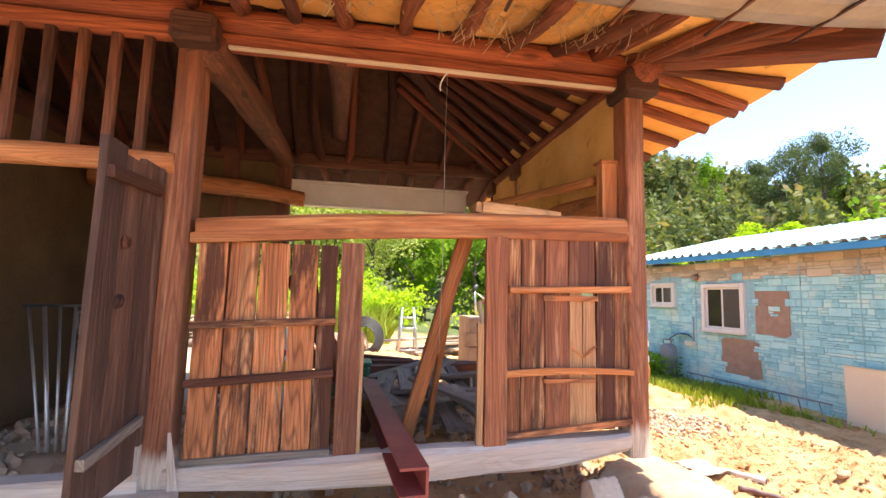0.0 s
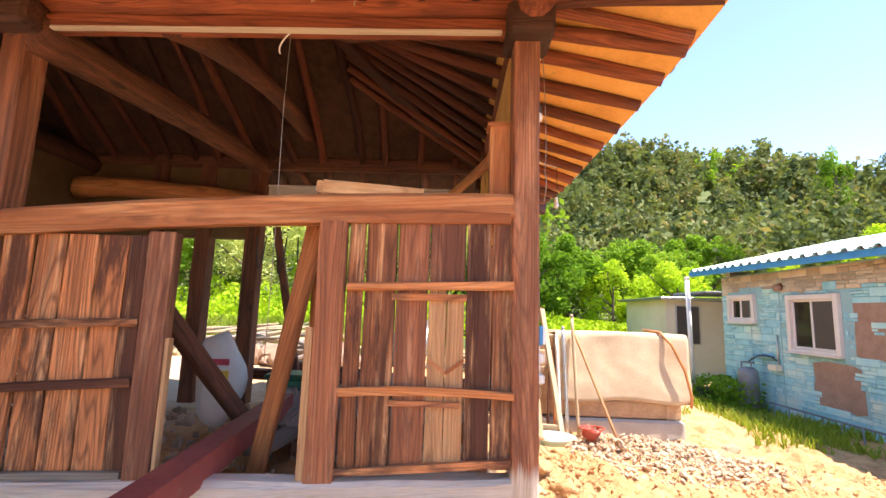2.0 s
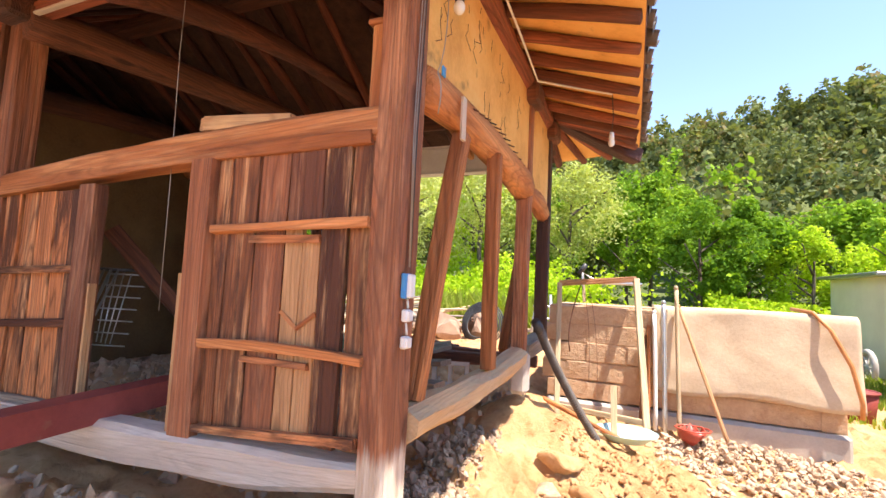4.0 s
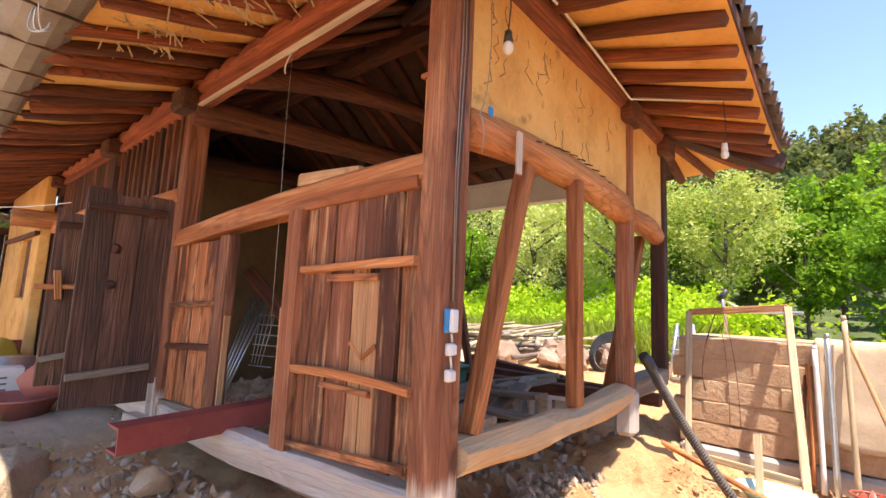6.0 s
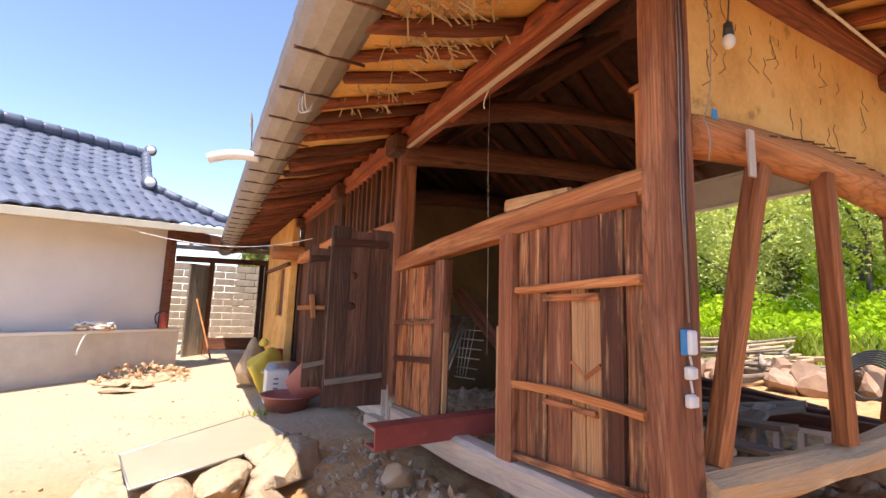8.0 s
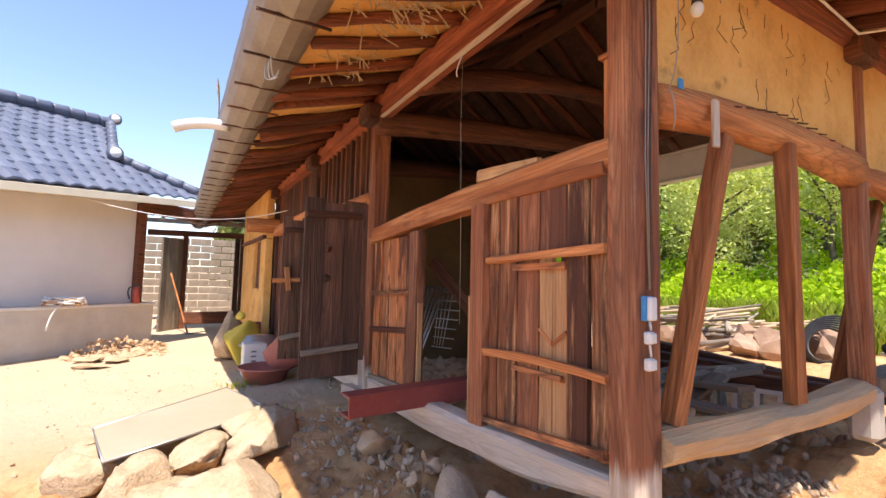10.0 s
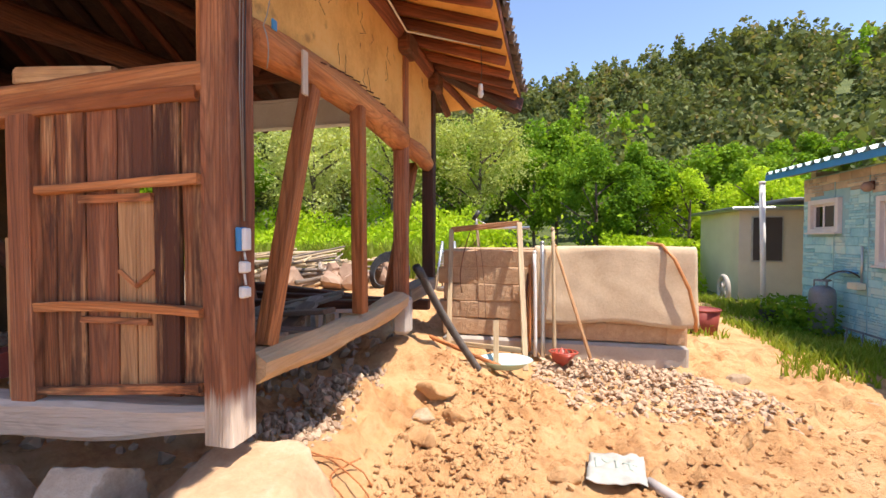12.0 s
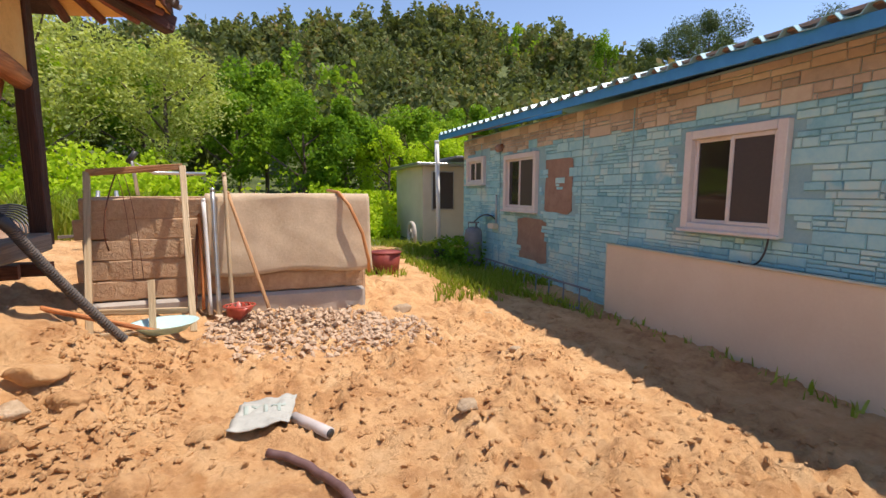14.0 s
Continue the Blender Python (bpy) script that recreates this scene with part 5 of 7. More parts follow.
def scatter(name, label, mat, spots, count, lo, hi, seed, flat=0.6, category="rubble"):
    """Many small broken stones as one loose heap."""
    r = random.Random(seed)
    verts, faces = [], []
    ico = bmesh.new()
    bmesh.ops.create_icosphere(ico, subdivisions=1, radius=1.0)
    ico.verts.ensure_lookup_table()
    base = [v.co.copy() for v in ico.verts]
    tri = [tuple(v.index for v in f.verts) for f in ico.faces]
    ico.free()
    for _ in range(count):
        x0, x1, y0, y1, hump = spots[r.randrange(len(spots))]
        x, y = r.uniform(x0, x1), r.uniform(y0, y1)
        s = lo + (hi - lo) * r.random() ** 2.2
        fx, fy = (x - (x0 + x1) / 2) / (x1 - x0) * 2, (y - (y0 + y1) / 2) / (y1 - y0) * 2
        z = ground_z(x, y) + hump * max(0, 1 - fx * fx) * max(0, 1 - fy * fy) * r.random() + s * 0.01
        m = Euler((r.uniform(0, 6), r.uniform(0, 6), r.uniform(0, 6))).to_matrix()
        o = len(verts)
        wx, wy, wz = r.uniform(0.8, 1.3), r.uniform(0.6, 1), r.uniform(0.45, 0.8)
        for b in base:
            k = r.uniform(0.55, 1.2)
            q = m @ Vector((b.x * wx * k, b.y * wy * k, b.z * wz * k))
            verts.append((x + q.x * s * 0.5, y + q.y * s * 0.5, z + q.z * s * 0.5 * flat * 1.4))
        faces += [tuple(i + o for i in f) for f in tri]
    return tagged(new(name, mesh_from(name, verts, faces, mat)), label, category, kind="stuff")


scatter("gravel", "grey broken gravel under the side sill", M_RUBBLE, [(1.2, 1.66, 2.75, 4.1, 0.06), (1.3, 1.6, 3.0, 4.2, 0.08)], 1100, 0.02, 0.075, 1, 0.7, "gravel")
scatter("rubble", "pinkish broken concrete rubble before the block wall", M_PINK, [(2.6, 4.0, 5.0, 6.0, 0.1), (2.9, 4.6, 4.7, 5.6, 0.05), (2.6, 4.2, 5.3, 6.0, 0.06)], 3600, 0.012, 0.1, 2, 0.5)
scatter("stones", "small stones scattered before the sill", M_RUBBLE, [(-0.9, 1.5, 1.75, 2.35, 0.03), (-0.3, 1.5, 2.05, 2.4, 0.06)], 520, 0.02, 0.1, 3, 0.7, "stones")
scatter("clods", "clods of dry orange earth", M_EARTH, [(1.9, 2.7, 2.3, 4.9, 0.02), (2.2, 5.5, 1.6, 4.9, 0.0), (3.5, 6.2, 2.0, 5.5, 0.0)], 6500, 0.01, 0.075, 4, 0.5, "clods")
scatter("floor_rubble", "grey rubble and broken mortar on the floor of the open bay", M_RUBBLE, [(-0.8, 1.5, 2.7, 5.2, 0.12), (-2.6, -0.9, 2.6, 5.1, 0.05)], 1300, 0.03, 0.15, 5, 0.7)
scatter("yard_grit", "grit and small chips on the trodden yard", M_PALEROCK, [(-7, -0.5, -1, 2.2, 0), (-5, -1, 0, 2, 0)], 500, 0.012, 0.05, 6, 0.5, "grit")

# rubble boards in the bay
for k in range(26):
    x, y = RNG.uniform(0.0, 0.95), RNG.uniform(3.2, 4.7)
    a = RNG.uniform(-0.4, 0.5) + (1.75 if k % 4 else 0.2)
    L = RNG.uniform(0.6, 1.15)
    z = 0.6 + RNG.uniform(0, 0.2)
    b = thing("scrap_board", (x, y, z - 0.05), "dusty grey scrap board lying in the rubble", "board", "scrap boards in the bay")
    timber("board", (x - math.cos(a) * L / 2, y - math.sin(a) * L / 2, z - RNG.uniform(0, 0.1)), (x + math.cos(a) * L / 2, y + math.sin(a) * L / 2, z + RNG.uniform(0, 0.12)), RNG.uniform(0.09, 0.16), 0.035, M_GREYWOOD, b, rough=0.005)
for p0, p1, lab in (((-0.9, 5.55, 0.72), (1.55, 5.6, 0.68), "long dark timber laid along the back sill"), ((-0.6, 5.75, 0.8), (0.7, 5.65, 0.7), "dark timber laid at the back"), ((-0.2, 4.9, 0.72), (1.45, 5.35, 0.7), "dark timber lying in the rubble")):
    b = thing("old_timber", p0, lab, "timber")
    timber("timber", p0, p1, 0.12, 0.11, M_DARK, b)
blk = thing("concrete_block", (0.9, 4.0, 0.62), "hollow grey concrete block on the rubble", "concrete block")
bm = box_bm(0.39, 0.03, 0.19, 0.004, (0, -0.075, 0))
box_bm(0.39, 0.03, 0.19, 0.004, (0, 0.075, 0), bm)
for x in (-0.18, -0.06, 0.06, 0.18):
    box_bm(0.03, 0.12, 0.19, 0.0, (x, 0, 0), bm)
part("block", bm, M_CONC, blk, "", pose(1.1, 4.3, 0.72, 80, 0, 20))
green = thing("green_crate", (-0.07, 4.5, 0.55), "dark green plastic crate on the rubble", "crate")
M_GREEN = mottled("dark_green_plastic", [(0.3, (0.015, 0.1, 0.06)), (0.7, (0.03, 0.17, 0.1))], 4, rough=0.4, bump_s=0.05)
crate_body = part("body", box_bm(0.4, 0.3, 0.26, 0.02, (-0.05, 4.5, 0.72)), M_GREEN, green)
part("lid", box_bm(0.44, 0.34, 0.04, 0.015, (-0.05, 4.5, 0.87)), M_GREEN, crate_body)
sack = thing("fertiliser_sack", (-0.7, 4.4, 0.5), "upright white sack with red and yellow print", "sack")
bm = rock_bm(0.42, 0.26, 0.66, 2.0, 3, 0.18, at=(-0.72, 4.45, 0.83))
sk = smooth(part("sack", bm, M_WHITE, sack))
M_PINKP = mottled("red_print", [(0.3, (0.55, 0.06, 0.1)), (0.7, (0.7, 0.1, 0.14))], 5, rough=0.6, bump_s=0.0)
M_YELLP = mottled("yellow_print", [(0.3, (0.7, 0.5, 0.05)), (0.7, (0.8, 0.6, 0.1))], 5, rough=0.6, bump_s=0.0)
part("print_bar", box_bm(0.16, 0.01, 0.05, 0.0, (-0.64, 4.312, 0.98)), M_PINKP, sk, "red print")
part("print_bar", box_bm(0.09, 0.01, 0.22, 0.0, (-0.6, 4.31, 0.8)), M_YELLP, sk, "yellow print")
part("print_bar", box_bm(0.05, 0.01, 0.26, 0.0, (-0.74, 4.312, 0.78)), M_PINKP, sk, "red print")

rack = thing("clothes_rack", (-1.9, 3.5, 0.5), "folded steel clothes rack leaning in the dark bay", "clothes rack")
for k in range(5):
    o = 0.1 * k
    tube("frame_bar", [(-2.3 + o, 3.78, 1.36), (-1.86 + 0.045 * k, 3.3, 0.5)], 0.013 if k % 2 else 0.009, M_STEEL, rack)
tube("top_bar", [(-2.33, 3.78, 1.37), (-1.75, 3.85, 1.37)], 0.014, M_BLACKRUB, rack)
for k in range(7):
    tube("rung", [(-1.98 + 0.03 * k, 3.75 - 0.03 * k, 1.33 - 0.1 * k), (-1.6 + 0.01 * k, 3.85 - 0.03 * k, 1.33 - 0.1 * k)], 0.006, M_STEEL, rack)
for k in range(4):
    tube("rung", [(-1.98 + 0.1 * k, 3.76, 1.34), (-1.8 + 0.06 * k, 3.6, 0.75)], 0.005, M_STEEL, rack)

cordh = thing("rope_loop", (-0.5, 5.1, 1.8), "dark rope loops and straps hanging at the back", "rope")
for k in range(3):
    x = -0.8 + 0.22 * k
    tube("loop", bend((x, 5.2, 2.2), (x + 0.05, 5.15, 1.5 - 0.1 * k), (x + 0.1, 5.2, 2.2), 10), 0.007, M_BLACKRUB, cordh)
lad = thing("step_ladder", (1.0, 9, 0.45), "pale aluminium step ladder behind the house", "ladder")
for s in (-0.18, 0.18):
    tube("rail", [(1.0 + s * 0.6, 9.0, 1.3), (1.0 + s, 8.75, 0.4)], 0.025, M_STEEL, lad)
    tube("rail", [(1.0 + s * 0.6, 9.0, 1.3), (1.0 + s, 9.3, 0.4)], 0.02, M_STEEL, lad)
for k in range(4):
    tube("rung", [(0.83, 8.78 + 0.055 * k, 0.5 + 0.2 * k), (1.17, 8.78 + 0.055 * k, 0.5 + 0.2 * k)], 0.02, M_STEEL, lad)

# ---- behind the house: felled wood, rocks, coil ----
for k in range(70):
    x, y = RNG.uniform(-3.6, -0.9), RNG.uniform(8.3, 9.8)
    a = RNG.uniform(-0.7, 0.7) + (1.57 if k % 4 == 0 else 0.15)
    L = RNG.uniform(0.8, 2.2)
    z = ground_z(x, y) + 0.05 + 0.6 * RNG.random() * max(0, 1 - abs(x + 2.2) / 1.6)
    st = thing("branch", (x, y, z), "bare grey branch in the wood heap", "branch", "wood heap")
    log("stem", (x - math.cos(a) * L / 2, y - math.sin(a) * L / 2, z - 0.06), (x + math.cos(a) * L / 2, y + math.sin(a) * L / 2, z + RNG.uniform(-0.05, 0.22)), RNG.uniform(0.02, 0.055), 0.02, M_GREYWOOD if k % 3 else M_NEWWOOD, st, rough=0.02, sides=7)
for k in range(26):
    x, y = RNG.uniform(1.2, 3.6), RNG.uniform(8.4, 9.6)
    a = RNG.uniform(-0.3, 0.3)
    z = ground_z(x, y) + 0.04 + 0.25 * RNG.random()
    st = thing("plank_scrap", (x, y, z), "weathered plank in the timber heap", "plank", "timber heap")
    timber("plank", (x - 0.8, y - a, z), (x + 0.8, y + a, z + 0.06), 0.12, 0.04, M_GREYWOOD if k % 2 else M_NEWWOOD, st)
M_REDROCK = mottled("reddish_rock", [(0.3, (0.26, 0.15, 0.1)), (0.7, (0.48, 0.33, 0.23))], 4, rough=0.9, bump_s=0.6, bump_d=0.04)
for k in range(22):
    stone(RNG.uniform(-2.0, 0.5), RNG.uniform(7.9, 9.0), RNG.uniform(0.2, 0.75), RNG.uniform(0.2, 0.55), RNG.uniform(0.2, 0.5), M_REDROCK, "reddish boulder in the rock heap", 0.2, 2, name="rock", group="rock heap")
coil = thing("hose_coil", (0.1, 8.3, 0.6), "coil of black hoses beside the rocks", "hose coil")
for k in range(7):
    r = 0.2 + 0.025 * k
    tube("turn", [(0.15 + r * math.cos(a), 8.1 + 0.03 * k + 0.1 * math.sin(a), 0.78 + r * math.sin(a)) for a in [j * math.pi / 10 for j in range(20)]], 0.013, M_BLACKRUB, coil, cyc=True)
bike = thing("metal_handle", (2.2, 7.3, 1.3), "bent steel handle with a black grip behind the frame", "handle")
tube("bar", [(1.85, 7.0, 1.25), (1.82, 7.0, 1.62), (2.0, 7.05, 1.5), (2.5, 7.2, 1.5)], 0.02, M_STEEL, bike)
tube("grip", [(1.78, 7.0, 1.6), (1.86, 7.0, 1.72)], 0.03, M_BLACKRUB, bike)

# ---- blue house ----
BX = 7.1
bh_ = thing("blue_house", (9.5, 3, -0.15), "single storey house with light blue stone-pattern siding and a pale blue sheet roof", "house", kind="structure")
W_TOP = 2.38
WINDOWS = [(9.26, 10.05, 1.45, 1.97), (7.36, 8.38, 0.99, 1.91), (3.66, 4.58, 0.945, 1.86)]
M_SIDING = mottled("blue_stone_siding", [(0.3, (0.2, 0.47, 0.54)), (0.45, (0.32, 0.61, 0.66)), (0.6, (0.44, 0.7, 0.69)), (0.78, (0.6, 0.72, 0.65))], 2.2, rough=0.65, bump_s=0.3, bump_d=0.008, world_space=True, fine=25, island=0.3, second=(1.6, 0.56, (0.6, 0.7, 0.62)))
M_SIDING_WARM = mottled("faded_stone_siding", [(0.3, (0.38, 0.3, 0.22)), (0.5, (0.54, 0.42, 0.3)), (0.75, (0.66, 0.57, 0.42))], 2.2, rough=0.65, bump_s=0.25, bump_d=0.006, world_space=True, fine=25, island=0.4)
M_JOINT = mottled("siding_joint", [(0.3, (0.22, 0.41, 0.45)), (0.7, (0.34, 0.53, 0.55))], 5, rough=0.8)
M_GLASS = bpy.data.materials.new("dark_window_glass")
M_GLASS.use_nodes = True
gb = M_GLASS.node_tree.nodes["Principled BSDF"]
gb.inputs["Base Color"].default_value = (0.03, 0.022, 0.02, 1)
gb.inputs["Roughness"].default_value = 0.06
M_SCREEN = mottled("insect_screen", [(0.3, (0.045, 0.035, 0.032)), (0.7, (0.09, 0.07, 0.06))], 300, rough=0.6, bump_s=0.1)
M_FRAME = mottled("window_frame_plastic", [(0.3, (0.66, 0.58, 0.53)), (0.7, (0.78, 0.71, 0.66))], 5, rough=0.4, bump_s=0.03)


def wall_piece(y0, y1, z0, z1):
    part("wall", box_bm(0.16, y1 - y0, z1 - z0, 0.0, (BX + 0.085, (y0 + y1) / 2, (z0 + z1) / 2)), M_JOINT, bh_)


ys = [-4.0, 3.66, 4.58, 7.36, 8.38, 9.26, 10.05, 10.32]
for k in range(0, 8, 2):
    if k + 1 < 8:
        wall_piece(ys[k], ys[k + 1], -0.3, W_TOP)
for y0, y1, z0, z1 in WINDOWS:
    wall_piece(y0, y1, -0.3, z0)
    wall_piece(y0, y1, z1, W_TOP)
part("end_wall", box_bm(5, 0.16, 2.9, 0.0, (BX + 2.6, 10.24, 1.05)), M_CREAM, bh_)
part("end_wall", box_bm(5, 0.16, 2.9, 0.0, (BX + 2.6, -3.9, 1.05)), M_CREAM, bh_)
part("back_wall", box_bm(0.16, 14, 2.9, 0.0, (BX + 5.1, 3.2, 1.05)), M_CREAM, bh_)
# embossed stones of the siding
PATCHES = [(6.46, 7.13, 0.99, 1.81), (7.07, 7.94, 0.19, 0.88)]
r5 = random.Random(5)
stones = []


def lay(y, y1, z, h):
    hit = any(not (y1 < a - 0.02 or y > b + 0.02 or z + h < c - 0.02 or z > d + 0.02) for a, b, c, d in WINDOWS)
    bare = any(a < (y + y1) / 2 < b and c < z + h / 2 < d for a, b, c, d in PATCHES)
    keep = 6.62 < (y + y1) / 2 < 6.9 and 1.3 < z < 1.5
    if not hit and (not bare or keep) and y1 - y > 0.025:
        stones.append((y, y1, z, z + h))


z = -0.22
while z < W_TOP - 0.03:
    h = min(r5.choice([0.09, 0.11, 0.13]), W_TOP - z)
    y = -4 + r5.uniform(0, 0.2)
    while y < 10.3:
        y1 = min(y + r5.uniform(0.16, 0.46), 10.31)
        split = r5.random()
        if split < 0.3:
            lay(y, y1, z, h)
        else:
            k = 2 if split < 0.75 else 3
            cut = [0.0] + sorted(r5.uniform(0.3, 0.7) if k == 2 else (i + r5.uniform(0.75, 1.2)) / 3 for i in range(k - 1)) + [1.0]
            for a, b in zip(cut, cut[1:]):
                m = y + (y1 - y) * r5.uniform(0.3, 0.9)
                lay(y, m, z + h * a, h * (b - a))
                lay(m, y1, z + h * a, h * (b - a))
        y = y1
    z += h
rest = {0: ([], []), 1: ([], [])}
count = 0
for y0, y1, z0, z1 in stones:
    t = 0.006 + 0.008 * r5.random()
    g = 0.002
    c = 0.006
    warm = 1 if z0 > 1.98 + 0.12 * noise.noise(Vector((y0 * 1.3, 0, 0))) + 0.05 * noise.noise(Vector((y0 * 5, z0 * 9, 0))) else 0
    vs = [(0, y0 + g, z0 + g), (0, y1 - g, z0 + g), (0, y1 - g, z1 - g), (0, y0 + g, z1 - g)]
    vs += [(-t, y0 + g + c, z0 + g + c), (-t, y1 - g - c, z0 + g + c), (-t, y1 - g - c, z1 - g - c), (-t, y0 + g + c, z1 - g - c)]
    fs = [(7, 6, 5, 4), (0, 4, 5, 1), (1, 5, 6, 2), (2, 6, 7, 3), (3, 7, 4, 0)]
    if 2.9 < y0 < 5.6 and z0 > 0.5 and count < 300:
        count += 1
        ob = new("siding_stone", mesh_from("siding_stone", [(a, b - y0, d - z0) for a, b, d in vs], fs, (M_SIDING, M_SIDING_WARM)[warm]))
        ob.matrix_basis = Matrix.Translation((BX, y0, z0))
        ob.parent = bh_
        ob.matrix_parent_inverse = bh_.matrix_basis.inverted()
    else:
        V, F = rest[warm]
        o = len(V)
        V += [(BX + a, b, d) for a, b, d in vs]
        F += [tuple(i + o for i in f) for f in fs]
for w in (0, 1):
    ob = new("siding_field", mesh_from("siding_field", *rest[w], (M_SIDING, M_SIDING_WARM)[w]))
    tagged(ob, ("light blue embossed stone siding", "faded tan embossed stone siding under the eave")[w], kind="stuff")
    ob.parent = bh_
    ob.matrix_parent_inverse = bh_.matrix_basis.inverted()
for y in (9.4, 8.6, 6.25, 5.35, 2.75, 1.7):
    part("panel_seam", box_bm(0.012, 0.012, W_TOP - 0.1, 0.0, (BX - 0.012, y, 1.1)), M_JOINT, bh_)
for a, b, c, d in PATCHES:
    bm = bmesh.new()
    n = 26
    rim = []
    for k in range(n):
        t = 2 * math.pi * k / n
        rx, rz = (b - a) / 2, (d - c) / 2
        q = max(abs(math.cos(t)), abs(math.sin(t)))
        j = 1 + 0.09 * noise.noise(Vector((math.cos(t) * 2 + a, math.sin(t) * 2, 0)))
        rim.append((BX - 0.004, (a + b) / 2 + math.cos(t) / q * rx * j, (c + d) / 2 + math.sin(t) / q * rz * j))
    front = [bm.verts.new(p) for p in rim]
    backv = [bm.verts.new((p[0] + 0.02, p[1], p[2])) for p in rim]
    bm.faces.new(front)
    for k in range(n):
        bm.faces.new((front[k], backv[k], backv[(k + 1) % n], front[(k + 1) % n]))
    bmesh.ops.recalc_face_normals(bm, faces=bm.faces)
    part("bare_patch", bm, M_BROWNBARE, bh_, "bare brown patch where siding fell off")


def window(name, y0, y1, z0, z1, label):
    w = thing(name, (BX, (y0 + y1) / 2, z0), label, "window", kind="structure")
    f = 0.06
    x = BX - 0.01
    for a, b, c, d in ((y0 - 0.02, y0 + f, z0 - 0.02, z1 + 0.02), (y1 - f, y1 + 0.02, z0 - 0.02, z1 + 0.02), (y0 + f, y1 - f, z0 - 0.02, z0 + f), (y0 + f, y1 - f, z1 - f, z1 + 0.02)):
        part("window_frame", box_bm(0.1, b - a, d - c, 0.006, (x, (a + b) / 2, (c + d) / 2)), M_FRAME, w)
    m = (y0 + y1) / 2
    part("window_sill", box_bm(0.05, y1 - y0 + 0.06, 0.03, 0.006, (BX - 0.075, m, z0 - 0.01)), M_FRAME, w)
    for a, b, dx, mat in ((y0 + f, m + 0.02, 0.0, M_SCREEN), (m - 0.02, y1 - f, 0.03, M_GLASS)):
        s = 0.035
        bm = bmesh.new()
        for p, q, c, d in ((a, a + s, z0 + f, z1 - f), (b - s, b, z0 + f, z1 - f), (a + s, b - s, z0 + f, z0 + f + s), (a + s, b - s, z1 - f - s, z1 - f)):
            box_bm(0.03, q - p, d - c, 0.004, (BX - 0.02 + dx, (p + q) / 2, (c + d) / 2), bm)
        sash = part("sash", bm, M_FRAME, w)
        part("pane", box_bm(0.006, b - a - 2 * s, z1 - z0 - 2 * f - 2 * s, 0.0, (BX - 0.015 + dx, (a + b) / 2, (z0 + z1) / 2)), mat, sash, "dark insect screen" if mat is M_SCREEN else "dark reflecting glass")
    return w


for k, wv in enumerate(WINDOWS):
    window("window_%d" % (k + 1), *wv, ("small white sliding window, dark panes", "white plastic sliding window with dark panes", "large white sliding window with an insect screen")[k])
# corrugated sheet roof with a blue flashing
rf = thing("sheet_roof", (9.5, 3.2, 2.4), "pale blue corrugated sheet roof with a darker blue edge", "roof", kind="structure")


def edge_z(y):
    return 2.34 + (y - 3.1) * 0.018


bm = bmesh.new()
prev = None
y = -4.6
while y < 10.9:
    for dy, dz in ((0.0, 0.0), (0.04, 0.05), (0.1, 0.05), (0.14, 0.0)):
        yy = y + dy
        a, b = bm.verts.new((6.69, yy, edge_z(yy) + 0.05 + dz)), bm.verts.new((9.9, yy, edge_z(yy) + 0.8 + dz))
        if prev:
            bm.faces.new((prev[0], prev[1], b, a))
        prev = (a, b)
    y += 0.25
thicken(bm, -0.006)
part("roof_sheet", bm, M_BLUEMETAL, rf)
bm = bmesh.new()
quad = [bm.verts.new(v) for v in ((9.9, -4.6, edge_z(-4.6) + 0.8), (9.9, 10.9, edge_z(10.9) + 0.8), (13, 10.9, edge_z(10.9) + 0.1), (13, -4.6, edge_z(-4.6) + 0.1))]
bm.faces.new(quad)
thicken(bm, 0.02)
part("back_slope", bm, M_BLUEMETAL, rf)
k = 0
y = -4.6
while y < 10.8:
    y1 = min(y + 2.4, 10.88)
    timber("flashing", (6.74, y, edge_z(y) + 0.005), (6.74, y1 + 0.01, edge_z(y1) + 0.005), 0.03, 0.1, M_BLUEEDGE, rf, rough=0.001, chamfer=0.05)
    y = y1
timber("soffit", (6.92, -4.5, 2.4), (6.92, 10.7, 2.5), 0.36, 0.03, M_BROWNBARE, rf, rough=0.002)
timber("verge", (6.75, 10.88, edge_z(10.88) + 0.03), (9.9, 10.88, edge_z(10.88) + 0.78), 0.03, 0.14, M_BLUEEDGE, rf, rough=0.001)

panelb = thing("beige_sheet", (7, 3.5, -0.17), "large beige wall panel leaning along the house", "panel")
timber("panel", (6.97, 5.52, 0.25), (6.94, 1.2, 0.25), 0.06, 0.86, M_BEIGE, panelb, rough=0.001, chamfer=0.02, seg=2)
timber("edge_trim", (6.955, 5.52, 0.69), (6.925, 1.2, 0.69), 0.065, 0.012, M_CREAM, panelb, rough=0.0005, seg=2)
timber("end_trim", (6.97, 5.525, -0.17), (6.965, 5.525, 0.69), 0.065, 0.012, M_CREAM, panelb, rough=0.0005, seg=2, up=(0, 1, 0))
tank = thing("gas_cylinder", (6.82, 9.15, -0.12), "grey gas cylinder standing by the blue wall", "gas cylinder")
M_TANK = mottled("grey_tank_paint", [(0.3, (0.13, 0.135, 0.15)), (0.7, (0.24, 0.245, 0.26))], 5, rough=0.5, bump_s=0.1)
bm = bmesh.new()
prev = None
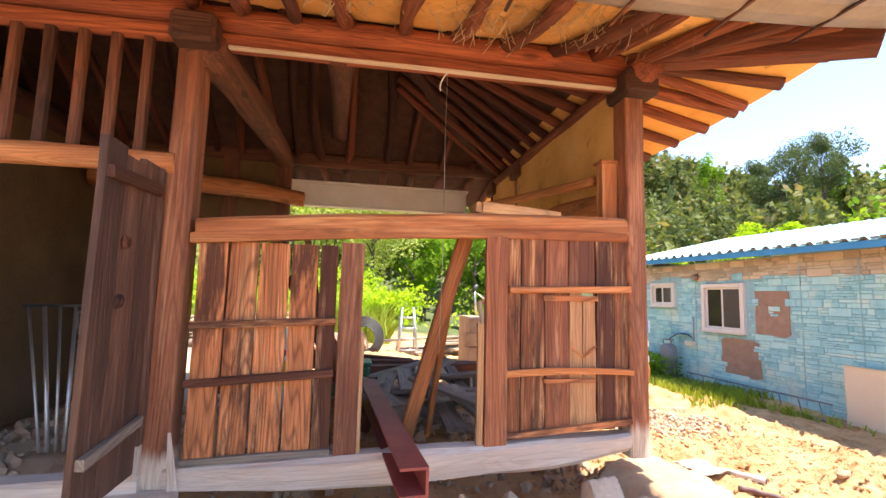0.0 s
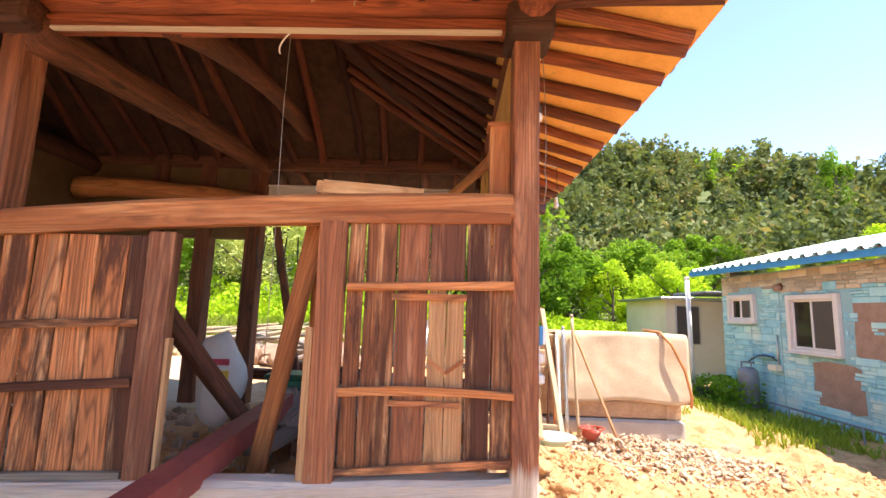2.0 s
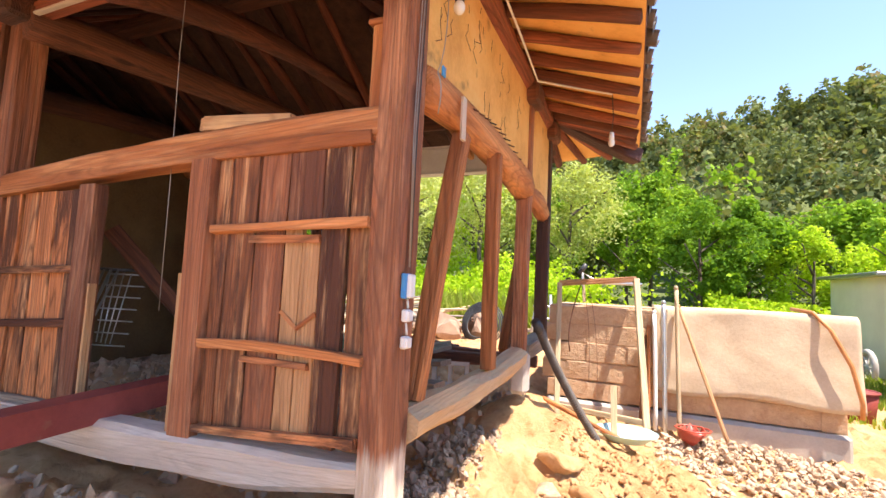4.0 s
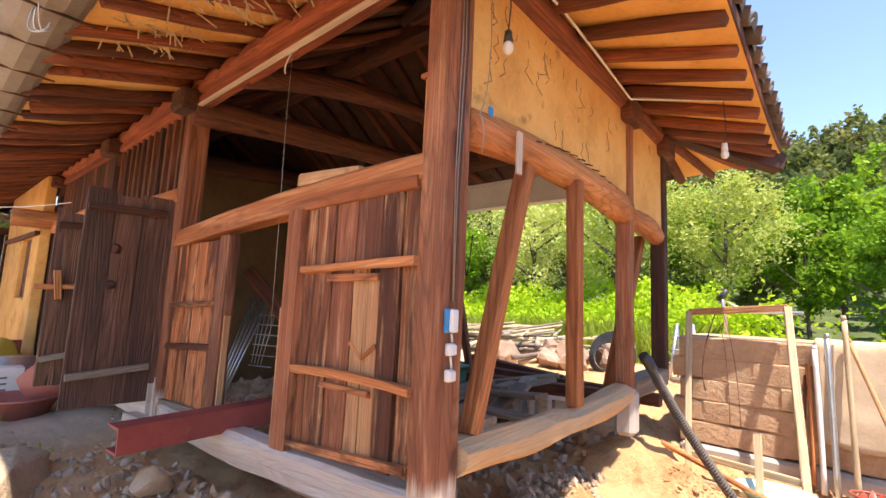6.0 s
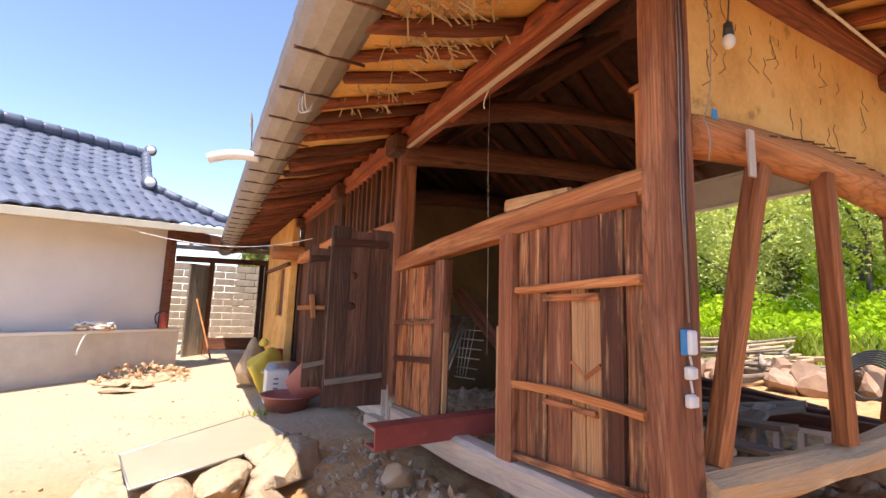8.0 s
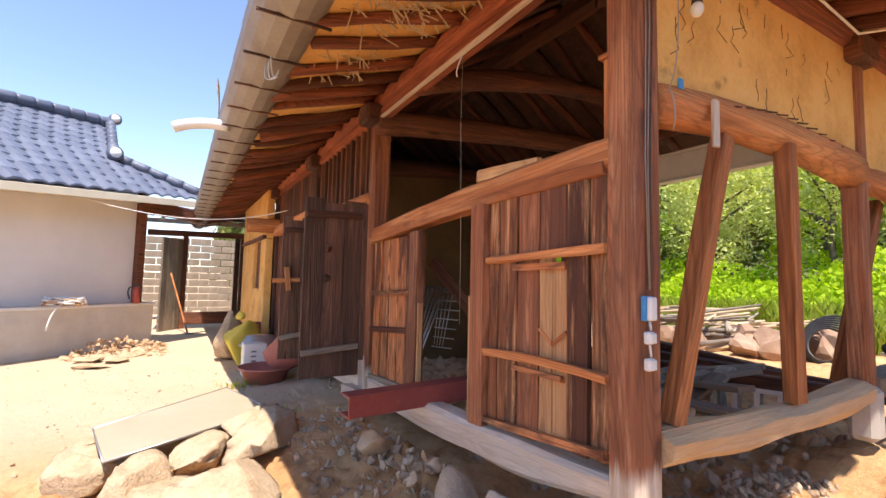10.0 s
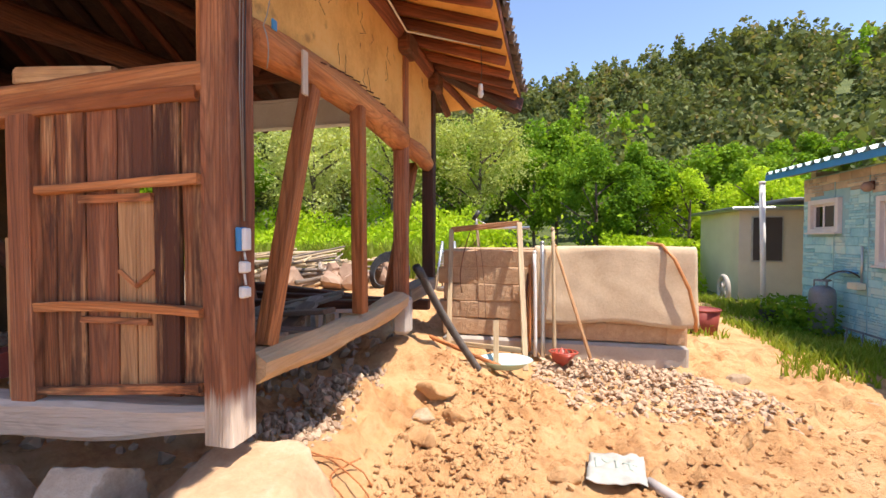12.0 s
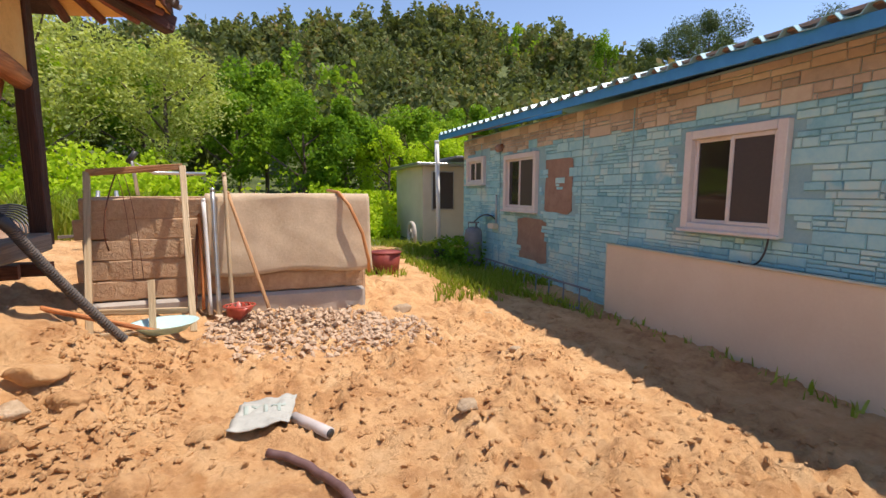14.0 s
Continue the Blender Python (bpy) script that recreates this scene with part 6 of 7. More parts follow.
for r, z in ((0.14, -0.12), (0.17, -0.1), (0.17, 0.5), (0.155, 0.58), (0.09, 0.63), (0.04, 0.64)):
    ring = [bm.verts.new((6.82 + r * math.cos(a), 9.15 + r * math.sin(a), z)) for a in [2 * math.pi * j / 20 for j in range(20)]]
    if prev:
        for j in range(20):
            bm.faces.new((prev[j], prev[(j + 1) % 20], ring[(j + 1) % 20], ring[j]))
    prev = ring
bm.faces.new(prev)
smooth(part("body", bm, M_TANK, tank))
tube("collar", [(6.82 + 0.1 * math.cos(a), 9.15 + 0.1 * math.sin(a), 0.72) for a in [j * math.pi / 8 for j in range(16)]], 0.012, M_TANK, tank, cyc=True)
for a in (0.5, 2.6, 4.7):
    tube("collar_post", [(6.82 + 0.1 * math.cos(a), 9.15 + 0.1 * math.sin(a), 0.6), (6.82 + 0.1 * math.cos(a), 9.15 + 0.1 * math.sin(a), 0.72)], 0.01, M_TANK, tank)
tube("hose", bend((6.82, 9.15, 0.72), (6.9, 8.8, 1.0), (7.08, 8.75, 0.8), 8), 0.012, M_BLACKRUB, tank)
shelf = thing("wall_shelf", (7.03, 9.0, 0.8), "small bright blue shelf with a tap on the wall", "shelf")
part("board", box_bm(0.14, 0.4, 0.02, 0.004, (7.02, 9.0, 0.86)), M_BLUEEDGE, shelf)
tube("tap_pipe", [(7.06, 8.68, 0.7), (7.06, 8.68, 1.25)], 0.016, M_STEEL, shelf)
part("tray", box_bm(0.12, 0.22, 0.1, 0.01, (7.02, 8.72, 0.68)), M_CREAM, shelf)
wl = thing("wall_lamp", (7.05, 8.54, 2.07), "small round brown outdoor wall lamp", "wall lamp")
bm = bmesh.new()
bmesh.ops.create_uvsphere(bm, u_segments=12, v_segments=8, radius=0.07, matrix=Matrix.Translation((7.02, 8.54, 2.07)))
smooth(part("shade", bm, M_BROWNBARE, wl))
part("base_plate", box_bm(0.04, 0.08, 0.12, 0.006, (7.07, 8.54, 2.09)), M_DARK, wl)
wire = thing("window_cable", (7.06, 3.75, 0.8), "thin black cable looping from the window", "cable")
tube("cable", bend((7.05, 3.72, 0.93), (7.04, 3.74, 0.6), (7.03, 3.95, 0.7), 10), 0.008, M_BLACKRUB, wire)
lattice = thing("steel_lattice", (6.9, 7, -0.15), "rusty steel lattice girder lying along the wall", "lattice girder")
tube("rail", [(6.75, 8.5, 0.12), (6.78, 5.6, 0.12)], 0.014, M_TANK, lattice)
tube("rail", [(6.62, 8.5, -0.1), (6.65, 5.6, -0.1)], 0.014, M_TANK, lattice)
for k in range(9):
    y = 8.4 - k * 0.33
    tube("web", [(6.75, y, 0.12), (6.63, y - 0.16, -0.1)], 0.01, M_TANK, lattice)
pipe = thing("white_post_pipe", (6.72, 11.0, -0.1), "tall white plastic pipe standing at the house corner", "pipe")
tube("pipe", [(6.8, 11.05, -0.2), (6.74, 11.05, 2.4)], 0.05, M_WHITE, pipe, sides=5)
tube("cap", [(6.74, 11.05, 2.4), (6.74, 11.05, 2.45)], 0.058, M_WHITE, pipe, sides=5)
bucket = thing("black_basin", (6.5, 9.7, -0.1), "black rubber basin in the weeds", "basin")
bm = bmesh.new()
prev = None
for r, z in ((0.16, -0.15), (0.22, 0.1), (0.24, 0.11), (0.2, 0.09), (0.14, -0.1)):
    ring = [bm.verts.new((6.5 + r * math.cos(a), 9.9 + r * math.sin(a), z)) for a in [2 * math.pi * j / 18 for j in range(18)]]
    if prev:
        for j in range(18):
            bm.faces.new((prev[j], prev[(j + 1) % 18], ring[(j + 1) % 18], ring[j]))
    prev = ring
bm.faces.new(prev)
smooth(part("bowl", bm, M_BLACKRUB, bucket))
drum = thing("rusty_pot", (5.1, 9.6, 0), "rusty brown iron pot in the grass", "pot")
bm = bmesh.new()
bmesh.ops.create_cone(bm, cap_ends=True, segments=18, radius1=0.2, radius2=0.24, depth=0.34, matrix=Matrix.Translation((4.9, 8.3, 0.17)))
smooth(part("pot", bm, M_REDSTEEL, drum))
tube("rim", [(4.9 + 0.245 * math.cos(a), 8.3 + 0.245 * math.sin(a), 0.34) for a in [j * math.pi / 8 for j in range(16)]], 0.012, M_REDSTEEL, drum, cyc=True)

annex = thing("cream_annex", (8, 13.5, -0.1), "low cream shed behind the blue house", "shed", kind="structure")
part("wall", box_bm(3.4, 2.6, 2.1, 0.0, (8.47, 13.5, 0.9)), M_CREAM, annex)
part("roof", box_bm(3.8, 3.0, 0.07, 0.01, (8.45, 13.45, 1.99)), M_STEEL, annex)
part("roof", box_bm(3.0, 1.6, 0.06, 0.01, (8.9, 12.3, 2.14)), M_TANK, annex)
part("window_frame", box_bm(0.6, 0.05, 0.98, 0.005, (7.3, 12.19, 1.34)), M_STEEL, annex)
part("window", box_bm(0.54, 0.05, 0.92, 0.0, (7.3, 12.175, 1.34)), M_SCREEN, annex, "dark screened window")
wheel = thing("cartwheel", (6.4, 12.2, 0.1), "pale old cart wheel leaning by the shed", "wheel")
tube("tyre", [(6.45, 12.1 + 0.28 * math.cos(a), 0.25 + 0.28 * math.sin(a)) for a in [j * math.pi / 10 for j in range(20)]], 0.05, M_CONC, wheel, cyc=True)
for k in range(4):
    a = k * math.pi / 4
    tube("spoke", [(6.45, 12.1 - 0.26 * math.cos(a), 0.25 - 0.26 * math.sin(a)), (6.45, 12.1 + 0.26 * math.cos(a), 0.25 + 0.26 * math.sin(a))], 0.015, M_CONC, wheel)

# ---- white house across the yard ----
WD = Vector((-0.673, 0.738, 0))
WN = Vector((0.738, 0.673, 0))
W0 = Vector((-7.7, 0.65, 0))
ang = math.degrees(math.atan2(WD.y, WD.x))


def wm(along, out, z):
    """A pose on the white house's front: x along the wall towards the gate, y inwards."""
    return Matrix.Translation(W0 + WD * along + WN * out + Vector((0, 0, z))) @ pose(0, 0, 0, 0, 0, ang)


M_PLINTH = mottled("pale_plinth_concrete", [(0.3, (0.5, 0.46, 0.41)), (0.7, (0.66, 0.62, 0.56))], 3, rough=0.9, bump_s=0.3)
wh = thing("white_house", W0, "white walled house with a dark blue tiled roof", "house", kind="structure")
part("wall", box_bm(8, 0.2, 2.2, 0.0, (-4.1, 0.1, 0)), M_LIME, wh, "", wm(0, -0.25, 1.9))
part("end_wall", box_bm(0.2, 5, 2.3, 0.0, (-0.2, 2.6, 0)), M_LIME, wh, "", wm(0, -0.25, 1.95))
part("foundation", box_bm(8.2, 0.6, 0.85, 0.02, (-4.0, 0.3, 0)), M_PLINTH, wh, "bare concrete plinth", wm(0, 0, 0.5))
part("plinth_edge", box_bm(8.2, 0.62, 0.05, 0.01, (-4.0, 0.3, 0)), M_LIME, wh, "", wm(0, 0.02, 0.9))
part("corner_post", box_bm(0.14, 0.14, 2.2, 0.01, (-0.12, -0.02, 0)), M_DARK, wh, "dark corner post", wm(0, -0.22, 1.95))
part("eave_board", box_bm(9, 0.04, 0.12, 0.005, (-4.0, 0, 0)), M_CREAM, wh, "cream eave board", wm(0.35, 0.6, 2.86) @ pose(0, 0, 0, 0, -5, 0))
part("soffit", box_bm(8.8, 0.8, 0.03, 0.0, (-4.1, 0.4, 0)), M_BEIGE, wh, "", wm(0.3, 0.58, 2.88) @ pose(0, 0, 0, 0, -5, 0))
part("eave_lintel", box_bm(1.4, 0.12, 0.25, 0.01, (0, 0, 0)), M_DARK, wh, "", wm(0.5, -0.1, 2.75))
# tile rows up the slope, hipped towards the gate
for r in range(13):
    up, inn = 2.93 + r * 0.14, 0.62 - r * 0.225
    n = 30 - r
    V, F = [], []
    for c in range(n):
        a0 = (0.62 - r * 0.2 if r < 6 else -0.4 + (r - 5) * 0.13) - c * 0.26
        cols = [(a0 - 0.26, 0.0), (a0 - 0.17, 0.035), (a0 - 0.09, 0.035), (a0, 0.0)]
        o = len(V)
        for a, h in cols:
            V += [(a, -0.0, h), (a, 0.25, h + 0.155), (a, 0.0, h - 0.03)]
        for q in range(3):
            i, j = o + q * 3, o + q * 3 + 3
            F += [(i, j, j + 1, i + 1), (i + 2, j + 2, j, i)]
    ob = new("tile_row", mesh_from("tile_row", V, F, M_BLUETILE))
    ob.matrix_basis = wm(0, inn, up) @ pose(0, 0, 0, 0, -5, 0)
    ob.parent = wh
    ob.matrix_parent_inverse = wh.matrix_basis.inverted()
for a, b, r in ((wm(0.7, 0.72, 3.02).translation, wm(-0.5, -0.55, 3.68).translation, 0.08), (wm(-0.5, -0.55, 3.68).translation, wm(0.5, -2.1, 4.78).translation, 0.09), (wm(0.55, -2.15, 4.8).translation, wm(-8.5, -2.15, 4.05).translation, 0.11)):
    a, b = Vector(a), Vector(b)
    n = int((b - a).length / 0.3)
    for k in range(n):
        log("ridge_tile", a.lerp(b, k / n), a.lerp(b, (k + 1.06) / n), r * 1.12, r * 0.95, M_BLUETILE, wh, rough=0, sides=10)
for p, s in ((wm(0.78, 0.78, 3.06).translation, 0.12), (wm(-0.55, -0.45, 3.7).translation, 0.14), (wm(0.6, -2.1, 4.9).translation, 0.13)):
    p = Vector(p)
    log("ridge_end", p, p + Vector((0.09, 0.02, 0)), s, s * 0.9, M_BLUETILE, wh, "round glazed ridge end tile", rough=0, sides=16)
    log("ridge_rim", p + Vector((0.08, 0.02, 0)), p + Vector((0.11, 0.025, 0)), s * 0.7, s * 0.6, M_LIME, wh, "pale ornament disc", rough=0, sides=16)
part("roof_back", box_bm(8, 0.06, 3.2, 0.0, (-4.6, 0.0, 0)), M_BLUETILE, wh, "", wm(0.5, -3.4, 3.7) @ pose(0, 0, 0, -58, 0, 0))
ext = thing("fire_extinguisher", wm(-0.4, 0.12, 0.93).translation, "red fire extinguisher on the plinth", "fire extinguisher")
ep = wm(-0.4, 0.15, 0.93).translation
bm = bmesh.new()
bmesh.ops.create_cone(bm, cap_ends=True, segments=14, radius1=0.06, radius2=0.06, depth=0.26, matrix=Matrix.Translation(ep + Vector((0, 0, 0.13))))
bmesh.ops.create_cone(bm, cap_ends=True, segments=14, radius1=0.06, radius2=0.02, depth=0.05, matrix=Matrix.Translation(ep + Vector((0, 0, 0.285))))
smooth(part("body", bm, M_REDP, ext))
tube("hose", bend(ep + Vector((0, 0, 0.31)), ep + Vector((-0.05, -0.2, 0.32)), ep + Vector((0.02, -0.1, 0.08)), 8), 0.012, M_BLACKRUB, ext)
part("lever", box_bm(0.04, 0.1, 0.03, 0.004, ep + Vector((0, 0, 0.325))), M_BLACKRUB, ext)
rp = wm(-1.62, 0.2, 0.93).translation
rope = thing("rope_heap", rp, "heap of pale rope on the plinth", "rope")
for k in range(9):
    tube("strand", [rp + Vector((0.16 * math.cos(a + k) * RNG.uniform(0.7, 1.2) + 0.04 * math.sin(3 * a), 0.26 * math.sin(a + k) * RNG.uniform(0.8, 1.1), 0.03 + 0.012 * k + 0.015 * math.sin(5 * a))) for a in [j * math.pi / 7 for j in range(12)]], 0.014, M_PALE_BOARD if k % 3 == 0 else M_LIME, rope)
tube("strand", bend(rp + Vector((0.1, 0, 0.05)), rp + Vector((0.3, -0.1, 0.0)), rp + Vector((0.3, -0.15, -0.35)), 8), 0.012, M_LIME, rope)
line = thing("washing_line", (-5, 1.5, 2.6), "thin pale line strung across the yard", "line")
tube("line", bend(wm(-1.6, -0.1, 2.75).translation, (-5.8, 1.3, 2.15), (-3.6, 2.3, 2.35), 14), 0.006, M_WHITE, line)
for k, (a, o) in enumerate(((-1.4, 0.75), (-1.75, 0.95), (-1.1, 0.95), (-1.5, 1.2), (-2.0, 1.3))):
    p = wm(a, o, 0).translation
    ob = part("flat_stone", rock_bm(0.5, 0.3, 0.07, k * 3.3, 2, 0.3, turn=k * 1.1), M_PALEROCK, None, "", Matrix.Translation((p.x, p.y, ground_z(p.x, p.y) + 0.03 + 0.03 * (k % 2))))
    tagged(ob, "flat grey paving stone lying before the plinth", "stone", "flat stones before the plinth")
p = wm(-0.6, 0.45, 0).translation
scatter("soil_heap", "heap of sandy soil and stones at the plinth's foot", M_WARMROCK, [(p.x - 0.6, p.x + 0.9, p.y - 0.9, p.y + 0.5, 0.25)], 380, 0.03, 0.14, 9, 0.6, "soil heap")

# ---- gate ----
GXP = -10.5
gate = thing("courtyard_gate", (GXP, 1.8, 0.15), "old dark timber gateway with an open plank leaf", "gate", kind="structure")
timber("gate_post", (GXP, 1.22, 0.1), (GXP, 1.22, 2.5), 0.12, 0.12, M_DARK, gate)
timber("gate_post", (GXP, 2.42, 0.1), (GXP, 2.42, 2.5), 0.12, 0.12, M_DARK, gate)
timber("gate_beam", (GXP, 0.4, 2.5), (GXP, 3.3, 2.55), 0.14, 0.14, M_DARK, gate)
timber("threshold", (GXP, 1.2, 0.4), (GXP, 2.45, 0.4), 0.15, 0.3, M_DARK, gate)
for i in range(4):
    timber("plank", (GXP + 0.15 + 0.17 * i, 1.1 - 0.1 * i, 0.15), (GXP + 0.15 + 0.17 * i, 1.1 - 0.1 * i, 2.35), 0.2, 0.05, M_GREYWOOD, gate, up=(0.5, 0.86, 0))
timber("latch", (GXP + 0.45, 0.85, 1.3), (GXP + 0.7, 0.75, 1.3), 0.05, 0.06, M_NEWWOOD, gate)
part("side_wall", box_bm(0.2, 0.9, 2.3, 0.0, (GXP, 2.95, 1.3)), M_DARK, gate)
timber("rafter", (GXP + 0.8, 0.4, 2.72), (GXP + 0.8, 3.2, 2.75), 0.08, 0.1, M_GREYWOOD, gate)
for yy in (0.7, 1.3, 1.9, 2.5):
    timber("roof_joist", (GXP + 0.9, yy, 2.74), (GXP - 0.7, yy, 2.98), 0.06, 0.08, M_GREYWOOD, gate)
bm = bmesh.new()
prev = None
for k in range(41):
    yy = 0.2 + k * 0.078
    a, b = bm.verts.new((GXP + 0.9, yy, 2.8 + 0.02 * (k % 2))), bm.verts.new((GXP - 0.8, yy, 3.1 + 0.02 * (k % 2)))
    if prev:
        bm.faces.new((prev[0], prev[1], b, a))
    prev = (a, b)
thicken(bm, 0.01)
part("roof_sheet", bm, M_STEEL, gate, "corrugated steel sheet")
hoe = thing("long_hoe", (-9.2, 1.2, 0.15), "wooden handled hoe leaning by the gate", "hoe")
log("handle", (-9.0, 1.35, 0.18), (-9.9, 0.95, 1.5), 0.02, 0.02, M_BRACE, hoe, rough=0.003)
part("blade", box_bm(0.2, 0.16, 0.03, 0.005, (-8.98, 1.38, 0.17)), M_TANK, hoe)
M_LANE = mottled("weathered_lane_block", [(0.3, (0.2, 0.155, 0.115)), (0.7, (0.36, 0.29, 0.22))], 4, rough=0.95, bump_s=0.8)
bs = thing("back_lane_wall", (-14, 2, 0), "grey block wall beyond the gate", "wall", kind="structure")
for r in range(11):
    for c in range(11):
        y0 = -1 + c * 0.6 + (0.3 if r % 2 else 0)
        timber("block", (-14, y0, 0.35 + r * 0.22), (-14, y0 + 0.58, 0.35 + r * 0.22), 0.2, 0.2, M_LANE, bs, rough=0.01, seg=2, chamfer=0.08)
for k in range(9):
    stone(RNG.uniform(-12.9, -12), RNG.uniform(0.8, 3), 0.5, 0.45, 0.4, M_ROCK, "grey field stone beyond the gate", 0.2, 2)

# ---- yard things by the house ----
stone(-5.2, 1.85, 0.5, 0.38, 0.75, M_PALEROCK, "tall pale boulder standing by the house", 0.15, 3, 4.4, 0.3, "boulder", "yard edge boulders")
M_PINKTUB = mottled("faded_red_plastic", [(0.3, (0.36, 0.11, 0.085)), (0.7, (0.5, 0.18, 0.14))], 5, rough=0.5, bump_s=0.05)


def basin(name, x, y, z, r, h, mat, label, tilt=(0, 0, 0)):
    b = thing(name, (x, y, z), label, "basin")
    bm = bmesh.new()
    prev = None
    for q, zz in ((r * 0.75, 0), (r, h), (r * 1.06, h), (r * 0.95, h * 0.95), (r * 0.7, 0.02)):
        ring = [bm.verts.new((q * math.cos(a), q * math.sin(a), zz)) for a in [2 * math.pi * j / 22 for j in range(22)]]
        if prev:
            for j in range(22):
                bm.faces.new((prev[j], prev[(j + 1) % 22], ring[(j + 1) % 22], ring[j]))
        else:
            bm.faces.new(ring[::-1])
        prev = ring
    bm.faces.new(prev)
    bmesh.ops.recalc_face_normals(bm, faces=bm.faces)
    smooth(part("bowl", bm, mat, b, "", Matrix.Translation((x, y, z)) @ pose(0, 0, 0, *tilt)))
    tube("rim", [Vector((x, y, z)) + (pose(0, 0, 0, *tilt) @ Vector((r * 1.05 * math.cos(a), r * 1.05 * math.sin(a), h))) for a in [2 * math.pi * j / 22 for j in range(22)]], 0.012, mat, b, cyc=True)
    return b


gz = ground_z(-3.3, 2.1)
basin("plastic_basin", -3.3, 2.08, gz, 0.3, 0.18, M_PINKTUB, "faded red plastic basin on the ground")
basin("plastic_basin", -3.35, 2.15, gz + 0.2, 0.24, 0.3, M_PINKTUB, "faded red plastic basin lying tilted in another", (-50, 20, 0))
basin("steel_basin", -4.0, 2.1, gz + 0.48, 0.24, 0.12, M_STEEL, "steel basin turned over on a box", (180, 0, 0))
cb = thing("white_carton", (-3.8, 2.0, gz), "white carton with a few dark marks", "box")
part("box", box_bm(0.25, 0.28, 0.42, 0.01, (-3.75, 2.0, gz + 0.21)), M_WHITE, cb)
for k in range(3):
    part("print_bar", box_bm(0.004, 0.06, 0.02, 0.0, (-3.622, 1.98, gz + 0.2 + 0.06 * k)), M_TANK, cb, "grey print")
ysack = thing("yellow_sack", (-4.75, 1.95, gz), "faded yellow sack beside the boulder", "sack")
smooth(part("sack", rock_bm(0.6, 0.5, 0.66, 8.2, 3, 0.25, at=(-4.75, 1.95, gz + 0.33)), M_YELLP, ysack))
smooth(part("tie", rock_bm(0.14, 0.12, 0.14, 1.2, 2, 0.25, at=(-4.75, 1.93, gz + 0.68)), M_YELLP, ysack))
bricks = thing("brick_stack", (-5.6, 2.2, gz), "two red bricks on the step by the wall", "bricks")
part("brick", box_bm(0.1, 0.2, 0.2, 0.006, (-5.3, 2.2, gz + 0.45)), M_REDSTEEL, bricks)
part("brick", box_bm(0.2, 0.1, 0.06, 0.006, (-5.2, 2.2, gz + 0.4)), M_REDSTEEL, bricks)
part("step", box_bm(1.2, 0.35, 0.34, 0.03, (-5.4, 2.28, gz + 0.17)), M_CONC, bricks)
glass = thing("clouded_sheet", (-1.7, 1.2, 0.25), "large clouded glass sheet lying on the yard stones", "sheet")
M_SHEET = mottled("clouded_glass", [(0.3, (0.36, 0.305, 0.21)), (0.7, (0.46, 0.4, 0.29))], 1.6, rough=0.4, bump_s=0.03)
q = [Vector(v) for v in ((-1.31, 0.63, 0.37), (-0.58, 0.77, 0.37), (-1.29, 1.8, 0.37), (-2.3, 1.56, 0.36))]
bm = bmesh.new()
bm.faces.new([bm.verts.new(v) for v in q])
thicken(bm, 0.012)
part("sheet", bm, M_SHEET, glass)
for a, b in zip(q, q[1:] + q[:1]):
    tube("edge", [a, b], 0.006, M_STEEL, glass, sides=1)

# ---- plants, woods ----
G = np.random.default_rng(11)


def quad_mesh(name, centres, sizes, mat, flat=0.0, narrow=0.6):
    """Many small leaf faces, each a bent-free diamond turned at random."""
    n = len(centres)
    u = G.normal(size=(n, 3))
    u[:, 2] *= 1 - flat
    u /= np.linalg.norm(u, axis=1)[:, None]
    w = G.normal(size=(n, 3))
    v = np.cross(u, w)
    v /= np.linalg.norm(v, axis=1)[:, None] + 1e-9
    s = np.asarray(sizes)[:, None] * 0.5
    P = np.stack([centres - u * s, centres - v * s * narrow, centres + u * s, centres + v * s * narrow], 1).reshape(-1, 3)
    me = bpy.data.meshes.new(name)
    me.vertices.add(4 * n)
    me.vertices.foreach_set("co", P.astype(np.float32).ravel())
    me.loops.add(4 * n)
    me.loops.foreach_set("vertex_index", np.arange(4 * n, dtype=np.int32))
    me.polygons.add(n)
    me.polygons.foreach_set("loop_start", np.arange(0, 4 * n, 4, dtype=np.int32))
    me.update(calc_edges=True)
    me.materials.append(mat)
    return me


def clumps(n, centre, radius, blobs, hollow=0.55):
    """Points gathered in uneven clumps inside an ellipsoid, thicker towards its skin."""
    c = G.normal(size=(blobs, 3))
    c /= np.linalg.norm(c, axis=1)[:, None]
    c *= (hollow + (1 - hollow) * G.random((blobs, 1))) * 0.85
    c[:, 2] = np.maximum(c[:, 2], -0.75)
    br = G.uniform(0.16, 0.42, blobs)
    pick = G.integers(0, blobs, n)
    d = G.normal(size=(n, 3))
    d /= np.linalg.norm(d, axis=1)[:, None]
    p = c[pick] + d * (br[pick] * G.random(n) ** 0.4)[:, None]
    return np.asarray(centre) + p * np.asarray(radius)


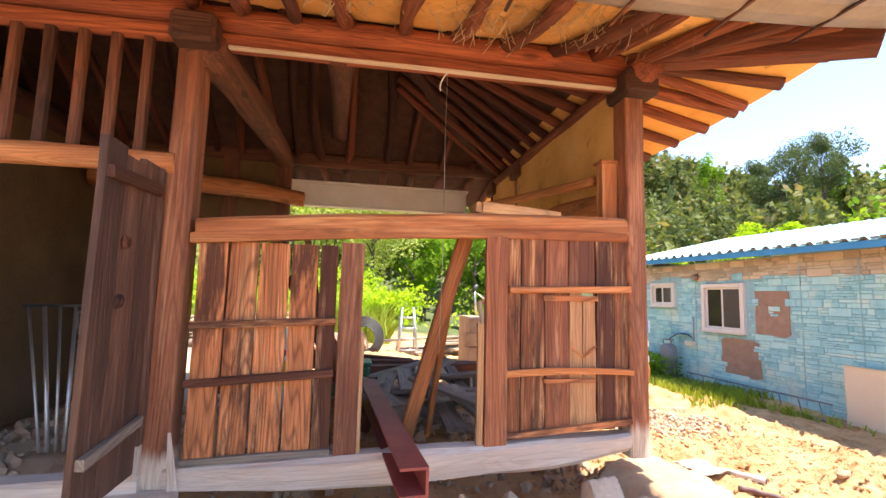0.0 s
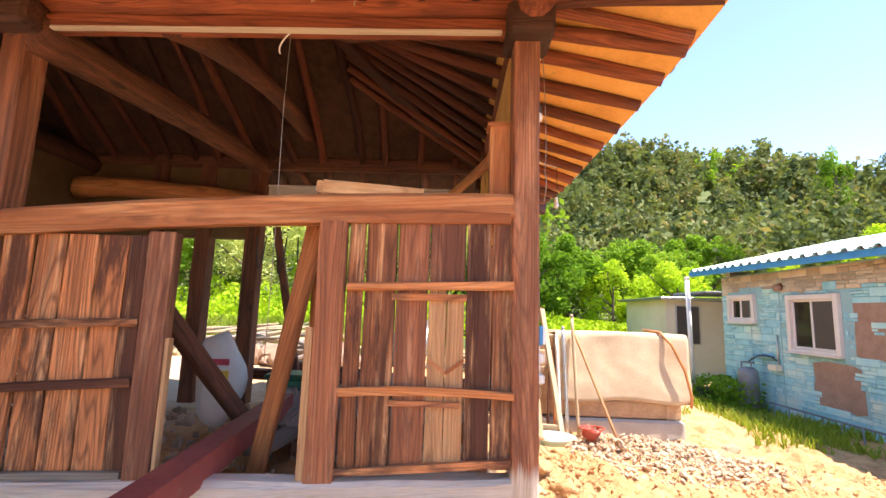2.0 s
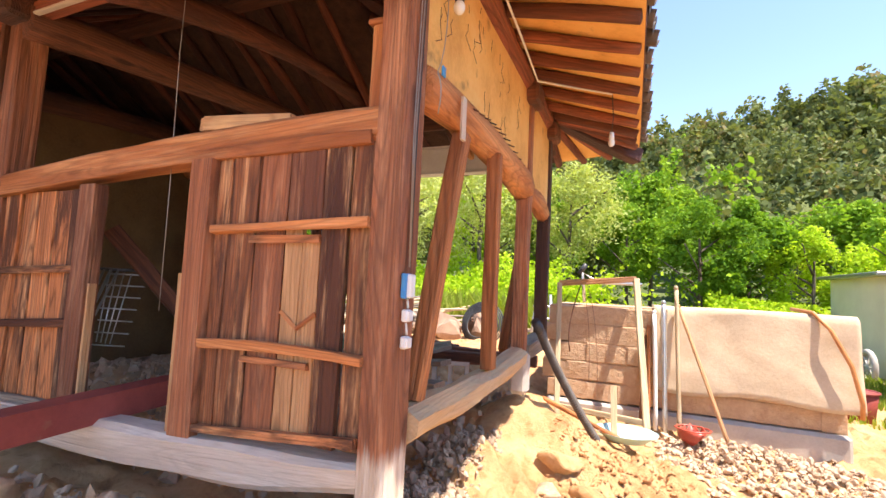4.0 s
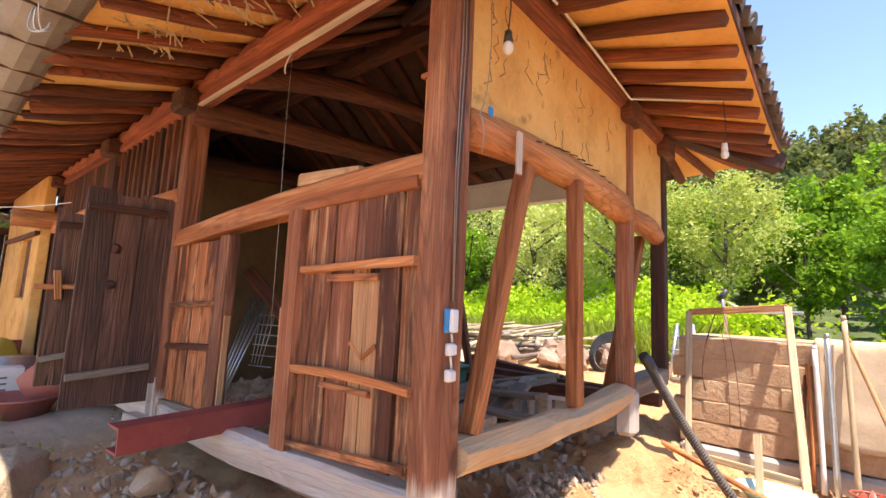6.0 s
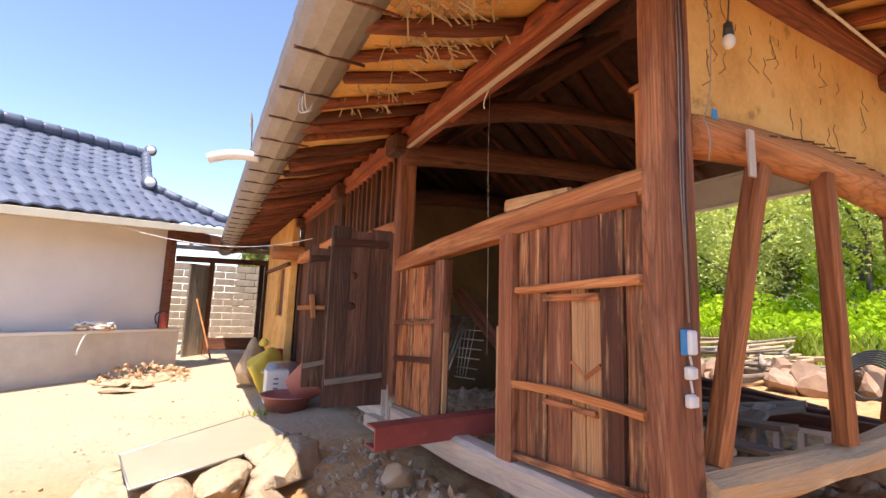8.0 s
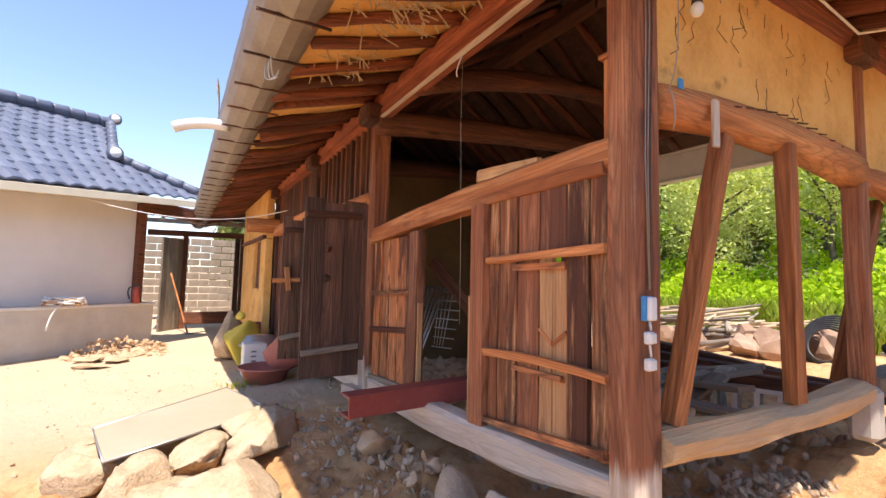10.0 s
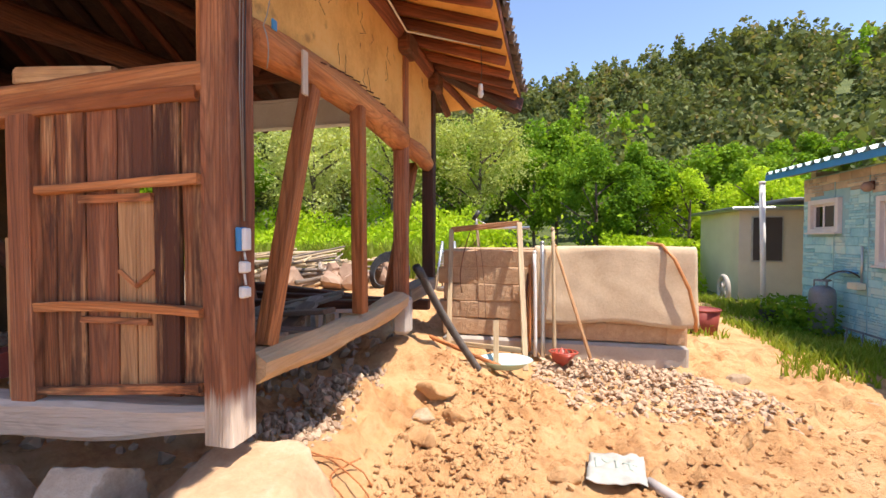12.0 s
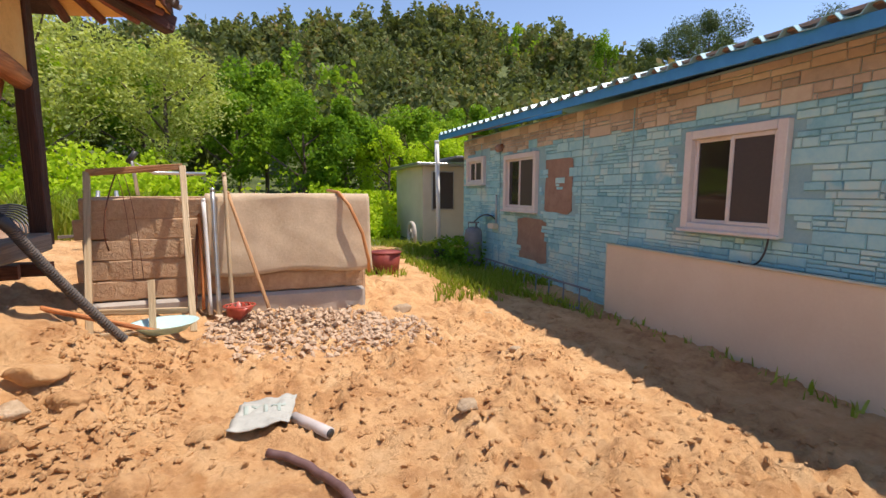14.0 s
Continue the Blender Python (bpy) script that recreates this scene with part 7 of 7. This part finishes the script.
def tree_kind(name, mat, height, radius, leaves, size, label, narrow=0.6, blobs=26, trunk_r=0.09, crown_low=0.32):
    t = thing(name, (0, 0, 0), label, "tree", "trees behind the house")
    log("trunk", (0, 0, -0.3), (0.1, 0.05, height * 0.75), trunk_r, trunk_r * 0.35, M_BARK, t, rough=0.05)
    for k in range(5):
        a = k * 1.3 + G.random()
        z = height * (0.28 + 0.09 * k)
        log("limb", (0.03, 0.02, z), (math.cos(a) * radius * 0.75, math.sin(a) * radius * 0.75, z + height * 0.22), trunk_r * 0.5, trunk_r * 0.15, M_BARK, t, rough=0.04, sides=7)
    zc = height * (1 + crown_low) / 2
    pts = clumps(leaves, (0, 0, zc), (radius, radius, height * (1 - crown_low) / 2 * 1.15), blobs)
    ob = new("crown", quad_mesh("crown", pts, G.uniform(0.6, 1.3, leaves) * size, mat, 0.2, narrow))
    ob.parent = t
    return t


kinds = {
    "bright": tree_kind("broadleaf_tree", M_LEAF, 4.6, 2.0, 9000, 0.15, "bright green young broadleaf tree"),
    "pale": tree_kind("willow_tree", M_LEAF_PALE, 5.4, 2.0, 10000, 0.13, "pale silvery green tree in fresh leaf", 0.45, 40),
    "deep": tree_kind("broadleaf_tree", M_LEAF_DEEP, 4.8, 1.9, 9000, 0.16, "deep green broadleaf tree"),
    "pine": tree_kind("pine_tree", M_PINE, 13, 3.6, 9000, 0.34, "tall dark pine with a spreading crown", 0.25, 30, 0.2, 0.5),
    "poplar": tree_kind("slender_tree", M_LEAF_DEEP, 13, 1.9, 5000, 0.3, "slender light green tree on the slope", 0.6, 26, 0.14, 0.3),
}
spots = [("pale", 0.5, 16.0, 0.92), ("pale", -2.2, 15.0, 1.0), ("deep", 2.2, 18.0, 0.8), ("pale", -5.2, 15.5, 1.1), ("deep", -8.5, 15, 1.0), ("deep", -0.9, 20, 1.2),
         ("deep", 4.2, 16.0, 0.8), ("deep", 5.6, 17.5, 0.9), ("bright", 6.9, 16.5, 0.72), ("deep", 8.6, 18.5, 0.95), ("deep", 10.4, 19.5, 0.9), ("bright", 9.0, 16.2, 0.7), ("deep", 12.5, 21, 0.95), ("bright", 15.2, 21, 0.8), ("deep", 3.0, 20.5, 1.1),
         ("bright", -12, 16, 1.1), ("deep", -16, 14, 1.2), ("bright", 18, 17, 1.2), ("pale", -8.2, 19, 1.3), ("bright", -4, 19.5, 1.2),
         ("pine", 33, 30, 0.78), ("pine", 37.5, 30.5, 0.74), ("poplar", 29.5, 33.5, 0.66), ("poplar", 42, 33, 0.6), ("pine", 44, 26, 0.7), ("pine", 49, 24, 0.7)]
used = set()
for kind, x, y, s in spots:
    src = kinds[kind]
    z = float(base_height(np.array([x]), np.array([y]))[0])
    m = pose(x, y, z - 0.05, 0, 0, G.uniform(0, 360)) @ Matrix.Diagonal((s, s, s * G.uniform(0.9, 1.08), 1))
    if kind not in used:
        used.add(kind)
        src.matrix_basis = m
        for c in src.children:
            c.matrix_parent_inverse = Matrix()
    else:
        ob = copy_thing(src, Matrix())
        ob.matrix_basis = m

# the wooded hill as one mass
C, S = [], []
for _ in range(1500):
    a, d = math.radians(G.uniform(-85, 78)), math.sqrt(G.uniform(21 ** 2, 92 ** 2))
    x, y = 3 + d * math.sin(a), 1 + d * math.cos(a)
    if 5 < x < 16 and y < 16:
        continue
    z = float(base_height(np.array([x]), np.array([y]))[0])
    h, r = G.uniform(3.2, 6.5), G.uniform(1.2, 2.3)
    n = 420 if d < 60 else 300
    C.append(clumps(n, (x, y, z + h * 0.62), (r, r, h * 0.5), 16, 0.4))
    S.append(G.uniform(0.6, 1.3, n) * (0.4 if d < 45 else 0.6))
woods = tagged(new("hill_woods", quad_mesh("hill_woods", np.concatenate(C), np.concatenate(S), M_WOODS, 0.1, 0.6)), "mixed spring woods covering the hillside", "woods", kind="stuff")
C, S = [], []
for _ in range(70):
    a, d = math.radians(G.uniform(-85, 78)), math.sqrt(G.uniform(24 ** 2, 92 ** 2))
    x, y = 3 + d * math.sin(a), 1 + d * math.cos(a)
    if 5 < x < 16 and y < 16:
        continue
    z = float(base_height(np.array([x]), np.array([y]))[0])
    h, r = G.uniform(4, 7), G.uniform(1.3, 2.2)
    C.append(clumps(380, (x, y, z + h * 0.62), (r, r, h * 0.5), 14, 0.4))
    S.append(G.uniform(0.6, 1.3, 380) * 0.42)
tagged(new("fresh_woods", quad_mesh("fresh_woods", np.concatenate(C), np.concatenate(S), M_LEAF_DEEP, 0.1, 0.6)), "fresh green trees among the hill woods", "woods", kind="stuff")

# bright thicket and tall grass behind the house
n = 46000
bx, by = G.uniform(-16, 8, n), G.uniform(11.6, 15.5, n)
keep = (bx < 1.2 + 0.8 * np.sin(by * 2)) | (G.random(n) < 0.03)
keep &= ~((bx > 4.6) & (by < 12.5)) & ~((bx > 5.5) & (by < 15.2))
bx, by = bx[keep], by[keep]
top = 0.5 + 1.5 * np.clip((by - 11.4) / 3, 0, 1) * (0.65 + 0.35 * np.sin(bx * 1.7) * np.sin(by * 2.1 + 1))
bz = base_height(bx, by) + top * G.random(len(bx)) ** 0.6
tagged(new("thicket", quad_mesh("thicket", np.stack([bx, by, bz], 1), G.uniform(0.08, 0.2, len(bx)), M_LEAF, 0.1, 0.6)), "bright green thicket behind the yard", "thicket", kind="stuff")
n = 16000
bx, by = G.uniform(4.2, 9, n), G.uniform(13, 17, n)
keep = (bx < 6.4) | (by > 15.2)
bx, by = bx[keep], by[keep]
bz = base_height(bx, by) + G.random(len(bx)) * 1.3 * np.clip((by - 12.5) / 2, 0.2, 1)
tagged(new("thicket", quad_mesh("thicket", np.stack([bx, by, bz], 1), G.uniform(0.08, 0.18, len(bx)), M_LEAF, 0.1, 0.6)), "bright green thicket beside the shed", "thicket", kind="stuff")


def blades(name, label, xs, ys, hs, mat, width=0.012):
    n = len(xs)
    z = base_height(xs, ys)
    a = G.uniform(0, 6.28, n)
    dx, dy = np.cos(a) * width, np.sin(a) * width
    lean = G.normal(size=(n, 2)) * hs[:, None] * 0.35
    base = np.stack([xs, ys, z - 0.02], 1)
    off = np.stack([dx, dy, np.zeros(n)], 1)
    mid = base + np.stack([lean[:, 0] * 0.4, lean[:, 1] * 0.4, hs * 0.6], 1)
    tip = base + np.stack([lean[:, 0], lean[:, 1], hs], 1)
    P = np.stack([base - off, base + off, mid + off * 0.7, tip, mid - off * 0.7], 1).reshape(-1, 3)
    me = bpy.data.meshes.new(name)
    me.vertices.add(5 * n)
    me.vertices.foreach_set("co", P.astype(np.float32).ravel())
    me.loops.add(5 * n)
    me.loops.foreach_set("vertex_index", np.arange(5 * n, dtype=np.int32))
    me.polygons.add(n)
    me.polygons.foreach_set("loop_start", np.arange(0, 5 * n, 5, dtype=np.int32))
    me.update(calc_edges=True)
    me.materials.append(mat)
    return tagged(new(name, me), label, "grass", kind="stuff")


def patchy(x, y, k, cut):
    return np.array([noise.noise(Vector((a * k, b * k, 3.3))) > cut for a, b in zip(x, y)])


x, y = G.uniform(5.5, 7.05, 9000), G.uniform(5.2, 12, 9000)
m = patchy(x, y, 1.1, -0.25) & (x > 5.45 + 0.5 * np.sin(y * 1.3) + np.clip(7 - y, 0, 2) * 0.5)
blades("grass", "rough green grass along the blue house", x[m], y[m], G.uniform(0.05, 0.2, m.sum()), M_GRASS)
x, y = G.uniform(4.3, 6.3, 7000), G.uniform(6.2, 13, 7000)
m = patchy(x, y, 0.9, 0.16)
blades("grass", "patches of grass past the block wall", x[m], y[m], G.uniform(0.05, 0.2, m.sum()), M_GRASS)
x, y = G.uniform(-12, 0.8, 14000), G.uniform(10.2, 12.6, 14000)
blades("tall_grass", "tall yellow green grass before the thicket", x, y, G.uniform(0.25, 0.8, 14000), M_GRASS, 0.018)
x, y = G.uniform(6.5, 7.0, 260), G.uniform(1.5, 5.4, 260)
blades("grass", "weeds at the foot of the beige panel", x[x > 6.7], y[x > 6.7], G.uniform(0.05, 0.14, (x > 6.7).sum()), M_GRASS)
for cx, cy, s in ((-3.1, 1.75, 0.18), (-1.4, 1.9, 0.12), (0.55, 1.65, 0.1)):
    k = 60
    xx, yy = G.normal(cx, s * 0.6, k), G.normal(cy, s * 0.6, k)
    blades("weed_tuft", "small green weed tuft in the dry earth", xx, yy, G.uniform(0.04, 0.13, k), M_GRASS, 0.006)
k = 1500
x, y = G.uniform(6.3, 7.0, k), G.uniform(8.9, 10.2, k)
tagged(new("weeds", quad_mesh("weeds", np.stack([x, y, -0.12 + 0.5 * G.random(k) ** 1.5], 1), G.uniform(0.05, 0.12, k), M_LEAF_DEEP, 0.2)), "leafy weeds round the gas cylinder", "weeds", kind="stuff")
